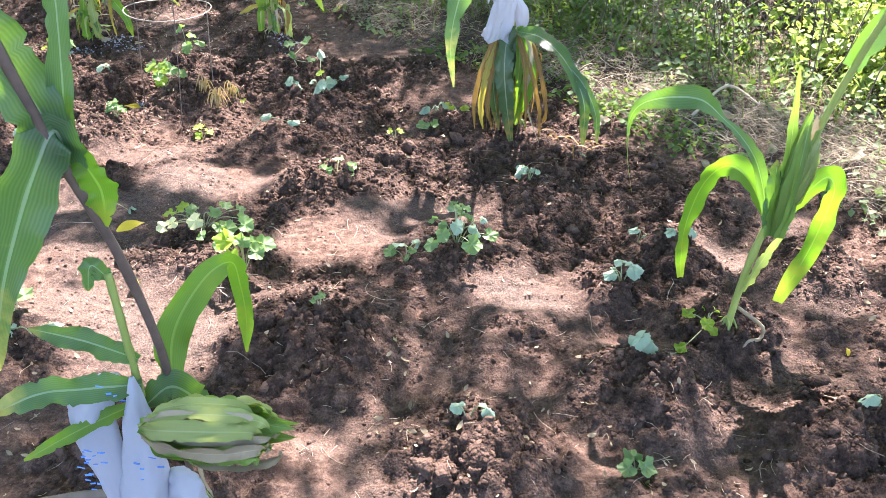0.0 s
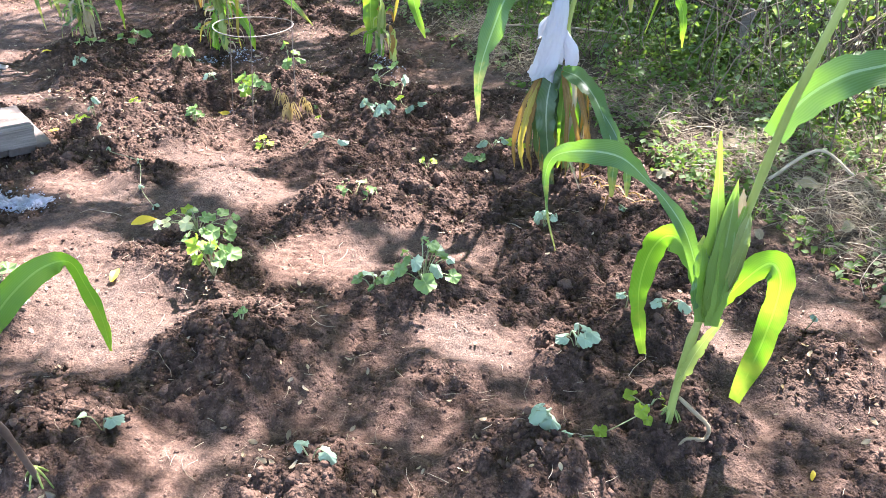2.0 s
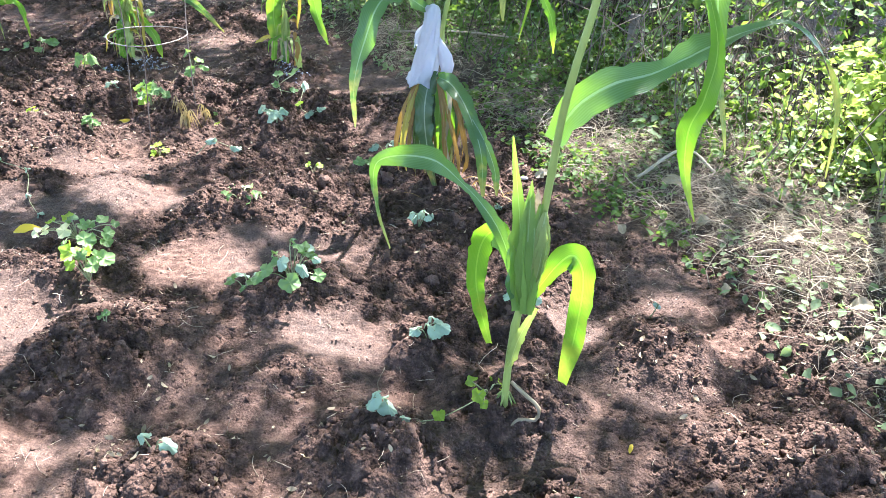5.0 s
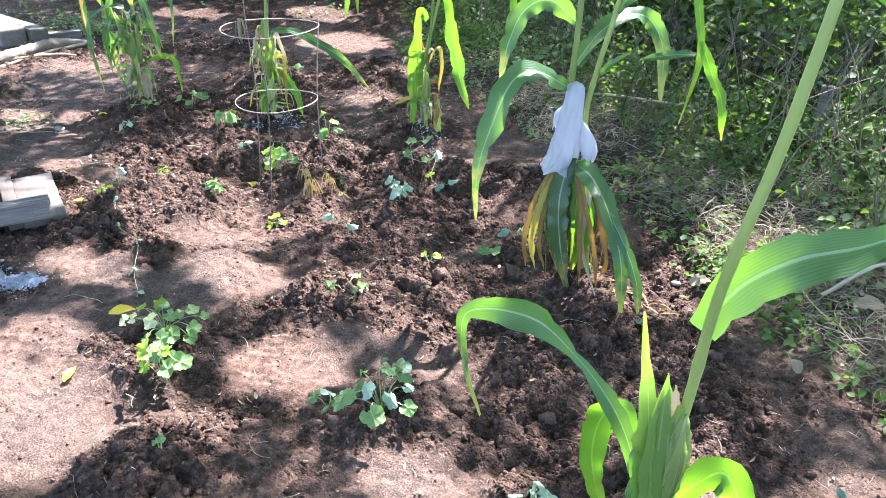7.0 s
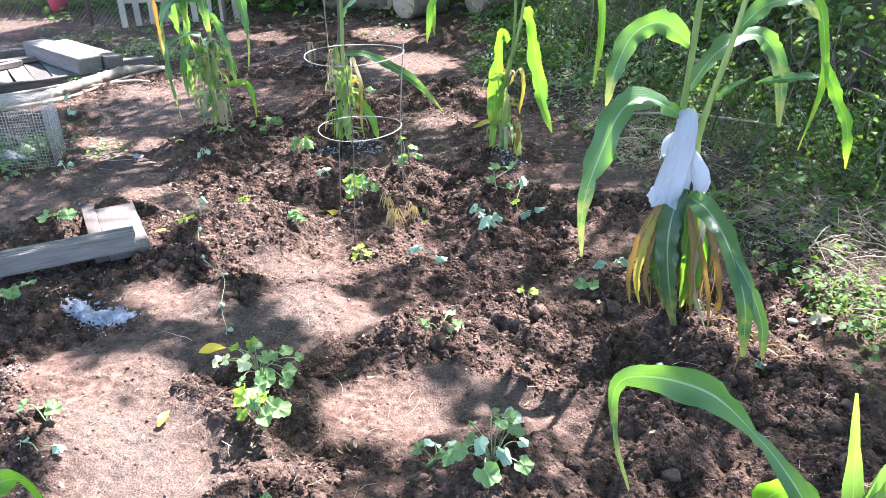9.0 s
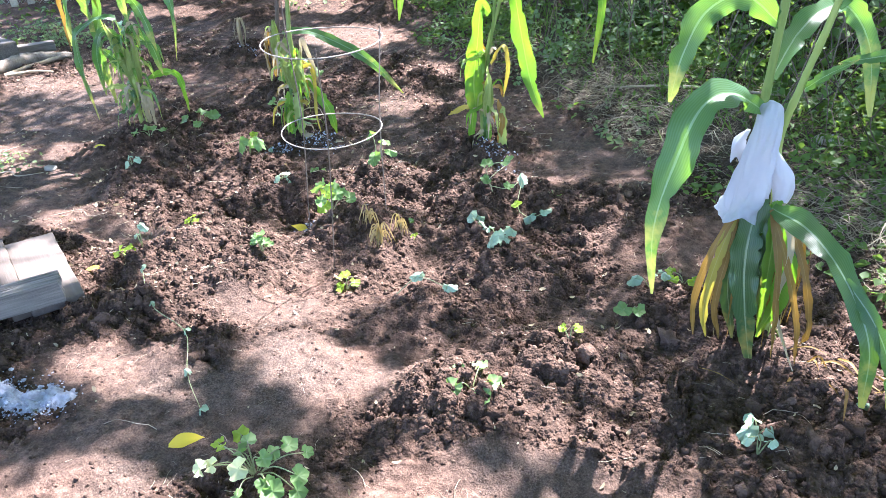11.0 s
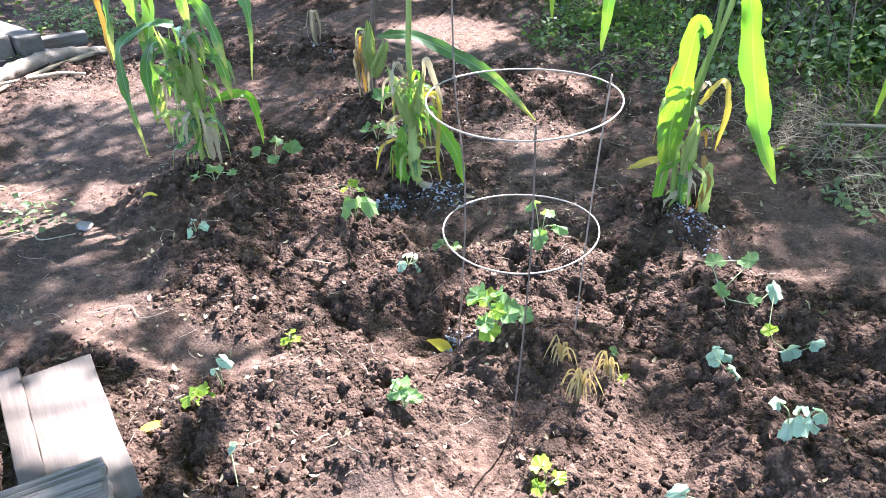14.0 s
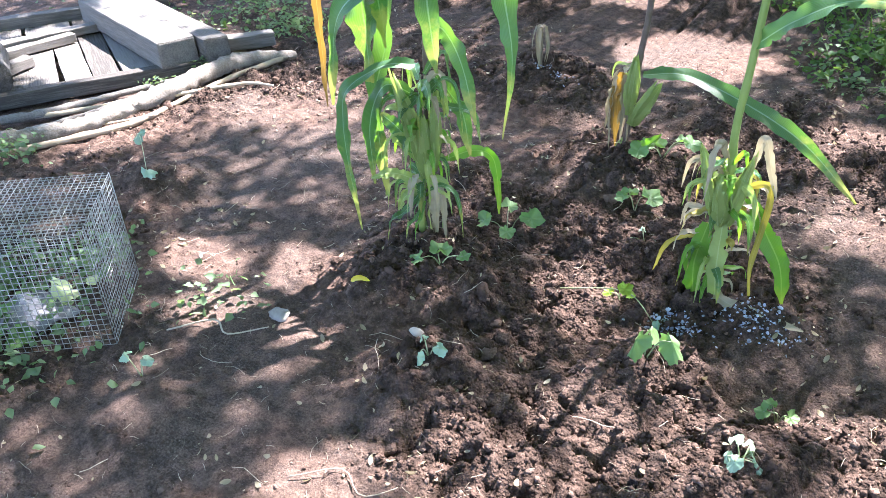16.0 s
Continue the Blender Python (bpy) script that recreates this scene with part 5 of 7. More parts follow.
# ---- seedlings ----
def build_seedlings():
    g, p, l = SQUASH, SQUASH_PALE, SQUASH_YELLOW
    r = np.random.default_rng(77)

    def bush(x, y, label, n, rx, ry, h, lo, hi, mats, droop=0.12):
        leaves = []
        for k in range(n):
            a, q = k * 2.4 + r.uniform(-0.4, 0.4), math.sqrt((k + 0.5) / n)
            leaves.append((rx * q * math.cos(a), ry * q * math.sin(a), h * (1.1 - 0.6 * q) * r.uniform(0.7, 1.25) + 0.015, r.uniform(lo, hi), mats[k % len(mats)], droop * r.uniform(0.4, 1.8), 0.5 * math.cos(a) + r.normal(0, 0.25), 0.4 * math.sin(a) - 0.45 + r.normal(0, 0.25)))
        seedling(x, y, label, leaves)
    bush(-0.87, 2.42, "bushy green squash seedling in a dug heap", 17, 0.20, 0.11, 0.055, 0.045, 0.072, [g, g, SQUASH_WAN, g, l])
    bush(-0.68, 2.22, "upright bright green squash seedling on sunlit soil", 10, 0.08, 0.065, 0.14, 0.05, 0.08, [g, l, g])
    bush(0.05, 2.40, "large squash seedling with several broad green leaves", 14, 0.12, 0.17, 0.13, 0.05, 0.088, [g, g, p], 0.45)
    bush(-0.13, 2.38, "small green squash seedling beside a larger one", 6, 0.07, 0.06, 0.07, 0.045, 0.07, [g, p], 0.4)
    for k, (x, y, kind, n, size, spread, h) in enumerate([
            (-0.47, 2.99, "green", 5, 0.075, 0.07, 0.03), (-0.24, 3.30, "lime", 2, 0.05, 0.03, 0.04), (-0.66, 3.77, "pale", 3, 0.06, 0.05, 0.04), (-0.84, 4.02, "pale", 2, 0.05, 0.03, 0.02),
            (-1.20, 3.49, "lime", 3, 0.06, 0.03, 0.05), (-1.64, 3.55, "green", 3, 0.05, 0.03, 0.07), (-2.10, 3.66, "lime", 3, 0.05, 0.03, 0.06), (-2.20, 3.34, "lime", 3, 0.06, 0.03, 0.03),
            (-1.55, 4.47, "drop", 4, 0.09, 0.06, 0.12), (-2.28, 4.37, "drop", 3, 0.11, 0.06, 0.09), (-0.07, 3.85, "pale", 3, 0.07, 0.06, 0.05), (0.05, 3.92, "lime", 3, 0.055, 0.06, 0.03), (-0.10, 3.61, "green", 2, 0.07, 0.03, 0.03),
            (0.36, 3.11, "pale", 3, 0.075, 0.06, 0.05), (0.63, 3.36, "pale", 1, 0.06, 0.02, 0.03), (-2.70, 2.95, "green", 3, 0.09, 0.07, 0.06), (-2.14, 2.33, "green", 4, 0.08, 0.08, 0.05),
            (-1.31, 1.90, "green", 3, 0.065, 0.05, 0.05), (-1.21, 1.80, "pale", 2, 0.06, 0.05, 0.03), (-3.05, 4.47, "green", 3, 0.075, 0.07, 0.03), (-1.95, 4.19, "pale", 3, 0.05, 0.05, 0.02),
            (-2.17, 3.42, "pale", 2, 0.06, 0.03, 0.10), (-1.63, 3.54, "green", 3, 0.06, 0.02, 0.06), (-0.86, 4.06, "pale", 2, 0.06, 0.03, 0.04), (-0.64, 3.75, "pale", 3, 0.065, 0.04, 0.06),
            (-1.17, 4.02, "green", 1, 0.045, 0.01, 0.02), (-1.13, 3.96, "lime", 2, 0.035, 0.02, 0.02), (-0.62, 4.47, "drop", 4, 0.06, 0.06, 0.04), (-2.79, 4.05, "pale", 3, 0.06, 0.04, 0.05),
            (-1.92, 4.47, "green", 3, 0.05, 0.04, 0.04), (-1.94, 4.17, "pale", 3, 0.06, 0.05, 0.02), (-3.50, 3.58, "pale", 2, 0.06, 0.04, 0.08), (-2.55, 5.04, "pale", 3, 0.06, 0.05, 0.03),
            (-2.50, 4.72, "lime", 2, 0.05, 0.03, 0.03), (-2.70, 5.3, "green", 3, 0.10, 0.06, 0.06), (0.62, 2.22, "pale", 5, 0.065, 0.045, 0.07), (0.60, 1.78, "pale", 3, 0.085, 0.03, 0.06),
            (0.86, 2.02, "lime", 5, 0.055, 0.06, 0.03), (0.87, 2.50, "pale", 3, 0.065, 0.05, 0.05), (0.74, 2.54, "pale", 2, 0.05, 0.03, 0.05), (1.34, 2.68, "pale", 1, 0.06, 0.02, 0.06), (1.18, 1.57, "pale", 2, 0.06, 0.03, 0.04),
            (0.52, 1.42, "green", 3, 0.065, 0.035, 0.03), (0.08, 1.46, "pale", 2, 0.075, 0.04, 0.05), (-0.54, 1.45, "pale", 2, 0.075, 0.05, 0.06), (-0.37, 1.90, "green", 2, 0.035, 0.01, 0.04), (0.36, 3.00, "pale", 3, 0.06, 0.04, 0.06),
            (-2.72, 5.6, "green", 4, 0.10, 0.1, 0.06), (-3.05, 4.9, "green", 4, 0.09, 0.1, 0.1)]):
        sprig(x, y, kind, n, size, spread, h, 100 + k)
    bush(-1.51, 3.93, "broad-leaved squash plant inside the wire cage", 11, 0.10, 0.08, 0.13, 0.065, 0.10, [g, g, l, g])
    trailing(-0.88, 4.33, [(0, 0, 0.02), (-0.06, 0.09, 0.10), (0.04, 0.10, 0.11), (-0.02, -0.03, 0.07), (0.08, 0.0, 0.07), (0.13, 0.04, 0.08), (0.14, -0.06, 0.05), (0.21, -0.09, 0.04), (0.27, -0.06, 0.02)], [g, g, g, g, p, l, p, p], 0.068, "sprawling squash vine with round green leaves and yellow flowers")
    trailing(-1.94, 3.21, [(-0.02, 0.0, 0.08), (0.0, -0.03, 0.07), (0.17, -0.18, 0.03), (0.45, -0.32, 0.03), (0.55, -0.45, 0.02), (0.71, -0.58, 0.01)], [p, p, p, p], 0.045, "thin wilted vine trailing over the soil")
    trailing(-0.95, 3.44, [(0, 0, 0.01), (0.08, 0.04, 0.04), (0.2, 0.04, 0.03)], [p], 0.06, "pale seedling lying on the soil")
    trailing(-4.72, 4.46, [(0, 0, 0.1), (0.06, 0.0, 0.12), (0.28, -0.14, 0.04)], [p, p], 0.10, "drooping pale squash vine by the old boards")
    trailing(-2.72, 4.66, [(0.02, 0.02, 0.02), (0.25, 0.02, 0.08), (0.38, -0.02, 0.02)], [l, p], 0.05, "thin pale vine on a soil heap")
    trailing(0.86, 2.0, [(0, 0, 0.02), (-0.12, -0.12, 0.02), (-0.2, -0.2, 0.01)], [l, p], 0.04, "thin vine creeping from the corn stem")


build_seedlings()


# ---- wire cages ----
def tomato_cage():
    cx, cy = -1.408, 3.846
    z0 = ground_z(cx, cy)
    p = thing("tomato_cage", cx, cy, z0, "rusty wire plant cage with two pale hoops", "plant cage")
    low, high = 0.512 - z0, 0.877 - z0
    for z, r in ((low, 0.208), (high, 0.239)):
        a = np.linspace(0, 2 * np.pi, 49)
        part("hoop", tube("hoop", np.stack([r * np.cos(a), r * np.sin(a), z + 0.005 * np.sin(a * 2 + 1) + 0.015 * r * np.sin(a)], -1), [0.0023], 6), HOOP, p, "pale bent wire hoop")
    for (bx, by), (hx, hy), over in (((-1.35, 3.643), (-1.30, 3.625), 0.012), ((-1.296, 4.045), (-1.26, 3.99), 0.012), ((-1.635, 3.91), (-1.637, 3.934), 0.30)):
        d = np.array([hx - cx, hy - cy])
        d = d / np.linalg.norm(d)
        part("leg", tube("leg", [(bx - cx, by - cy, -0.12), (d[0] * 0.208, d[1] * 0.208, low), (d[0] * 0.239, d[1] * 0.239, high), (d[0] * 0.24, d[1] * 0.24, high + over)], [0.0026], 6, 18), RUST, p)
        a = np.linspace(0, 1.6 * np.pi, 10)
        part("hook", tube("hook", np.stack([d[0] * (0.239 + 0.008 * np.cos(a)), d[1] * (0.239 + 0.008 * np.cos(a)), high + 0.008 * np.sin(a)], -1), [0.0022], 5), RUST, p, "leg wire bent round the hoop")


def wire_box():
    """A box of welded mesh, open below."""
    x0, y0 = -3.685, 3.625
    p = thing("wire_mesh_box", x0, y0, ground_z(x0, y0), "box of galvanised welded wire mesh over a plant", "wire cage")
    ux, uy = Vector((-0.74, -0.67, 0)).normalized(), Vector((-0.70, 0.71, 0)).normalized()
    W, D, H, step = 0.62, 0.395, 0.40, 0.0195

    def panel(name, o, a, b, la, lb):
        sets = []
        for k in range(int(la / step) + 1):
            q = o + a * (k * step)
            sets.append(tube_data([q, q + b * lb], [0.0013], 3))
        for k in range(int(lb / step) + 1):
            q = o + b * (k * step)
            sets.append(tube_data([q, q + a * la], [0.0013], 3))
        part(name, mesh_of(name, *join_data(sets)), WIRE, p)
    up = Vector((0, 0, 1))
    zero = Vector((0, 0, 0))
    panel("top_panel", zero + up * H, ux, uy, W, D)
    panel("front_panel", zero, ux, up, W, H)
    panel("back_panel", uy * D, ux, up, W, H)
    panel("side_panel", zero, uy, up, D, H)
    panel("side_panel", ux * W, uy, up, D, H)


def box_contents():
    """A grey rag, a wilting pale plant and weeds under the mesh box."""
    x, y = -4.03, 3.55
    v, f = [], []
    n = 22
    for i in range(n):
        for j in range(n):
            a, b = (i / (n - 1) - 0.5) * 0.24, (j / (n - 1) - 0.5) * 0.20
            h = 0.06 * math.exp(-((a / 0.07) ** 2 + (b / 0.06) ** 2)) + 0.05 * float(fbm(np.array([a * 13]), np.array([b * 13]), 480, 4)[0])
            v.append((a, b, ground_z(x + a, y + b) + 0.03 + max(h, -0.015)))
    f = [(i * n + j, (i + 1) * n + j, (i + 1) * n + j + 1, i * n + j + 1) for i in range(n - 1) for j in range(n - 1)]
    ob = part("rag", mesh_of("rag", v, f), GREY_CLOTH)
    ob.location = (x, y, 0)
    ob.modifiers.new("thickness", "SOLIDIFY").thickness = 0.004
    tagged(ob, "crumpled grey rag under the wire mesh box", "cloth")
    seedling(-3.99, 3.63, "wilting pale yellow squash plant under the wire box", [(0.0, 0.0, 0.12, 0.11, SQUASH_WAN, 0.9, 0, -0.5), (0.03, 0.02, 0.09, 0.08, SQUASH_WAN, 0.8, 0.3, -0.4), (-0.03, 0.0, 0.08, 0.08, SQUASH_WAN, 0.9, -0.3, -0.4), (0.05, 0.1, 0.10, 0.06, SQUASH_WAN, 0.5, 0.3, -0.3)])
    seedling(-3.98, 3.40, "dark green squash plant under the wire box", [(0.0, 0.0, 0.06, 0.12, SQUASH, 0.2, 0, -0.4), (0.06, 0.05, 0.05, 0.10, SQUASH, 0.2, 0.2, -0.4), (-0.06, 0.06, 0.08, 0.11, SQUASH, 0.2, -0.2, -0.4)])


tomato_cage()
wire_box()
box_contents()


# ---- old boards ----
def board(name, x, y, z, L, W, T, turn, mat, label, group="", tilt=0.0, lean=0.0, parent=None, rough=0.004):
    ob = part(name, mesh_of(name, *box_data(L, W, T, (12, 1, 1), rough, min(W, T) * 0.12)), mat, parent)
    ob.matrix_basis = pose(x, y, z, lean, tilt, turn)
    return tagged(ob, label, "wood", group)


def split_plank(L, W, T, seed):
    """An old plank along x: deep lengthwise cracks on top, a ragged end, its underside at z = 0."""
    n, m = 60, 22
    xs = np.linspace(-L / 2, L / 2, n)
    us = np.linspace(0, 1, m)
    ring = []
    for u in us:
        ring.append((-W / 2 + W * u, T))
    ring += [(W / 2, T * q) for q in (0.75, 0.5, 0.25)] + [(W / 2, 0.0), (-W / 2, 0.0)] + [(-W / 2, T * q) for q in (0.25, 0.5, 0.75)]
    ring = np.array(ring)
    k = len(ring)
    v = np.zeros((n, k, 3))
    for i, x in enumerate(xs):
        y, z = ring[:, 0].copy(), ring[:, 1].copy()
        drift = 0.12 * fbm(np.array([x * 3.0]), np.array([0.0]), seed)[0]
        for c, deep in ((0.22, 0.018), (0.47, 0.036), (0.63, 0.015), (0.82, 0.024)):
            gate = np.clip(value_noise(np.array([x * 4.0]), np.array([c * 30]), seed + 3)[0] * 2.6 - 0.3, 0, 1)
            z[:m] -= deep * gate * np.exp(-((us - c - drift) / 0.03) ** 2)
        z[:m] += 0.004 * fbm(us * 9, us * 0 + x * 3, seed + 7) * 2
        y[m:] += 0.006 * fbm(ring[m:, 1] * 60, np.full(k - m, x * 3.0), seed + 9)
        end = np.clip((x - L / 2 + 0.03) / 0.03, 0, 1)
        v[i] = np.stack([np.full(k, x) + end * 0.03 * fbm(ring[:, 0] * 40, ring[:, 1] * 40, seed + 11), y, z], -1)
    f = [(i * k + j, i * k + (j + 1) % k, (i + 1) * k + (j + 1) % k, (i + 1) * k + j) for i in range(n - 1) for j in range(k)]
    f += [tuple(range(k))[::-1], tuple((n - 1) * k + j for j in range(k))]
    v = v.reshape(-1, 3)
    return v, f, v[:, :2]


def build_boards():
    zb = ground_z(-2.4, 3.1) + 0.01
    board("board", -2.41, 3.10, zb, 0.65, 0.195, 0.04, -32.5, PALE_WOOD, "pale planed board lying on the soil", "boards by the bed")
    board("board", -2.503, 3.006, zb + 0.004, 0.70, 0.065, 0.045, -32.5, PALE_WOOD, "narrow pale board lying on the soil", "boards by the bed")
    ob = part("plank", mesh_of("plank", *split_plank(1.2, 0.115, 0.088, 501)), GREY_WOOD, flat=True)
    ob.matrix_basis = pose(-2.508, 2.497, zb + 0.022, -6, -2.5, 50)
    tagged(ob, "weathered grey plank with deep cracks and a split end", "wood", "boards by the bed")


build_boards()


# ---- the trees, with foliage added out of view to shade the bed ----
# ground places kept sunny by gaps in the added leaves: x, y, half-widths
SUNNY = [(-1.05, 3.75, .25, .10), (-1.55, 3.62, .25, .10), (-2.1, 4.3, .2, .09), (-1.03, 2.98, .30, .17), (-1.65, 2.72, .3, .14), (-1.45, 3.2, .42, .17), (-1.95, 3.36, .35, .14), (-2.5, 3.42, .3, .06), (-1.15, 1.95, .55, .28), (-0.72, 2.10, .42, .17), (-1.3, 2.25, .3, .12),
         (-1.57, 2.07, .3, .15), (-1.3, 4.55, .35, .12), (-.19, 3.16, .3, .09), (-3.1, 7.0, .45, .35), (.6, 3.5, .3, .1), (-5.4, 7.3, .5, .25), (-.45, 2.54, .25, .2), (1.05, 2.54, .15, .12),
         (.33, 2.2, .25, .11), (-.72, 1.97, .22, .13), (1.98, 2.6, .42, .2), (-.39, 1.48, .18, .08), (0, 1.25, .2, .1), (1.41, 2.78, .22, .07), (-3.49, 4.32, .2, .07), (-3.45, 3.98, .3, .12), (-2.27, 4.09, .2, .1),
         (-2.46, 3.84, .25, .1), (-2.63, 4.59, .12, .1), (-1.76, 4.48, .2, .12), (-4.9, 5.1, .35, .2), (-1.9, 5.55, .2, .2), (-1.79, 3.75, .35, .18), (-1.57, 4.2, .2, .1),
         (-1.7, 3.2, .4, .2), (-2.45, 3.10, .42, .24), (2.75, 4.4, .8, .8), (-6.0, 5.0, .95, .4), (.9, 4.0, .3, .35), (.2, 3.12, .2, .12), (.9, 1.62, .22, .1), 
         (-2.35, 4.55, .2, .1), (-4.0, 8.0, .5, .3), (-1.33, 3.42, .33, .17), (-1.0, 3.58, .25, .1), (-.9, 4.6, .15, .1), (.8, 1.25, .2, .09), (.05, 2.75, .2, .1), (1.8, 5.6, .5, .5), (-1.27, 4.34, .26, .16), (-1.66, 3.51, .34, .18), (-2.37, 3.29, .18, .13), (-2.5, 3.69, .32, .07), (-1.51, 4.38, .32, .22), (1.0, 4.0, .25, .2), (-.55, 3.0, .3, .16), (-.1, 2.9, .3, .15),
         (-2.04, 6.2, .25, .25), (-.34, 4.13, .13, .13), (-3.53, 3.87, .2, .13), (-3.86, 4.07, .2, .12), (-2.81, 3.54, .14, .1), (-2.64, 4.7, .16, .14), (1.4, 2.29, .16, .1), (.97, 2.65, .14, .14), (.66, 3.67, .14, .12),
         (-1.62, 4.15, .2, .1), (-5.15, 4.8, .3, .5), (-6.0, 5.5, .75, .35), (2.6, 4.3, .95, 1.0), (2.0, 3.1, .32, .25), (1.7, 2.0, .3, .14), (-4.6, 5.35, .45, .3), (-1.4, 3.4, .36, .26), (-1.75, 3.68, .36, .2), (-2.0, 3.45, .28, .18), (-.86, 2.0, .4, .26), (-3.47, 4.22, .2, .12), (-2.1, 4.12, .22, .13)]


def sunny(x, y):
    s = np.zeros(np.shape(x))
    for a, b, rx, ry in SUNNY:
        s = np.maximum(s, 1.35 - np.hypot((x - a) / rx, (y - b) / ry))
    ragged = 0.55 + 0.45 * np.clip(s / 0.4, 0, 1)
    return s + ragged * (1.0 * fbm(x * 3.2, y * 3.2, 90) + 0.5 * fbm(x * 9, y * 9, 97, 2)) + np.where(beyond_edge(x, y) > 0.4, 0.9 * fbm(x * 1.8, y * 1.8, 95, 2) + 0.05, 0)


def thin_crown(x, y):
    """Where added leaves are left out so that more sun comes through."""
    t = np.zeros(np.shape(x))
    for a, b, rx, ry in ((1.4, 1.8, .65, .5), (.9, 1.2, .8, .3), (.7, 2.7, .7, .4), (-.9, 3.5, .5, .3), (1.6, 5.5, 1.2, 1.2), (-2.2, 4.3, .5, .4), (.3, 6.2, 1.2, 1.0), (1.9, 6.0, 1.2, 1.2), (-2.8, 3.55, .25, .15), (-4.3, 5.2, .9, .6), (-2.3, 3.85, .45, .3), (.2, 1.95, .5, .4), (-.05, 1.45, .7, .3), (.4, 2.5, .5, .3), (1.2, 2.1, .5, .4), (-.9, 3.9, .6, .4), (-.6, 2.9, .4, .3), (-.3, 3.2, .7, .5), (-.4, 4.0, .6, .5), (-1.0, 4.6, .6, .45), (-2.6, 5.6, .8, .7), (1.7, 3.2, .6, .45), (1.7, 2.0, .5, .5)):
        t = np.maximum(t, np.clip(1.4 - np.hypot((x - a) / rx, (y - b) / ry), 0, 1))
    return 0.9 - 0.5 * t


# leaves placed out of view along the sun's rays, with gaps over SUNNY
def canopy():
    v = np.array([[-0.5, 0, 0], [0, -0.34, 0.05], [0.5, 0, 0], [0, 0.34, 0.05]])
    f = [(0, 1, 2, 3)]
    n = 190000
    x, y = rng.uniform(-8.5, 3.6, n), rng.uniform(0.3, 11, n)
    keep = rng.random(n) < np.clip((0.50 - sunny(x, y)) * 3.2, 0, 1) * thin_crown(x, y)
    x, y = x[keep], y[keep]
    z = rng.uniform(4.2, 6.2, len(x)) + 0.4 * fbm(x * 0.6, y * 0.6, 77)
    p = np.stack([x, y, 0 * x], -1) + np.array(SUN)[None, :] / SUN.z * z[:, None]
    size = rng.uniform(0.06, 0.11, len(x))
    # more unseen leaves, larger and fewer, added to shade the path and the wild ground
    m = 52000
    x, y = rng.uniform(-10, 8, m), rng.uniform(-6, 11, m)
    rim = np.minimum(np.minimum(x + 10, 8 - x), y + 6) / 2.5
    keep = ((x > 3.6) | (y < 0.3)) & (rng.random(m) < np.clip((0.75 - 1.2 * fbm(x * 1.3, y * 1.3, 92)) * 0.9, 0, 1) * np.clip(rim + 0.8 * fbm(x * 0.7, y * 0.7, 93), 0, 1))
    x, y = x[keep], y[keep]
    z = rng.uniform(4.2, 6.2, len(x))
    p = np.concatenate([p, np.stack([x, y, 0 * x], -1) + np.array(SUN)[None, :] / SUN.z * z[:, None]])
    size = np.concatenate([size, rng.uniform(0.2, 0.32, len(x))])
    crown = scatter_mesh("crown", v, f, p, spin_frames(len(p), size, 0.45), WEED, "", "", True)
    del crown["kind"]
    t = thing("shade_tree", 0.62, 7.4, 0, "slender tree with leaves added out of view to cast dappled shade on the bed", "tree")
    crown.parent = t
    crown.matrix_parent_inverse = pose(0.62, 7.4, 0).inverted()
    part("trunk", tube("trunk", [(0, 0, -0.2), (0.05, 0.05, 1.5), (-0.1, 0.1, 3.2), (-0.3, 0.1, 5.0)], [0.085, 0.06, 0.055, 0.03], 12, 24, 0.04), BARK, t)
    for k in range(9):
        a = rng.uniform(0, 6.28)
        L = rng.uniform(2.5, 5.5)
        part("limb", tube("limb", [(-0.1, 0.1, 2.6 + 0.2 * k), (L * 0.4 * math.cos(a), L * 0.4 * math.sin(a), 3.9), (L * math.cos(a), L * math.sin(a), 4.7 + 0.1 * k)], [0.022, 0.006], 7, 12, 0.03), BARK, t)
    for x, y, r, lean in ((0.15, 8.0, 0.05, 0.2), (1.4, 7.0, 0.06, -0.2), (2.6, 6.2, 0.05, 0.1), (-1.1, 9.2, 0.07, 0.2), (-5.5, 10.2, 0.14, 0.1)):
        s = thing("sapling", x, y, ground_z(x, y) - 0.05, "slim bare tree trunk in the undergrowth", "tree", "trunks in the undergrowth")
        part("trunk", tube("trunk", [(0, 0, 0), (lean * 0.3, 0.05, 1.2), (lean, 0.1, 3.0), (lean * 1.5, 0.1, 4.8)], [r, r * 0.8, r * 0.5], 10, 20, 0.05), BARK, s)
        for k in range(3):
            a = k * 2.1 + x
            part("branch", tube("branch", [(lean * 0.9, 0.1, 2.6 + 0.4 * k), (lean + 0.7 * math.cos(a), 0.7 * math.sin(a), 3.6 + 0.3 * k)], [r * 0.35, 0.006], 6, 8), BARK, s)


canopy()


# ---- weeds, hay and undergrowth past the bed's edge ----
def leaf_shape(lobed=0.0):
    s = np.linspace(0, 1, 4)
    w = np.array([0.12, 1.0, 0.8, 0.04]) * 0.36
    v = np.array([[q, e * ww * (1 + lobed * (i % 2)), 0.10 * abs(e) - 0.30 * q * q] for i, (q, ww) in enumerate(zip(s, w)) for e in (-1, 0, 1)])
    f = [(i * 3 + j, i * 3 + j + 1, i * 3 + 4 + j, i * 3 + 3 + j) for i in range(3) for j in range(2)]
    return v, f


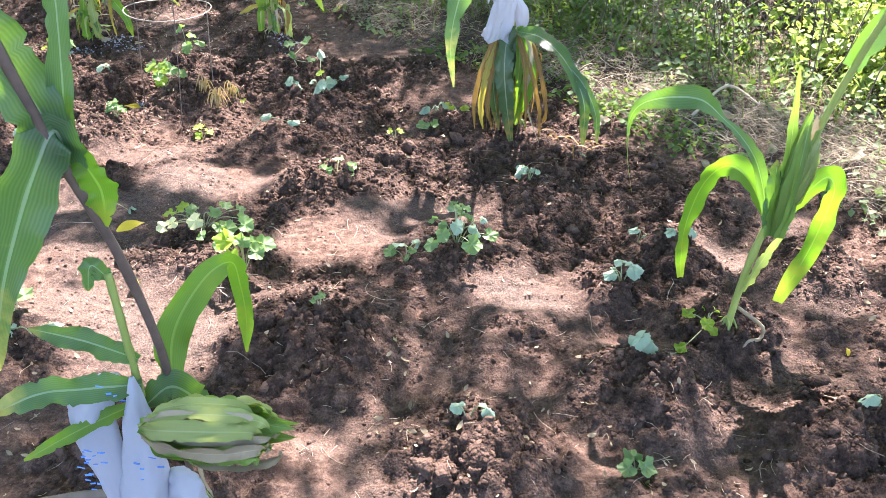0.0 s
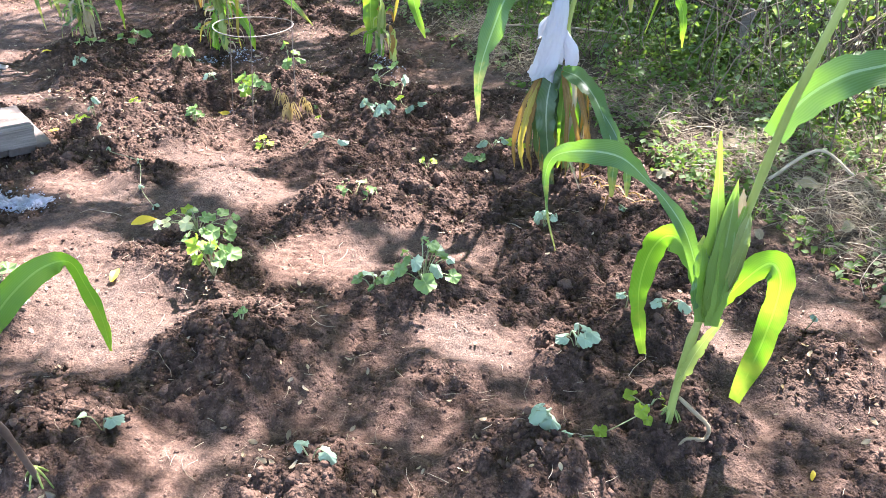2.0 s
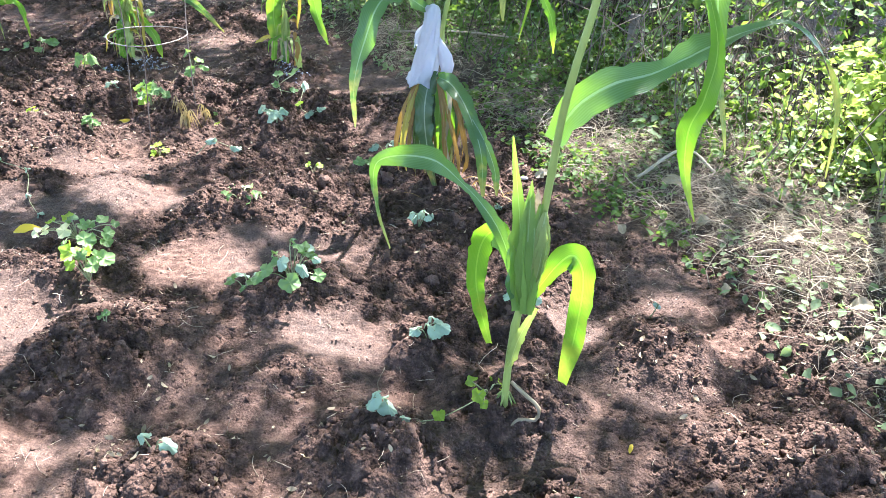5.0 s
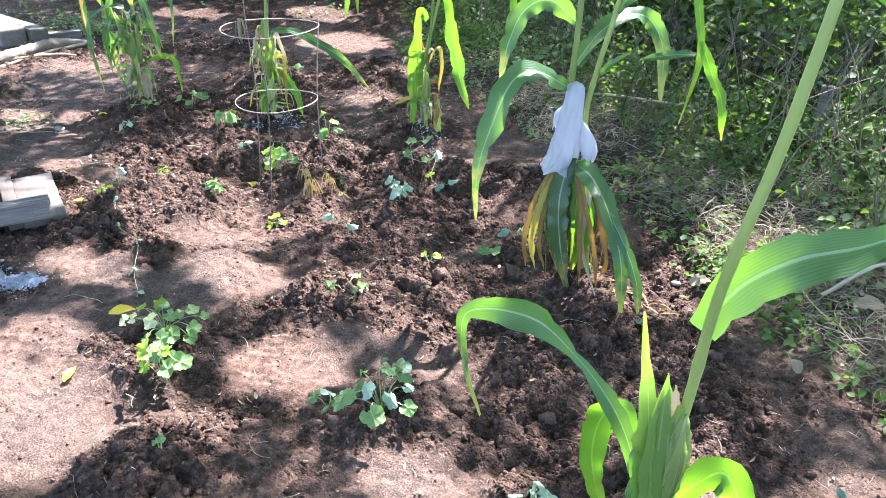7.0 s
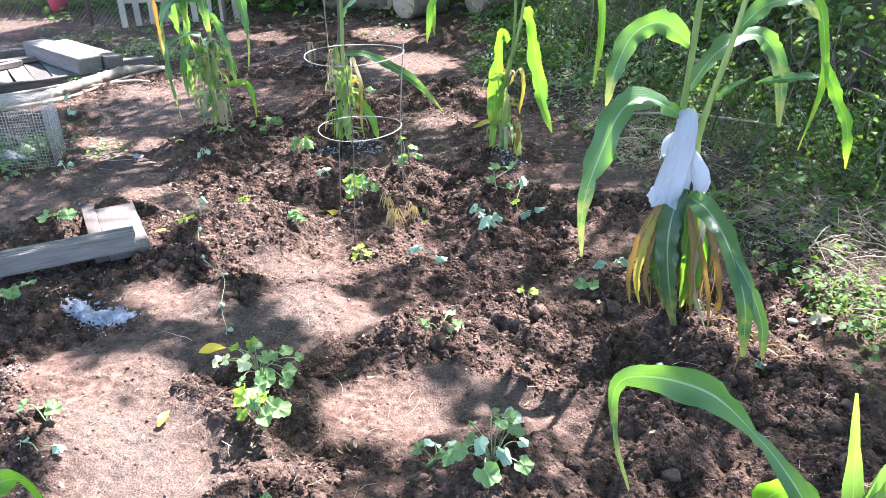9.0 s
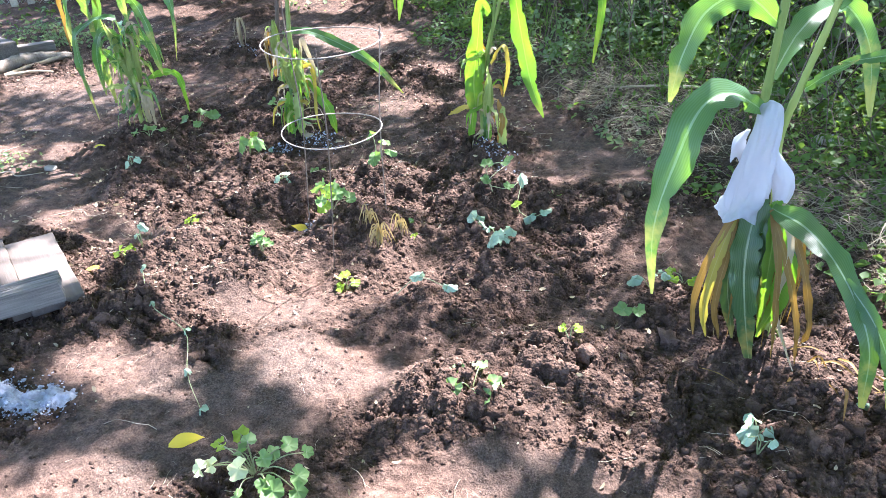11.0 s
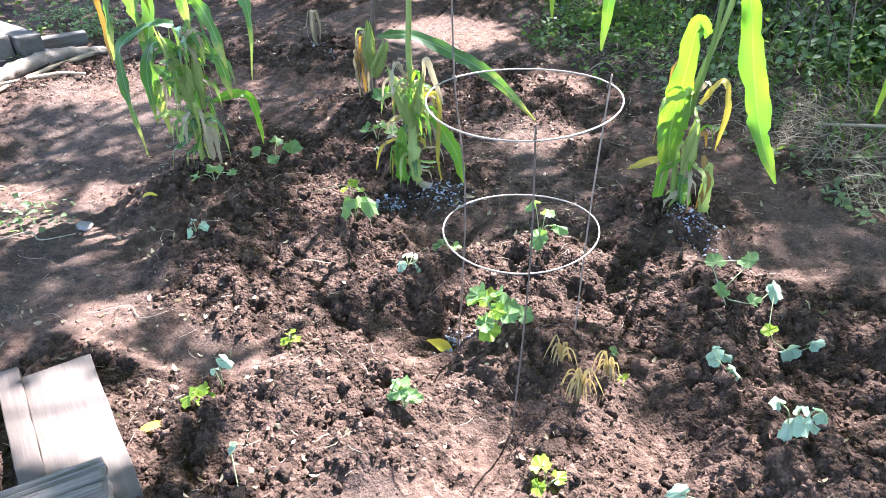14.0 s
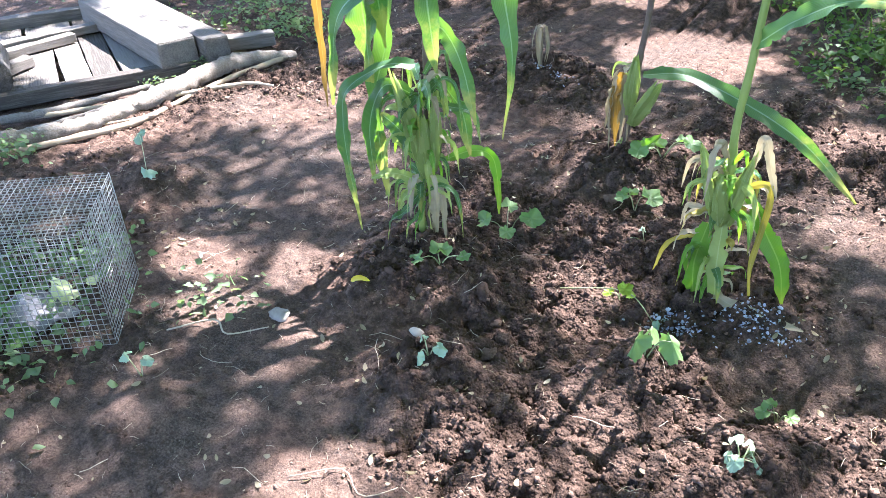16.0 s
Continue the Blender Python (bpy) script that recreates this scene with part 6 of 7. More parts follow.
def blade_shape():
    s = np.linspace(0, 1, 6)
    v = np.array([[q * 0.55, e * 0.022 * (1 - q * 0.92), 0.85 * q - 0.45 * q ** 3] for q in s for e in (-1, 1)])
    f = [(i * 2, i * 2 + 1, i * 2 + 3, i * 2 + 2) for i in range(5)]
    return v, f


def strand_shape():
    s = np.linspace(0, 1, 5)
    ring = np.array([[0, 1, 0], [0, -0.5, 0.9], [0, -0.5, -0.9]]) * 0.007
    c = np.stack([s - 0.5, 0.2 * np.sin(s * 4), 0.2 * np.sin(s * np.pi)], -1)
    v = (c[:, None, :] + ring[None]).reshape(-1, 3)
    f = [(i * 3 + j, i * 3 + (j + 1) % 3, i * 3 + 3 + (j + 1) % 3, i * 3 + 3 + j) for i in range(4) for j in range(3)]
    return v, f


def wild_points(n, lo, hi, y0=1.5, y1=10.5):
    y = rng.uniform(y0, y1, n)
    b = rng.uniform(lo, hi, n)
    x = np.interp(y, EDGE_Y, EDGE_X) + b
    return x, y, b


def thickets(x, y, k):
    return np.clip(fbm(x * 1.5, y * 1.5, k, 3) * 2.4 + 0.5, 0, 1)


def undergrowth():
    v, f = strand_shape()
    for n, lo, hi, mean, label in ((21000, -0.1, 1.5, -2.6, "tangled dry grass and hay heaped along the bed's edge"), (3000, 0.1, 1.2, -2.0, "long dry grass stalks in the hay")):
        x, y, b = wild_points(n, lo, hi, 1.8, 7.0)
        keep = rng.random(len(x)) < np.clip(thickets(x, y, 140) * 1.5, 0.2, 1) * np.clip(1.6 - (y - 4.0) * 0.5, 0.25, 1)
        x, y = x[keep], y[keep]
        z = land(x, y) + np.abs(rng.normal(0, 0.022, len(x))) + 0.008
        scatter_mesh("dry_grass", v, f, np.stack([x, y, z], -1), spin_frames(len(x), np.clip(rng.lognormal(mean, 0.45, len(x)), 0.03, 0.24), 0.35), HAY, label, "dry grass")
    v, f = blade_shape()
    x, y, b = wild_points(15000, 0.2, 3.0, 1.8, 10)
    keep = rng.random(len(x)) < thickets(x, y, 120) * np.clip((b - 0.5) * 0.9 + np.clip(y - 4.8, 0, 0.6), 0.04, 1)
    x, y = x[keep], y[keep]
    scatter_mesh("grass", v, f, np.stack([x, y, land(x, y) - 0.01], -1), spin_frames(len(x), rng.uniform(0.10, 0.30, len(x)), 0.35), WEED, "green grass tufts past the bed's edge", "grass")
    v, f = leaf_shape(0.15)
    for mat, n, seed, label in ((WEED, 21000, 150, "dark green broadleaf weeds"), (WEED_LIGHT, 13000, 170, "pale green creeping weeds")):
        x, y, b = wild_points(n, -0.15, 1.6, 1.8, 9.5)
        keep = rng.random(len(x)) < np.clip(thickets(x, y, seed) * 2.0 - 0.6, 0, 1) * np.clip(0.65 + (b - 0.5) * 0.9 + (y - 4.2) * 0.8, 0.4, 1)
        x, y, b = x[keep], y[keep], b[keep]
        z = land(x, y) + rng.uniform(0.01, 0.04, len(x)) + rng.random(len(x)) * (0.2 * np.clip(b - 0.5, 0, 1) + 0.12 * np.clip(y - 4.4, 0, 1) * np.clip(b, 0, 1))
        scatter_mesh("weeds", v, f, np.stack([x, y, z], -1), spin_frames(len(x), rng.uniform(0.018, 0.05, len(x)), 0.45), mat, label + " along the bed's edge", "weeds")
    # shrubs that grow taller away from the bed
    for mat, n, seed, label in ((WEED, 34000, 180, "dense dark green undergrowth of shrubs"), (WEED_LIGHT, 15000, 190, "lighter leaves among the shrubs")):
        x, y, b = wild_points(n, 1.45, 4.7, 2.8, 11.0)
        top = np.clip((b - 1.4) * 1.2, 0, 1.6) * (0.35 + 0.9 * thickets(x, y, seed))
        z = land(x, y) + rng.random(len(x)) ** 0.7 * top
        keep = rng.random(len(x)) < np.clip(fbm(x * 3, y * 3 + z * 3, 200, 3) * 3 + 0.7, 0.05, 1) * np.where((x > 1.7) & (y < 5.6), 0.3, 1)
        scatter_mesh("shrubs", v, f, np.stack([x, y, z], -1)[keep], spin_frames(int(keep.sum()), rng.uniform(0.022, 0.055, int(keep.sum())) * np.clip(0.4 + 0.16 * y[keep], 1, 1.9), 0.6), mat, label + " beyond the bed", "shrubs")
    v, f = strand_shape()
    x, y, b = wild_points(900, 0.8, 4.0, 2.5, 9)
    fr = spin_frames(len(x), rng.uniform(0.4, 1.0, len(x)), 0.3)
    fr = fr @ np.array([[0.25, 0, -1], [0, 1, 0], [1, 0, 0.25]])[None]
    scatter_mesh("twigs", v * np.array([1, 0.6, 0.6]), f, np.stack([x, y, land(x, y) + 0.25], -1), fr, BARK, "thin upright stems of the undergrowth", "shrubs")
    # weeds on the far and the left side of the bed
    for mat, n, seed in ((WEED_LIGHT, 5000, 210), (WEED, 9000, 220)):
        x, y = rng.uniform(-9, -1, n), rng.uniform(5.6, 12, n)
        back = np.clip(y - 8.6 + 0.25 * (x + 5), 0, 3)
        keep = (beyond_edge(x, y) < 0.4) & (rng.random(n) < np.clip(thickets(x, y, seed) * 1.6 - 0.75 + 0.5 * back, 0, 1)) & ((y > 7.7) | (x < -5.6))
        x, y, back = x[keep], y[keep], back[keep]
        z = land(x, y) + rng.random(len(x)) * (0.06 + 0.5 * back)
        v, f = leaf_shape(0.1)
        scatter_mesh("weeds", v, f, np.stack([x, y, z], -1), spin_frames(len(x), rng.uniform(0.025, 0.06, len(x)), 0.5), mat, "low leafy weeds at the far end of the bed", "weeds")
    for mat, n in ((WEED, 9000), (WEED_LIGHT, 900)):
        s = rng.random(n)
        x, y = -11.5 + 9.5 * s + rng.normal(0, 0.35, n), 7.0 + 3.4 * s + rng.normal(0, 0.35, n) + 0.5
        z = land(x, y) + rng.random(n) * 1.3
        scatter_mesh("hedge", v, f, np.stack([x, y, z], -1), spin_frames(n, rng.uniform(0.08, 0.16, n), 0.6), mat, "dark leafy hedge behind the garden fence", "hedge")
    # a yellow-green shrub at the edge, its sunlight partly put into the leaf colour
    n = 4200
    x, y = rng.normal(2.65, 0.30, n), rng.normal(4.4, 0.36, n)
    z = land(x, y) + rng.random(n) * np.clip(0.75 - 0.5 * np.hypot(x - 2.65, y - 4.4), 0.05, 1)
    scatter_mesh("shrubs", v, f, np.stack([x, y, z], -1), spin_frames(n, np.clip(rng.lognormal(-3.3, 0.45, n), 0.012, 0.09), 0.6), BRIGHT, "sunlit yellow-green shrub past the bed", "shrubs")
    for cx, cy, r, n in ((-5.25, 4.15, 0.12, 130), (-5.35, 5.05, 0.06, 30), (-5.9, 6.3, 0.35, 420), (-5.45, 6.15, 0.2, 260), (-5.3, 5.35, 0.05, 40), (-3.62, 3.95, 0.14, 60), (0.95, 3.9, 0.22, 300), (1.15, 3.55, 0.16, 120), (-4.15, 3.85, 0.14, 220), (-4.35, 3.6, 0.16, 260), (-4.05, 3.45, 0.3, 500), (-6.0, 4.1, 0.2, 120)):
        x, y = rng.normal(cx, r * 0.6, n), rng.normal(cy, r * 0.6, n)
        z = land(x, y) + rng.uniform(0.01, 0.09, n)
        scatter_mesh("weeds", v, f, np.stack([x, y, z], -1), spin_frames(n, rng.uniform(0.015, 0.04, n), 0.5), WEED if cx > 0 else WEED_LIGHT, "clump of low green weeds on the soil", "weeds")


undergrowth()


# ---- old timber and fence at the far side ----
def timber():
    u, v = Vector((0.46, 0.89, 0)).normalized(), Vector((-0.89, 0.46, 0)).normalized()
    au, av = math.degrees(math.atan2(u.y, u.x)), math.degrees(math.atan2(v.y, v.x))
    o = Vector((-5.87, 4.43, 0))
    z = ground_z(-6.2, 5.0) + 0.0
    pallet = thing("pallet", o.x, o.y, z, "weathered grey pallet of slats on two beams", "pallet")

    def beam(name, at, L, W, T, turn, mat, parent=None, label="", tilt=0):
        me = mesh_of(name, *box_data(L, W, T, (10, 1, 1), 0.006, min(W, T) * 0.1))
        ob = part(name, me, mat, parent, label, True)
        ob.matrix_basis = pose(at.x, at.y, at.z, 0, tilt, turn)
        return ob
    beam("beam", u * 0.25 + Vector((0, 0, 0.0)), 1.75, 0.08, 0.075, au, GREY_WOOD, pallet)
    beam("beam", u * 0.35 + v * 1.45, 1.6, 0.10, 0.12, au, GREY_WOOD, pallet)
    for k in range(11):
        beam("slat", u * (-0.5 + k * 0.152) + v * 0.74 + Vector((0, 0, 0.02 + rng.uniform(0, 0.012))), 1.34, 0.142, 0.025, av + rng.uniform(-1, 1), GREY_WOOD, pallet)
    for at, L, W, T, turn, label in ((Vector((-6.057, 5.44, z + 0.065)), 1.35, 0.225, 0.15, 165, "thick weathered grey slab of timber on a pallet"),
                                     (Vector((-5.906, 5.605, z + 0.04)), 1.3, 0.155, 0.16, 165, "squared weathered grey beam beside a slab"),
                                     (Vector((-5.44, 5.79, z + 0.02)), 0.32, 0.10, 0.08, 55, "short pale offcut of timber"),
                                     (o + u * 0.35 + v * 0.95 + Vector((0, 0, z + 0.06)), 0.75, 0.09, 0.05, au + 14, "loose grey stick of timber on the slats"),
                                     (o + u * 0.1 + v * 0.7 + Vector((0, 0, z + 0.06)), 0.8, 0.07, 0.05, au + 22, "loose grey stick of timber on the slats"),
                                     (o + u * 0.05 + v * 0.35 + Vector((0, 0, z + 0.06)), 0.4, 0.08, 0.06, au + 40, "loose grey stick of timber on the slats")):
        tagged(beam("timber", at, L, W, T, turn, GREY_WOOD), label, "timber", "old timber by the bed")
    c = o + u * 0.02 + v * 0.22 + Vector((0, 0, z + 0.15))
    ob = part("log", tube("log", [(-0.2, 0, 0), (0, 0.01, 0), (0.22, 0, 0.01)], [0.095, 0.1, 0.092], 14, 12, 0.02), GREY_WOOD)
    ob.matrix_basis = pose(c.x, c.y, c.z, 0, 0, av)
    tagged(ob, "short weathered log on the pallet", "log")
    zl = lambda x, y, h: (x, y, ground_z(x, y) + h)
    ob = part("fallen_branch", tube("fallen_branch", [zl(-5.55, 3.80, 0.03), zl(-5.38, 4.16, 0.03), zl(-5.24, 4.56, 0.03), zl(-5.18, 5.03, 0.035), zl(-5.16, 5.45, 0.035), zl(-5.09, 5.83, 0.04)], [0.040, 0.046, 0.044, 0.050, 0.046, 0.026], 14, 100, 0.12), DRIFT_WOOD)
    tagged(ob, "long weathered branch lying beside the pallet", "branch")
    ob = part("fallen_branch", tube("fallen_branch", [zl(-5.36, 4.04, 0.015), zl(-5.18, 4.40, 0.015), zl(-5.09, 4.72, 0.015), zl(-5.10, 5.0, 0.03), zl(-5.08, 5.36, 0.03), zl(-5.06, 5.7, 0.03)], [0.014, 0.018, 0.014, 0.016], 8, 30, 0.10), CUT_WOOD)
    tagged(ob, "thin pale stripped branch beside a thicker one", "branch")
    for pts, r in (([(-5.50, 3.72), (-5.32, 4.05), (-5.18, 4.45), (-5.02, 4.86)], 0.016), ([(-5.66, 3.95), (-5.38, 4.35), (-5.22, 4.8), (-5.0, 5.3)], 0.022), ([(-5.3, 4.2), (-5.1, 4.36), (-4.85, 4.72)], 0.009), ([(-5.55, 4.1), (-5.22, 4.6), (-5.06, 5.08)], 0.012), ([(-4.95, 4.9), (-4.75, 5.2), (-4.62, 5.3)], 0.010)):
        ob = part("fallen_branch", tube("fallen_branch", [zl(a - 0.2, b + 0.1, r + 0.012) for a, b in pts], [r, r * 1.15, r * 0.8, r * 0.7], 8, 40, 0.12), GREY_WOOD if r > 0.014 else CUT_WOOD)
        tagged(ob, "thin grey branch in the pile beside the pallet", "branch", "branches beside the pallet")
    # fence and log pile at the far end
    fence = thing("picket_fence", -7.3, 7.2, ground_z(-7.3, 7.2), "grey wooden picket fence at the garden's end", "fence")
    for k in range(9):
        part("picket", mesh_of("picket", *box_data(0.07, 0.02, 1.0, (1, 1, 1), 0.003, 0.003)), FENCE_WOOD, fence, flat=True).matrix_basis = pose(0.125 * k, 0.11 * k, 0, rng.uniform(-2, 2), rng.uniform(-3, 3), 41)
    for h in (0.28, 0.75):
        part("rail", mesh_of("rail", *box_data(1.4, 0.03, 0.07, (1, 1, 1), 0.003, 0.004)), FENCE_WOOD, fence, flat=True).matrix_basis = pose(0.5, 0.47, h, 0, 0, 41)
    chain = thing("chain_link_fence", -9.3, 6.4, ground_z(-9.3, 6.4), "rusty chain-link fence with hedge behind", "fence")
    sets = []
    for k in range(60):
        for sgn in (1, -1):
            x0 = 0.055 * k
            sets.append(tube_data([(x0, x0 * 0.4, 0.0), (x0 + sgn * 0.8, (x0 + sgn * 0.8) * 0.4, 0.9)], [0.002], 3))
    part("mesh", mesh_of("mesh", *join_data(sets)), WIRE, chain)
    for k in (0, 1.6, 3.2):
        part("post", tube("post", [(k, k * 0.4, 0), (k, k * 0.4, 1.3)], [0.025], 8), RUST, chain)
    for x, y, r, L, turn in ((-4.30, 9.2, 0.21, 0.6, 75), (-3.55, 9.65, 0.19, 0.6, 70), (-5.3, 9.3, 0.2, 0.9, 12), (-6.15, 9.4, 0.17, 0.9, 5), (-5.75, 9.7, 0.18, 0.8, 10), (-4.85, 9.6, 0.2, 0.7, 80)):
        log = thing("log", x, y, ground_z(x, y) + r * 0.9, "barked sawn log lying at the garden's end", "log", "logs at the garden's end")
        log.rotation_euler = (0, 0, radians(turn))
        part("bark", tube("bark", [(-L / 2, 0, 0), (0, 0, 0.01), (L / 2, 0, 0)], [r, r * 1.03, r * 0.97], 16, 12, 0.03), BARK, log)
        for e in (-1, 1):
            part("cut_end", tube("cut_end", [(e * (L / 2 - 0.01), 0, 0), (e * (L / 2 + 0.006), 0, 0)], [r * 0.93, r * 0.9], 16), CUT_WOOD, log)
    b = thing("bucket", -9.3, 7.75, ground_z(-9.3, 7.75), "red plastic bucket by the fence", "bucket")
    part("body", tube("body", [(0, 0, 0), (0, 0, 0.15), (0, 0, 0.3)], [0.11, 0.13, 0.145], 16, 6), RED, b)
    part("rim", tube("rim", [(0, 0, 0.285), (0, 0, 0.31)], [0.152, 0.152], 16), RED, b)
    st = thing("stake", 1.12, 5.4, ground_z(1.12, 5.4) - 0.1, "short grey wooden stake in the weeds", "stake")
    part("post", mesh_of("post", *box_data(0.07, 0.06, 0.45, (1, 1, 1), 0.006, 0.006)), GREY_WOOD, st)


timber()


# ---- small things on the soil ----
def small_things():
    # ash
    v, f = ico(1, 0.6, 21)
    for x, y, rx, ry, n in ((-1.84, 2.50, 0.13, 0.055, 700), (-1.76, 2.05, 0.06, 0.05, 80), (-2.30, 4.68, 0.08, 0.04, 150), (-2.08, 4.78, 0.12, 0.05, 200), (-1.07, 4.86, 0.07, 0.05, 110), (-1.68, 4.0, 0.05, 0.06, 80), (-3.5, 6.2, 0.2, 0.05, 120), (-0.95, 4.75, 0.1, 0.1, 60)):
        px, py = rng.normal(x, rx * 0.6, n), rng.normal(y, ry * 0.7, n)
        s = np.clip(rng.lognormal(-5.9, 0.5, n), 0.0015, 0.007)
        scatter_mesh("ash", v, f, np.stack([px, py, land(px, py) + s * 0.6 + 0.006], -1), spin_frames(n, s, 0.6, (1.3, 1, 0.6)), ASH, "heap of pale bluish-white wood ash on the soil", "ash", True)
    n = 46
    gx, gy = np.meshgrid(np.linspace(-0.17, 0.17, n), np.linspace(-0.09, 0.09, n))
    gx, gy = gx.ravel(), gy.ravel()
    q = np.hypot(gx / 0.145, (gy - 0.2 * gx) / 0.058) + 1.1 * fbm(gx * 22, gy * 22, 610)
    h = 0.024 * np.clip(1 - q, -0.6, 1) + (0.02 * fbm(gx * 60, gy * 60, 620) + 0.008 * lumps(gx * 110, gy * 110, 630)) * np.clip(1.4 - q, 0, 1)
    heap = mesh_of("ash_mound", np.stack([gx, gy, land(gx - 1.84, gy + 2.50) + h], -1), [(i * n + j, i * n + j + 1, (i + 1) * n + j + 1, (i + 1) * n + j) for i in range(n - 1) for j in range(n - 1)])
    ob = part("ash_mound", heap, ASH)
    ob.location = (-1.84, 2.50, 0)
    tagged(ob, "low crumbly heap of bluish-white wood ash on the soil", "ash")
    # fallen yellow leaves
    for x, y, L, a in ((-1.18, 2.50, 0.105, 0.6), (-1.034, 2.13, 0.075, 1.9), (-2.263, 3.218, 0.085, 0.9), (-1.72, 3.95, 0.10, 3.0), (-3.22, 4.25, 0.07, 0.3), (1.30, 1.95, 0.03, 1.4)):
        z = ground_z(x, y) + 0.012
        d = np.array([math.cos(a), math.sin(a), 0])
        me = mesh_of("fallen_leaf", *ribbon_data([-d * L / 2, (0, 0, 0.012), d * L / 2 + (0, 0, 0.01)], 0.05 * L / 0.12, (0, -0.3, 1), n=16, fold=0.3, base=0.3, wave=0.02, ragged=0.03))
        ob = part("fallen_leaf", me, YELLOW)
        ob.location = (x, y, z)
        tagged(ob, "fallen bright yellow leaf curled on the soil", "leaf", "fallen yellow leaves")
    # dry grass tufts
    for x, y, n, h in ((-1.20, 3.80, 24, 0.11), (-1.28, 3.86, 14, 0.09), (-1.15, 3.90, 12, 0.10)):
        t = thing("grass_tuft", x, y, ground_z(x, y), "dry yellow tuft of grass drooping on a soil heap", "grass", "dry tufts")
        sets = []
        for k in range(n):
            a, L = rng.uniform(0, 6.28), h * rng.uniform(0.6, 1.3)
            d = np.array([math.cos(a), math.sin(a), 0]) * rng.uniform(0.4, 1.0)
            sets.append(ribbon_data([(0, 0, 0), d * L * 0.15 + (0, 0, L * rng.uniform(0.4, 0.9)), d * L * 0.4 + (0, 0, L * rng.uniform(0.4, 0.8)), d * L * 0.6 + (0, 0, L * 0.05)], 0.006, (0, -1, 0.4), n=9, across=2))
        part("blade_clump", mesh_of("blade_clump", *join_data(sets)), TUFT, t)
    # husk litter under the bagged plant and dead stubs
    for k in range(13):
        x, y = 0.52 + rng.normal(0, 0.16), 3.46 + rng.normal(0, 0.07)
        a, L = rng.normal(-0.5, 0.7), rng.uniform(0.05, 0.22)
        d = np.array([math.cos(a), math.sin(a), 0])
        z = ground_z(x, y)
        me = mesh_of("dead_leaf", *ribbon_data([-d * L / 2 + (0, 0, 0.008), (0, 0, rng.uniform(0.015, 0.05)), d * L / 2 + (0, 0, 0.01)], rng.uniform(0.004, 0.011), (0, -0.4, 1), n=12, across=4, base=0.5, twist=rng.uniform(-1, 1)))
        ob = part("dead_leaf", me, CORN_DRY)
        ob.location = (x, y, z)
        tagged(ob, "dry corn leaf shred under the bagged plant", "leaf", "corn leaf litter")
    for x, y, L, a in ((0.80, 3.72, 0.09, 0.5), (1.42, 3.75, 0.11, 0.2), (1.1, 4.15, 0.12, 2.6), (1.55, 3.4, 0.08, 1.0), (1.9, 3.3, 0.10, 0.4), (1.2, 3.3, 0.07, 2.0), (0.55, 5.0, 0.14, 0.6), (1.62, 2.9, 0.06, 1.2), (2.05, 2.75, 0.08, 0.1)):
        d = np.array([math.cos(a), math.sin(a), 0])
        ob = part("dead_leaf", mesh_of("dead_leaf", *ribbon_data([-d * L / 2, (0, 0, 0.02), d * L / 2 + (0, 0, 0.01)], L * 0.55, (0, -0.5, 1), n=14, fold=0.25, base=0.4, wave=0.05)), HUSK_DRY)
        ob.location = (x, y, ground_z(x, y) + 0.025)
        tagged(ob, "broad dry pale-brown leaf on the hay", "leaf", "dead leaves on the hay")
    t = thing("corn_stub", -3.65, 6.22, ground_z(-3.65, 6.22), "dead pale corn stub with drooping husks", "corn")
    part("stub", tube("stub", [(0, 0, -0.02), (0, 0, 0.22)], [0.012, 0.01], 8), HUSK_DRY, t)
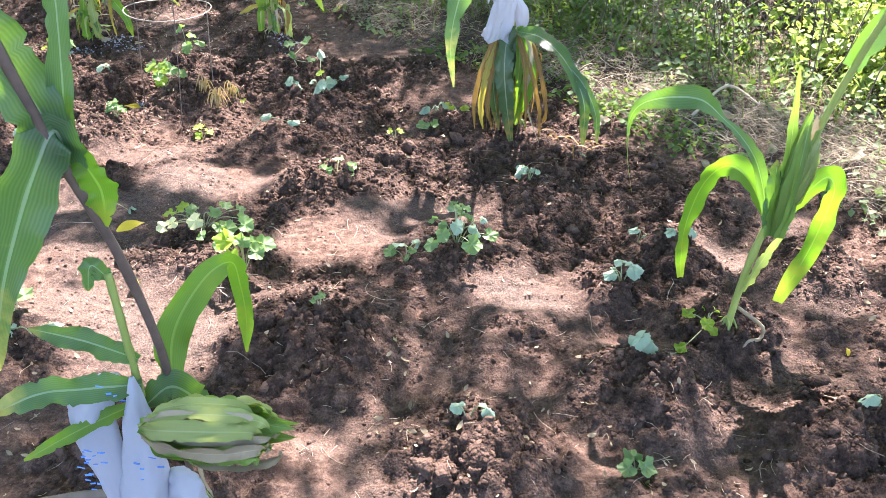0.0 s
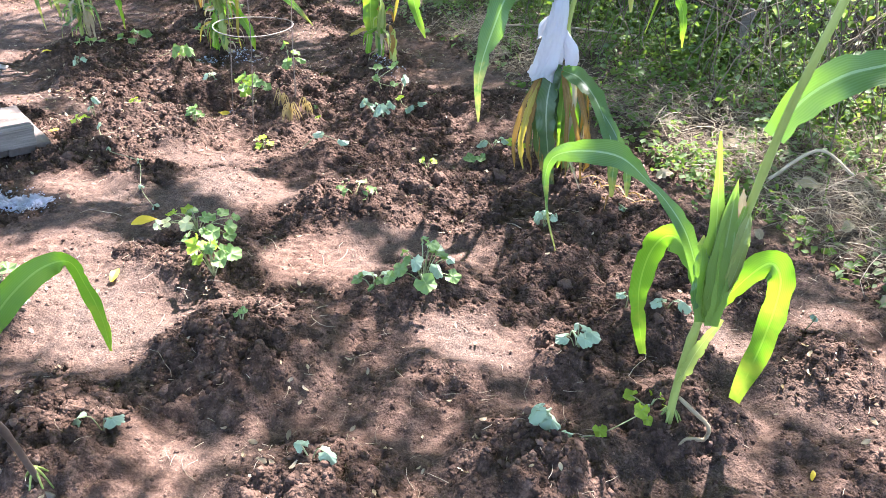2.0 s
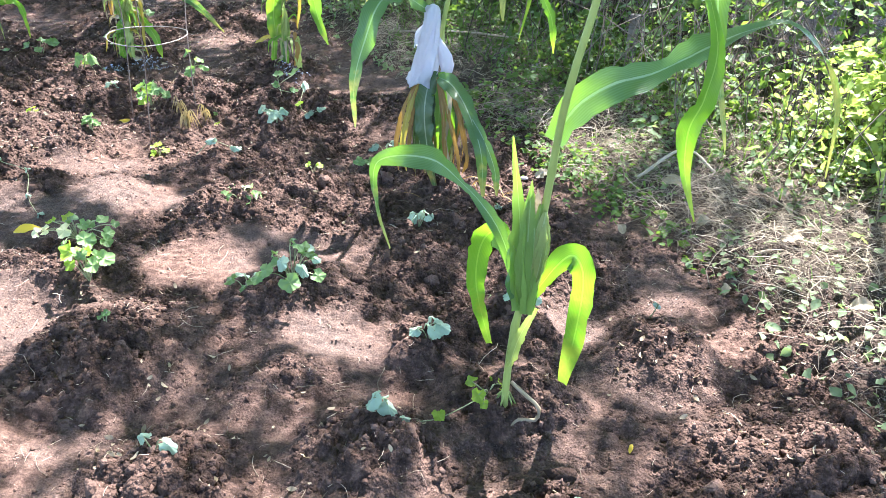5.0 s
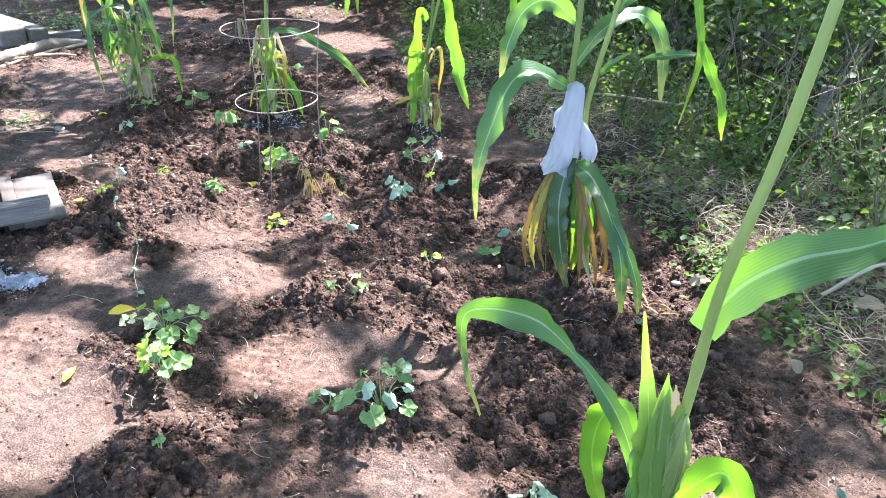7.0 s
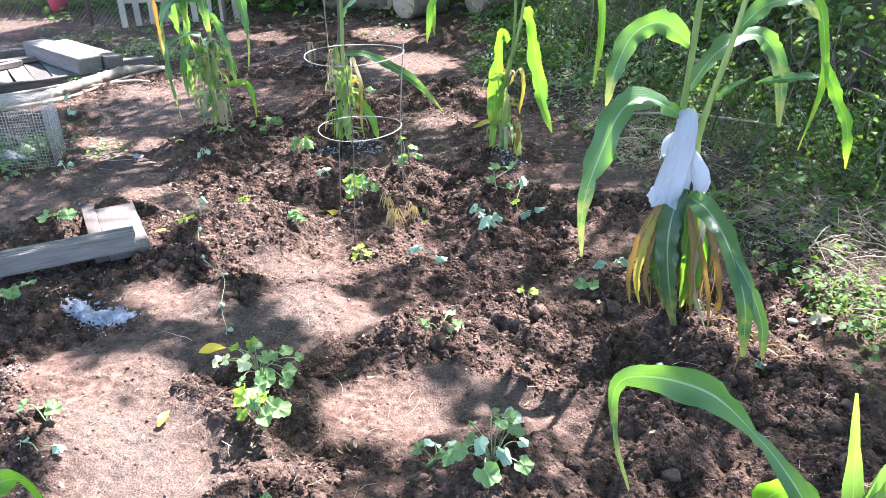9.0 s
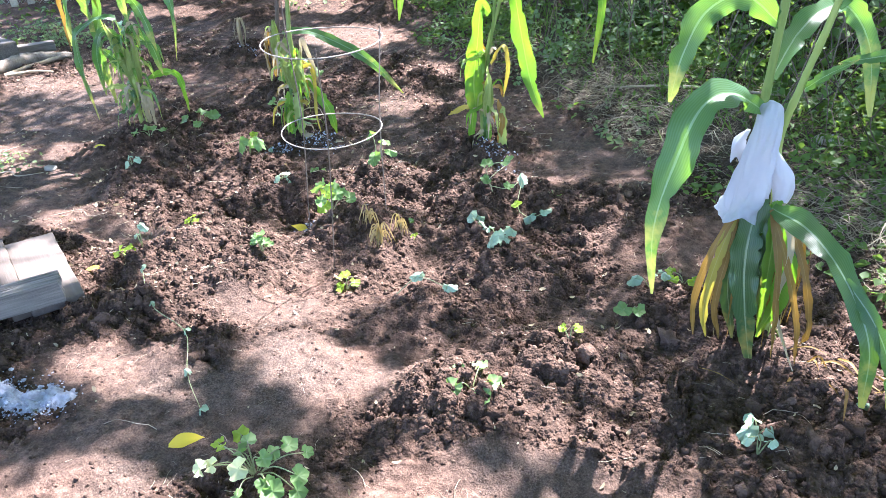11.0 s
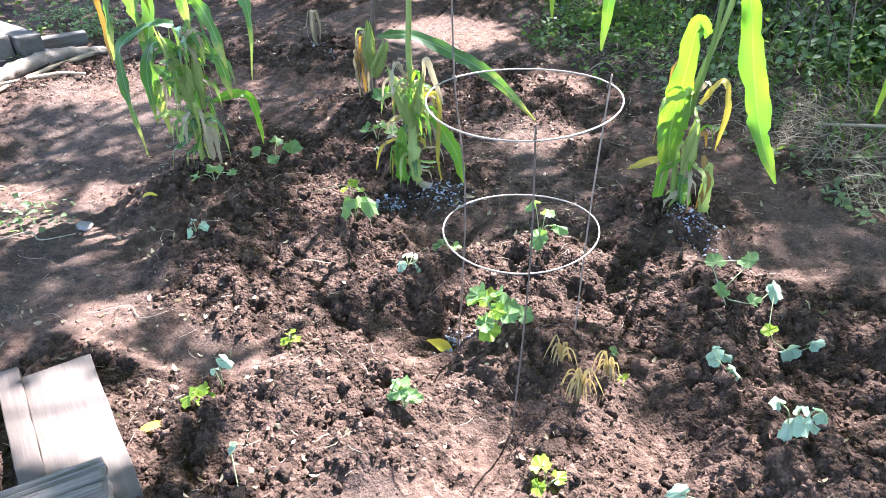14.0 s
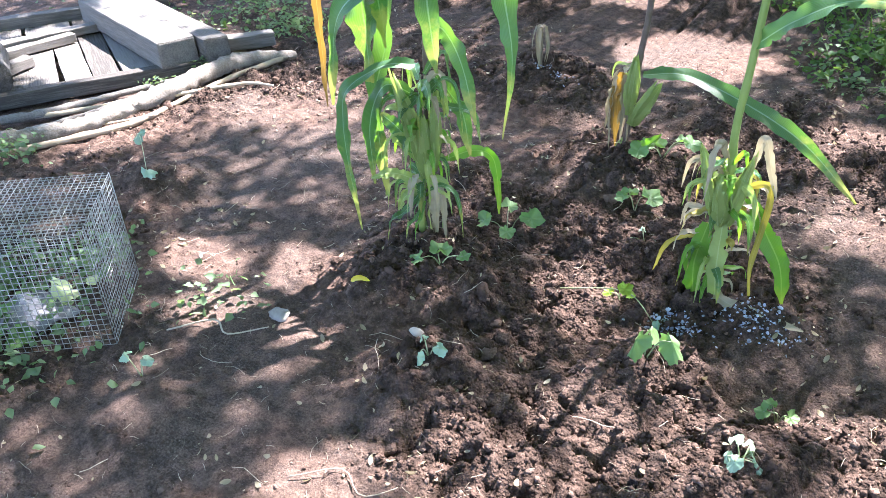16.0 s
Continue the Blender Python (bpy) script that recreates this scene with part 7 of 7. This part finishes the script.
    for k in range(5):
        a = k * 1.26
        d = np.array([math.cos(a), math.sin(a), 0])
        part("leaf", mesh_of("leaf", *ribbon_data([(0, 0, 0.2), d * 0.025 + (0, 0, 0.22), d * 0.045 + (0, 0, 0.1), d * 0.03 + (0, 0, 0.02)], 0.02, tuple(d + np.array([0, 0, 0.3])), n=10, across=4)), HUSK_DRY, t)
    # stones
    for x, y, s in ((1.51, 1.57, 0.012), (1.36, 1.63, 0.010), (0.7, 3.75, 0.016), (-3.38, 4.02, 0.03), (1.0, 5.2, 0.04), (0.55, 5.3, 0.05), (-2.95, 4.2, 0.02)):
        vv, ff = ico(2, 0.5, x * 3)
        ob = part("stone", mesh_of("stone", vv * s * np.array([1.3, 1, 0.6]), ff), STONE)
        ob.location = (x, y, ground_z(x, y) + s * 0.3)
        tagged(ob, "small pale stone on the soil", "stone", "stones on the soil")
    # sticks and stems lying about
    for pts, r, mat, label in (([(-1.0, 1.2, .015), (-0.75, 1.22, .015), (-0.5, 1.22, .01)], 0.010, BARK, "brown stick lying on the soil"),
                               ([(0.93, 1.99, .10), (0.97, 1.98, .07), (1.02, 1.97, .035), (1.015, 1.96, .02), (0.97, 1.93, .0), (0.95, 1.92, -.01)], 0.006, HUSK_DRY, "bent pale corn root by the stem"),
                               ([(1.05, 1.72, .0), (1.13, 1.66, .015), (1.2, 1.6, .0)], 0.0025, STRAW, "pale straw on the soil"),
                               ([(-3.6, 3.75, .01), (-3.5, 3.86, .03), (-3.42, 3.84, .02), (-3.35, 3.95, .02)], 0.0028, STRAW, "forked pale twig on the soil"),
                               ([(-2.86, 3.55, .01), (-2.76, 3.64, .01), (-2.66, 3.61, .01), (-2.55, 3.78, .01)], 0.0015, STRAW, "thin pale twig on the soil"),
                               ([(1.25, 3.75, .06), (1.45, 3.9, .14), (1.6, 3.8, .08)], 0.007, HAY, "bent dry stalk in the hay"),
                               ([(-0.7, 5.9, .04), (-0.2, 5.85, .08), (0.3, 5.75, .08), (0.7, 5.8, .05)], 0.007, HAY, "bundle of dry stalks by the weeds")):
        pp = [(x, y, ground_z(x, y) + h) for x, y, h in pts]
        ob = part("twig", tube("twig", pp, [r, r * 1.1, r * 0.7], 7, 16, 0.06), mat)
        tagged(ob, label, "twig", "twigs on the soil")


small_things()
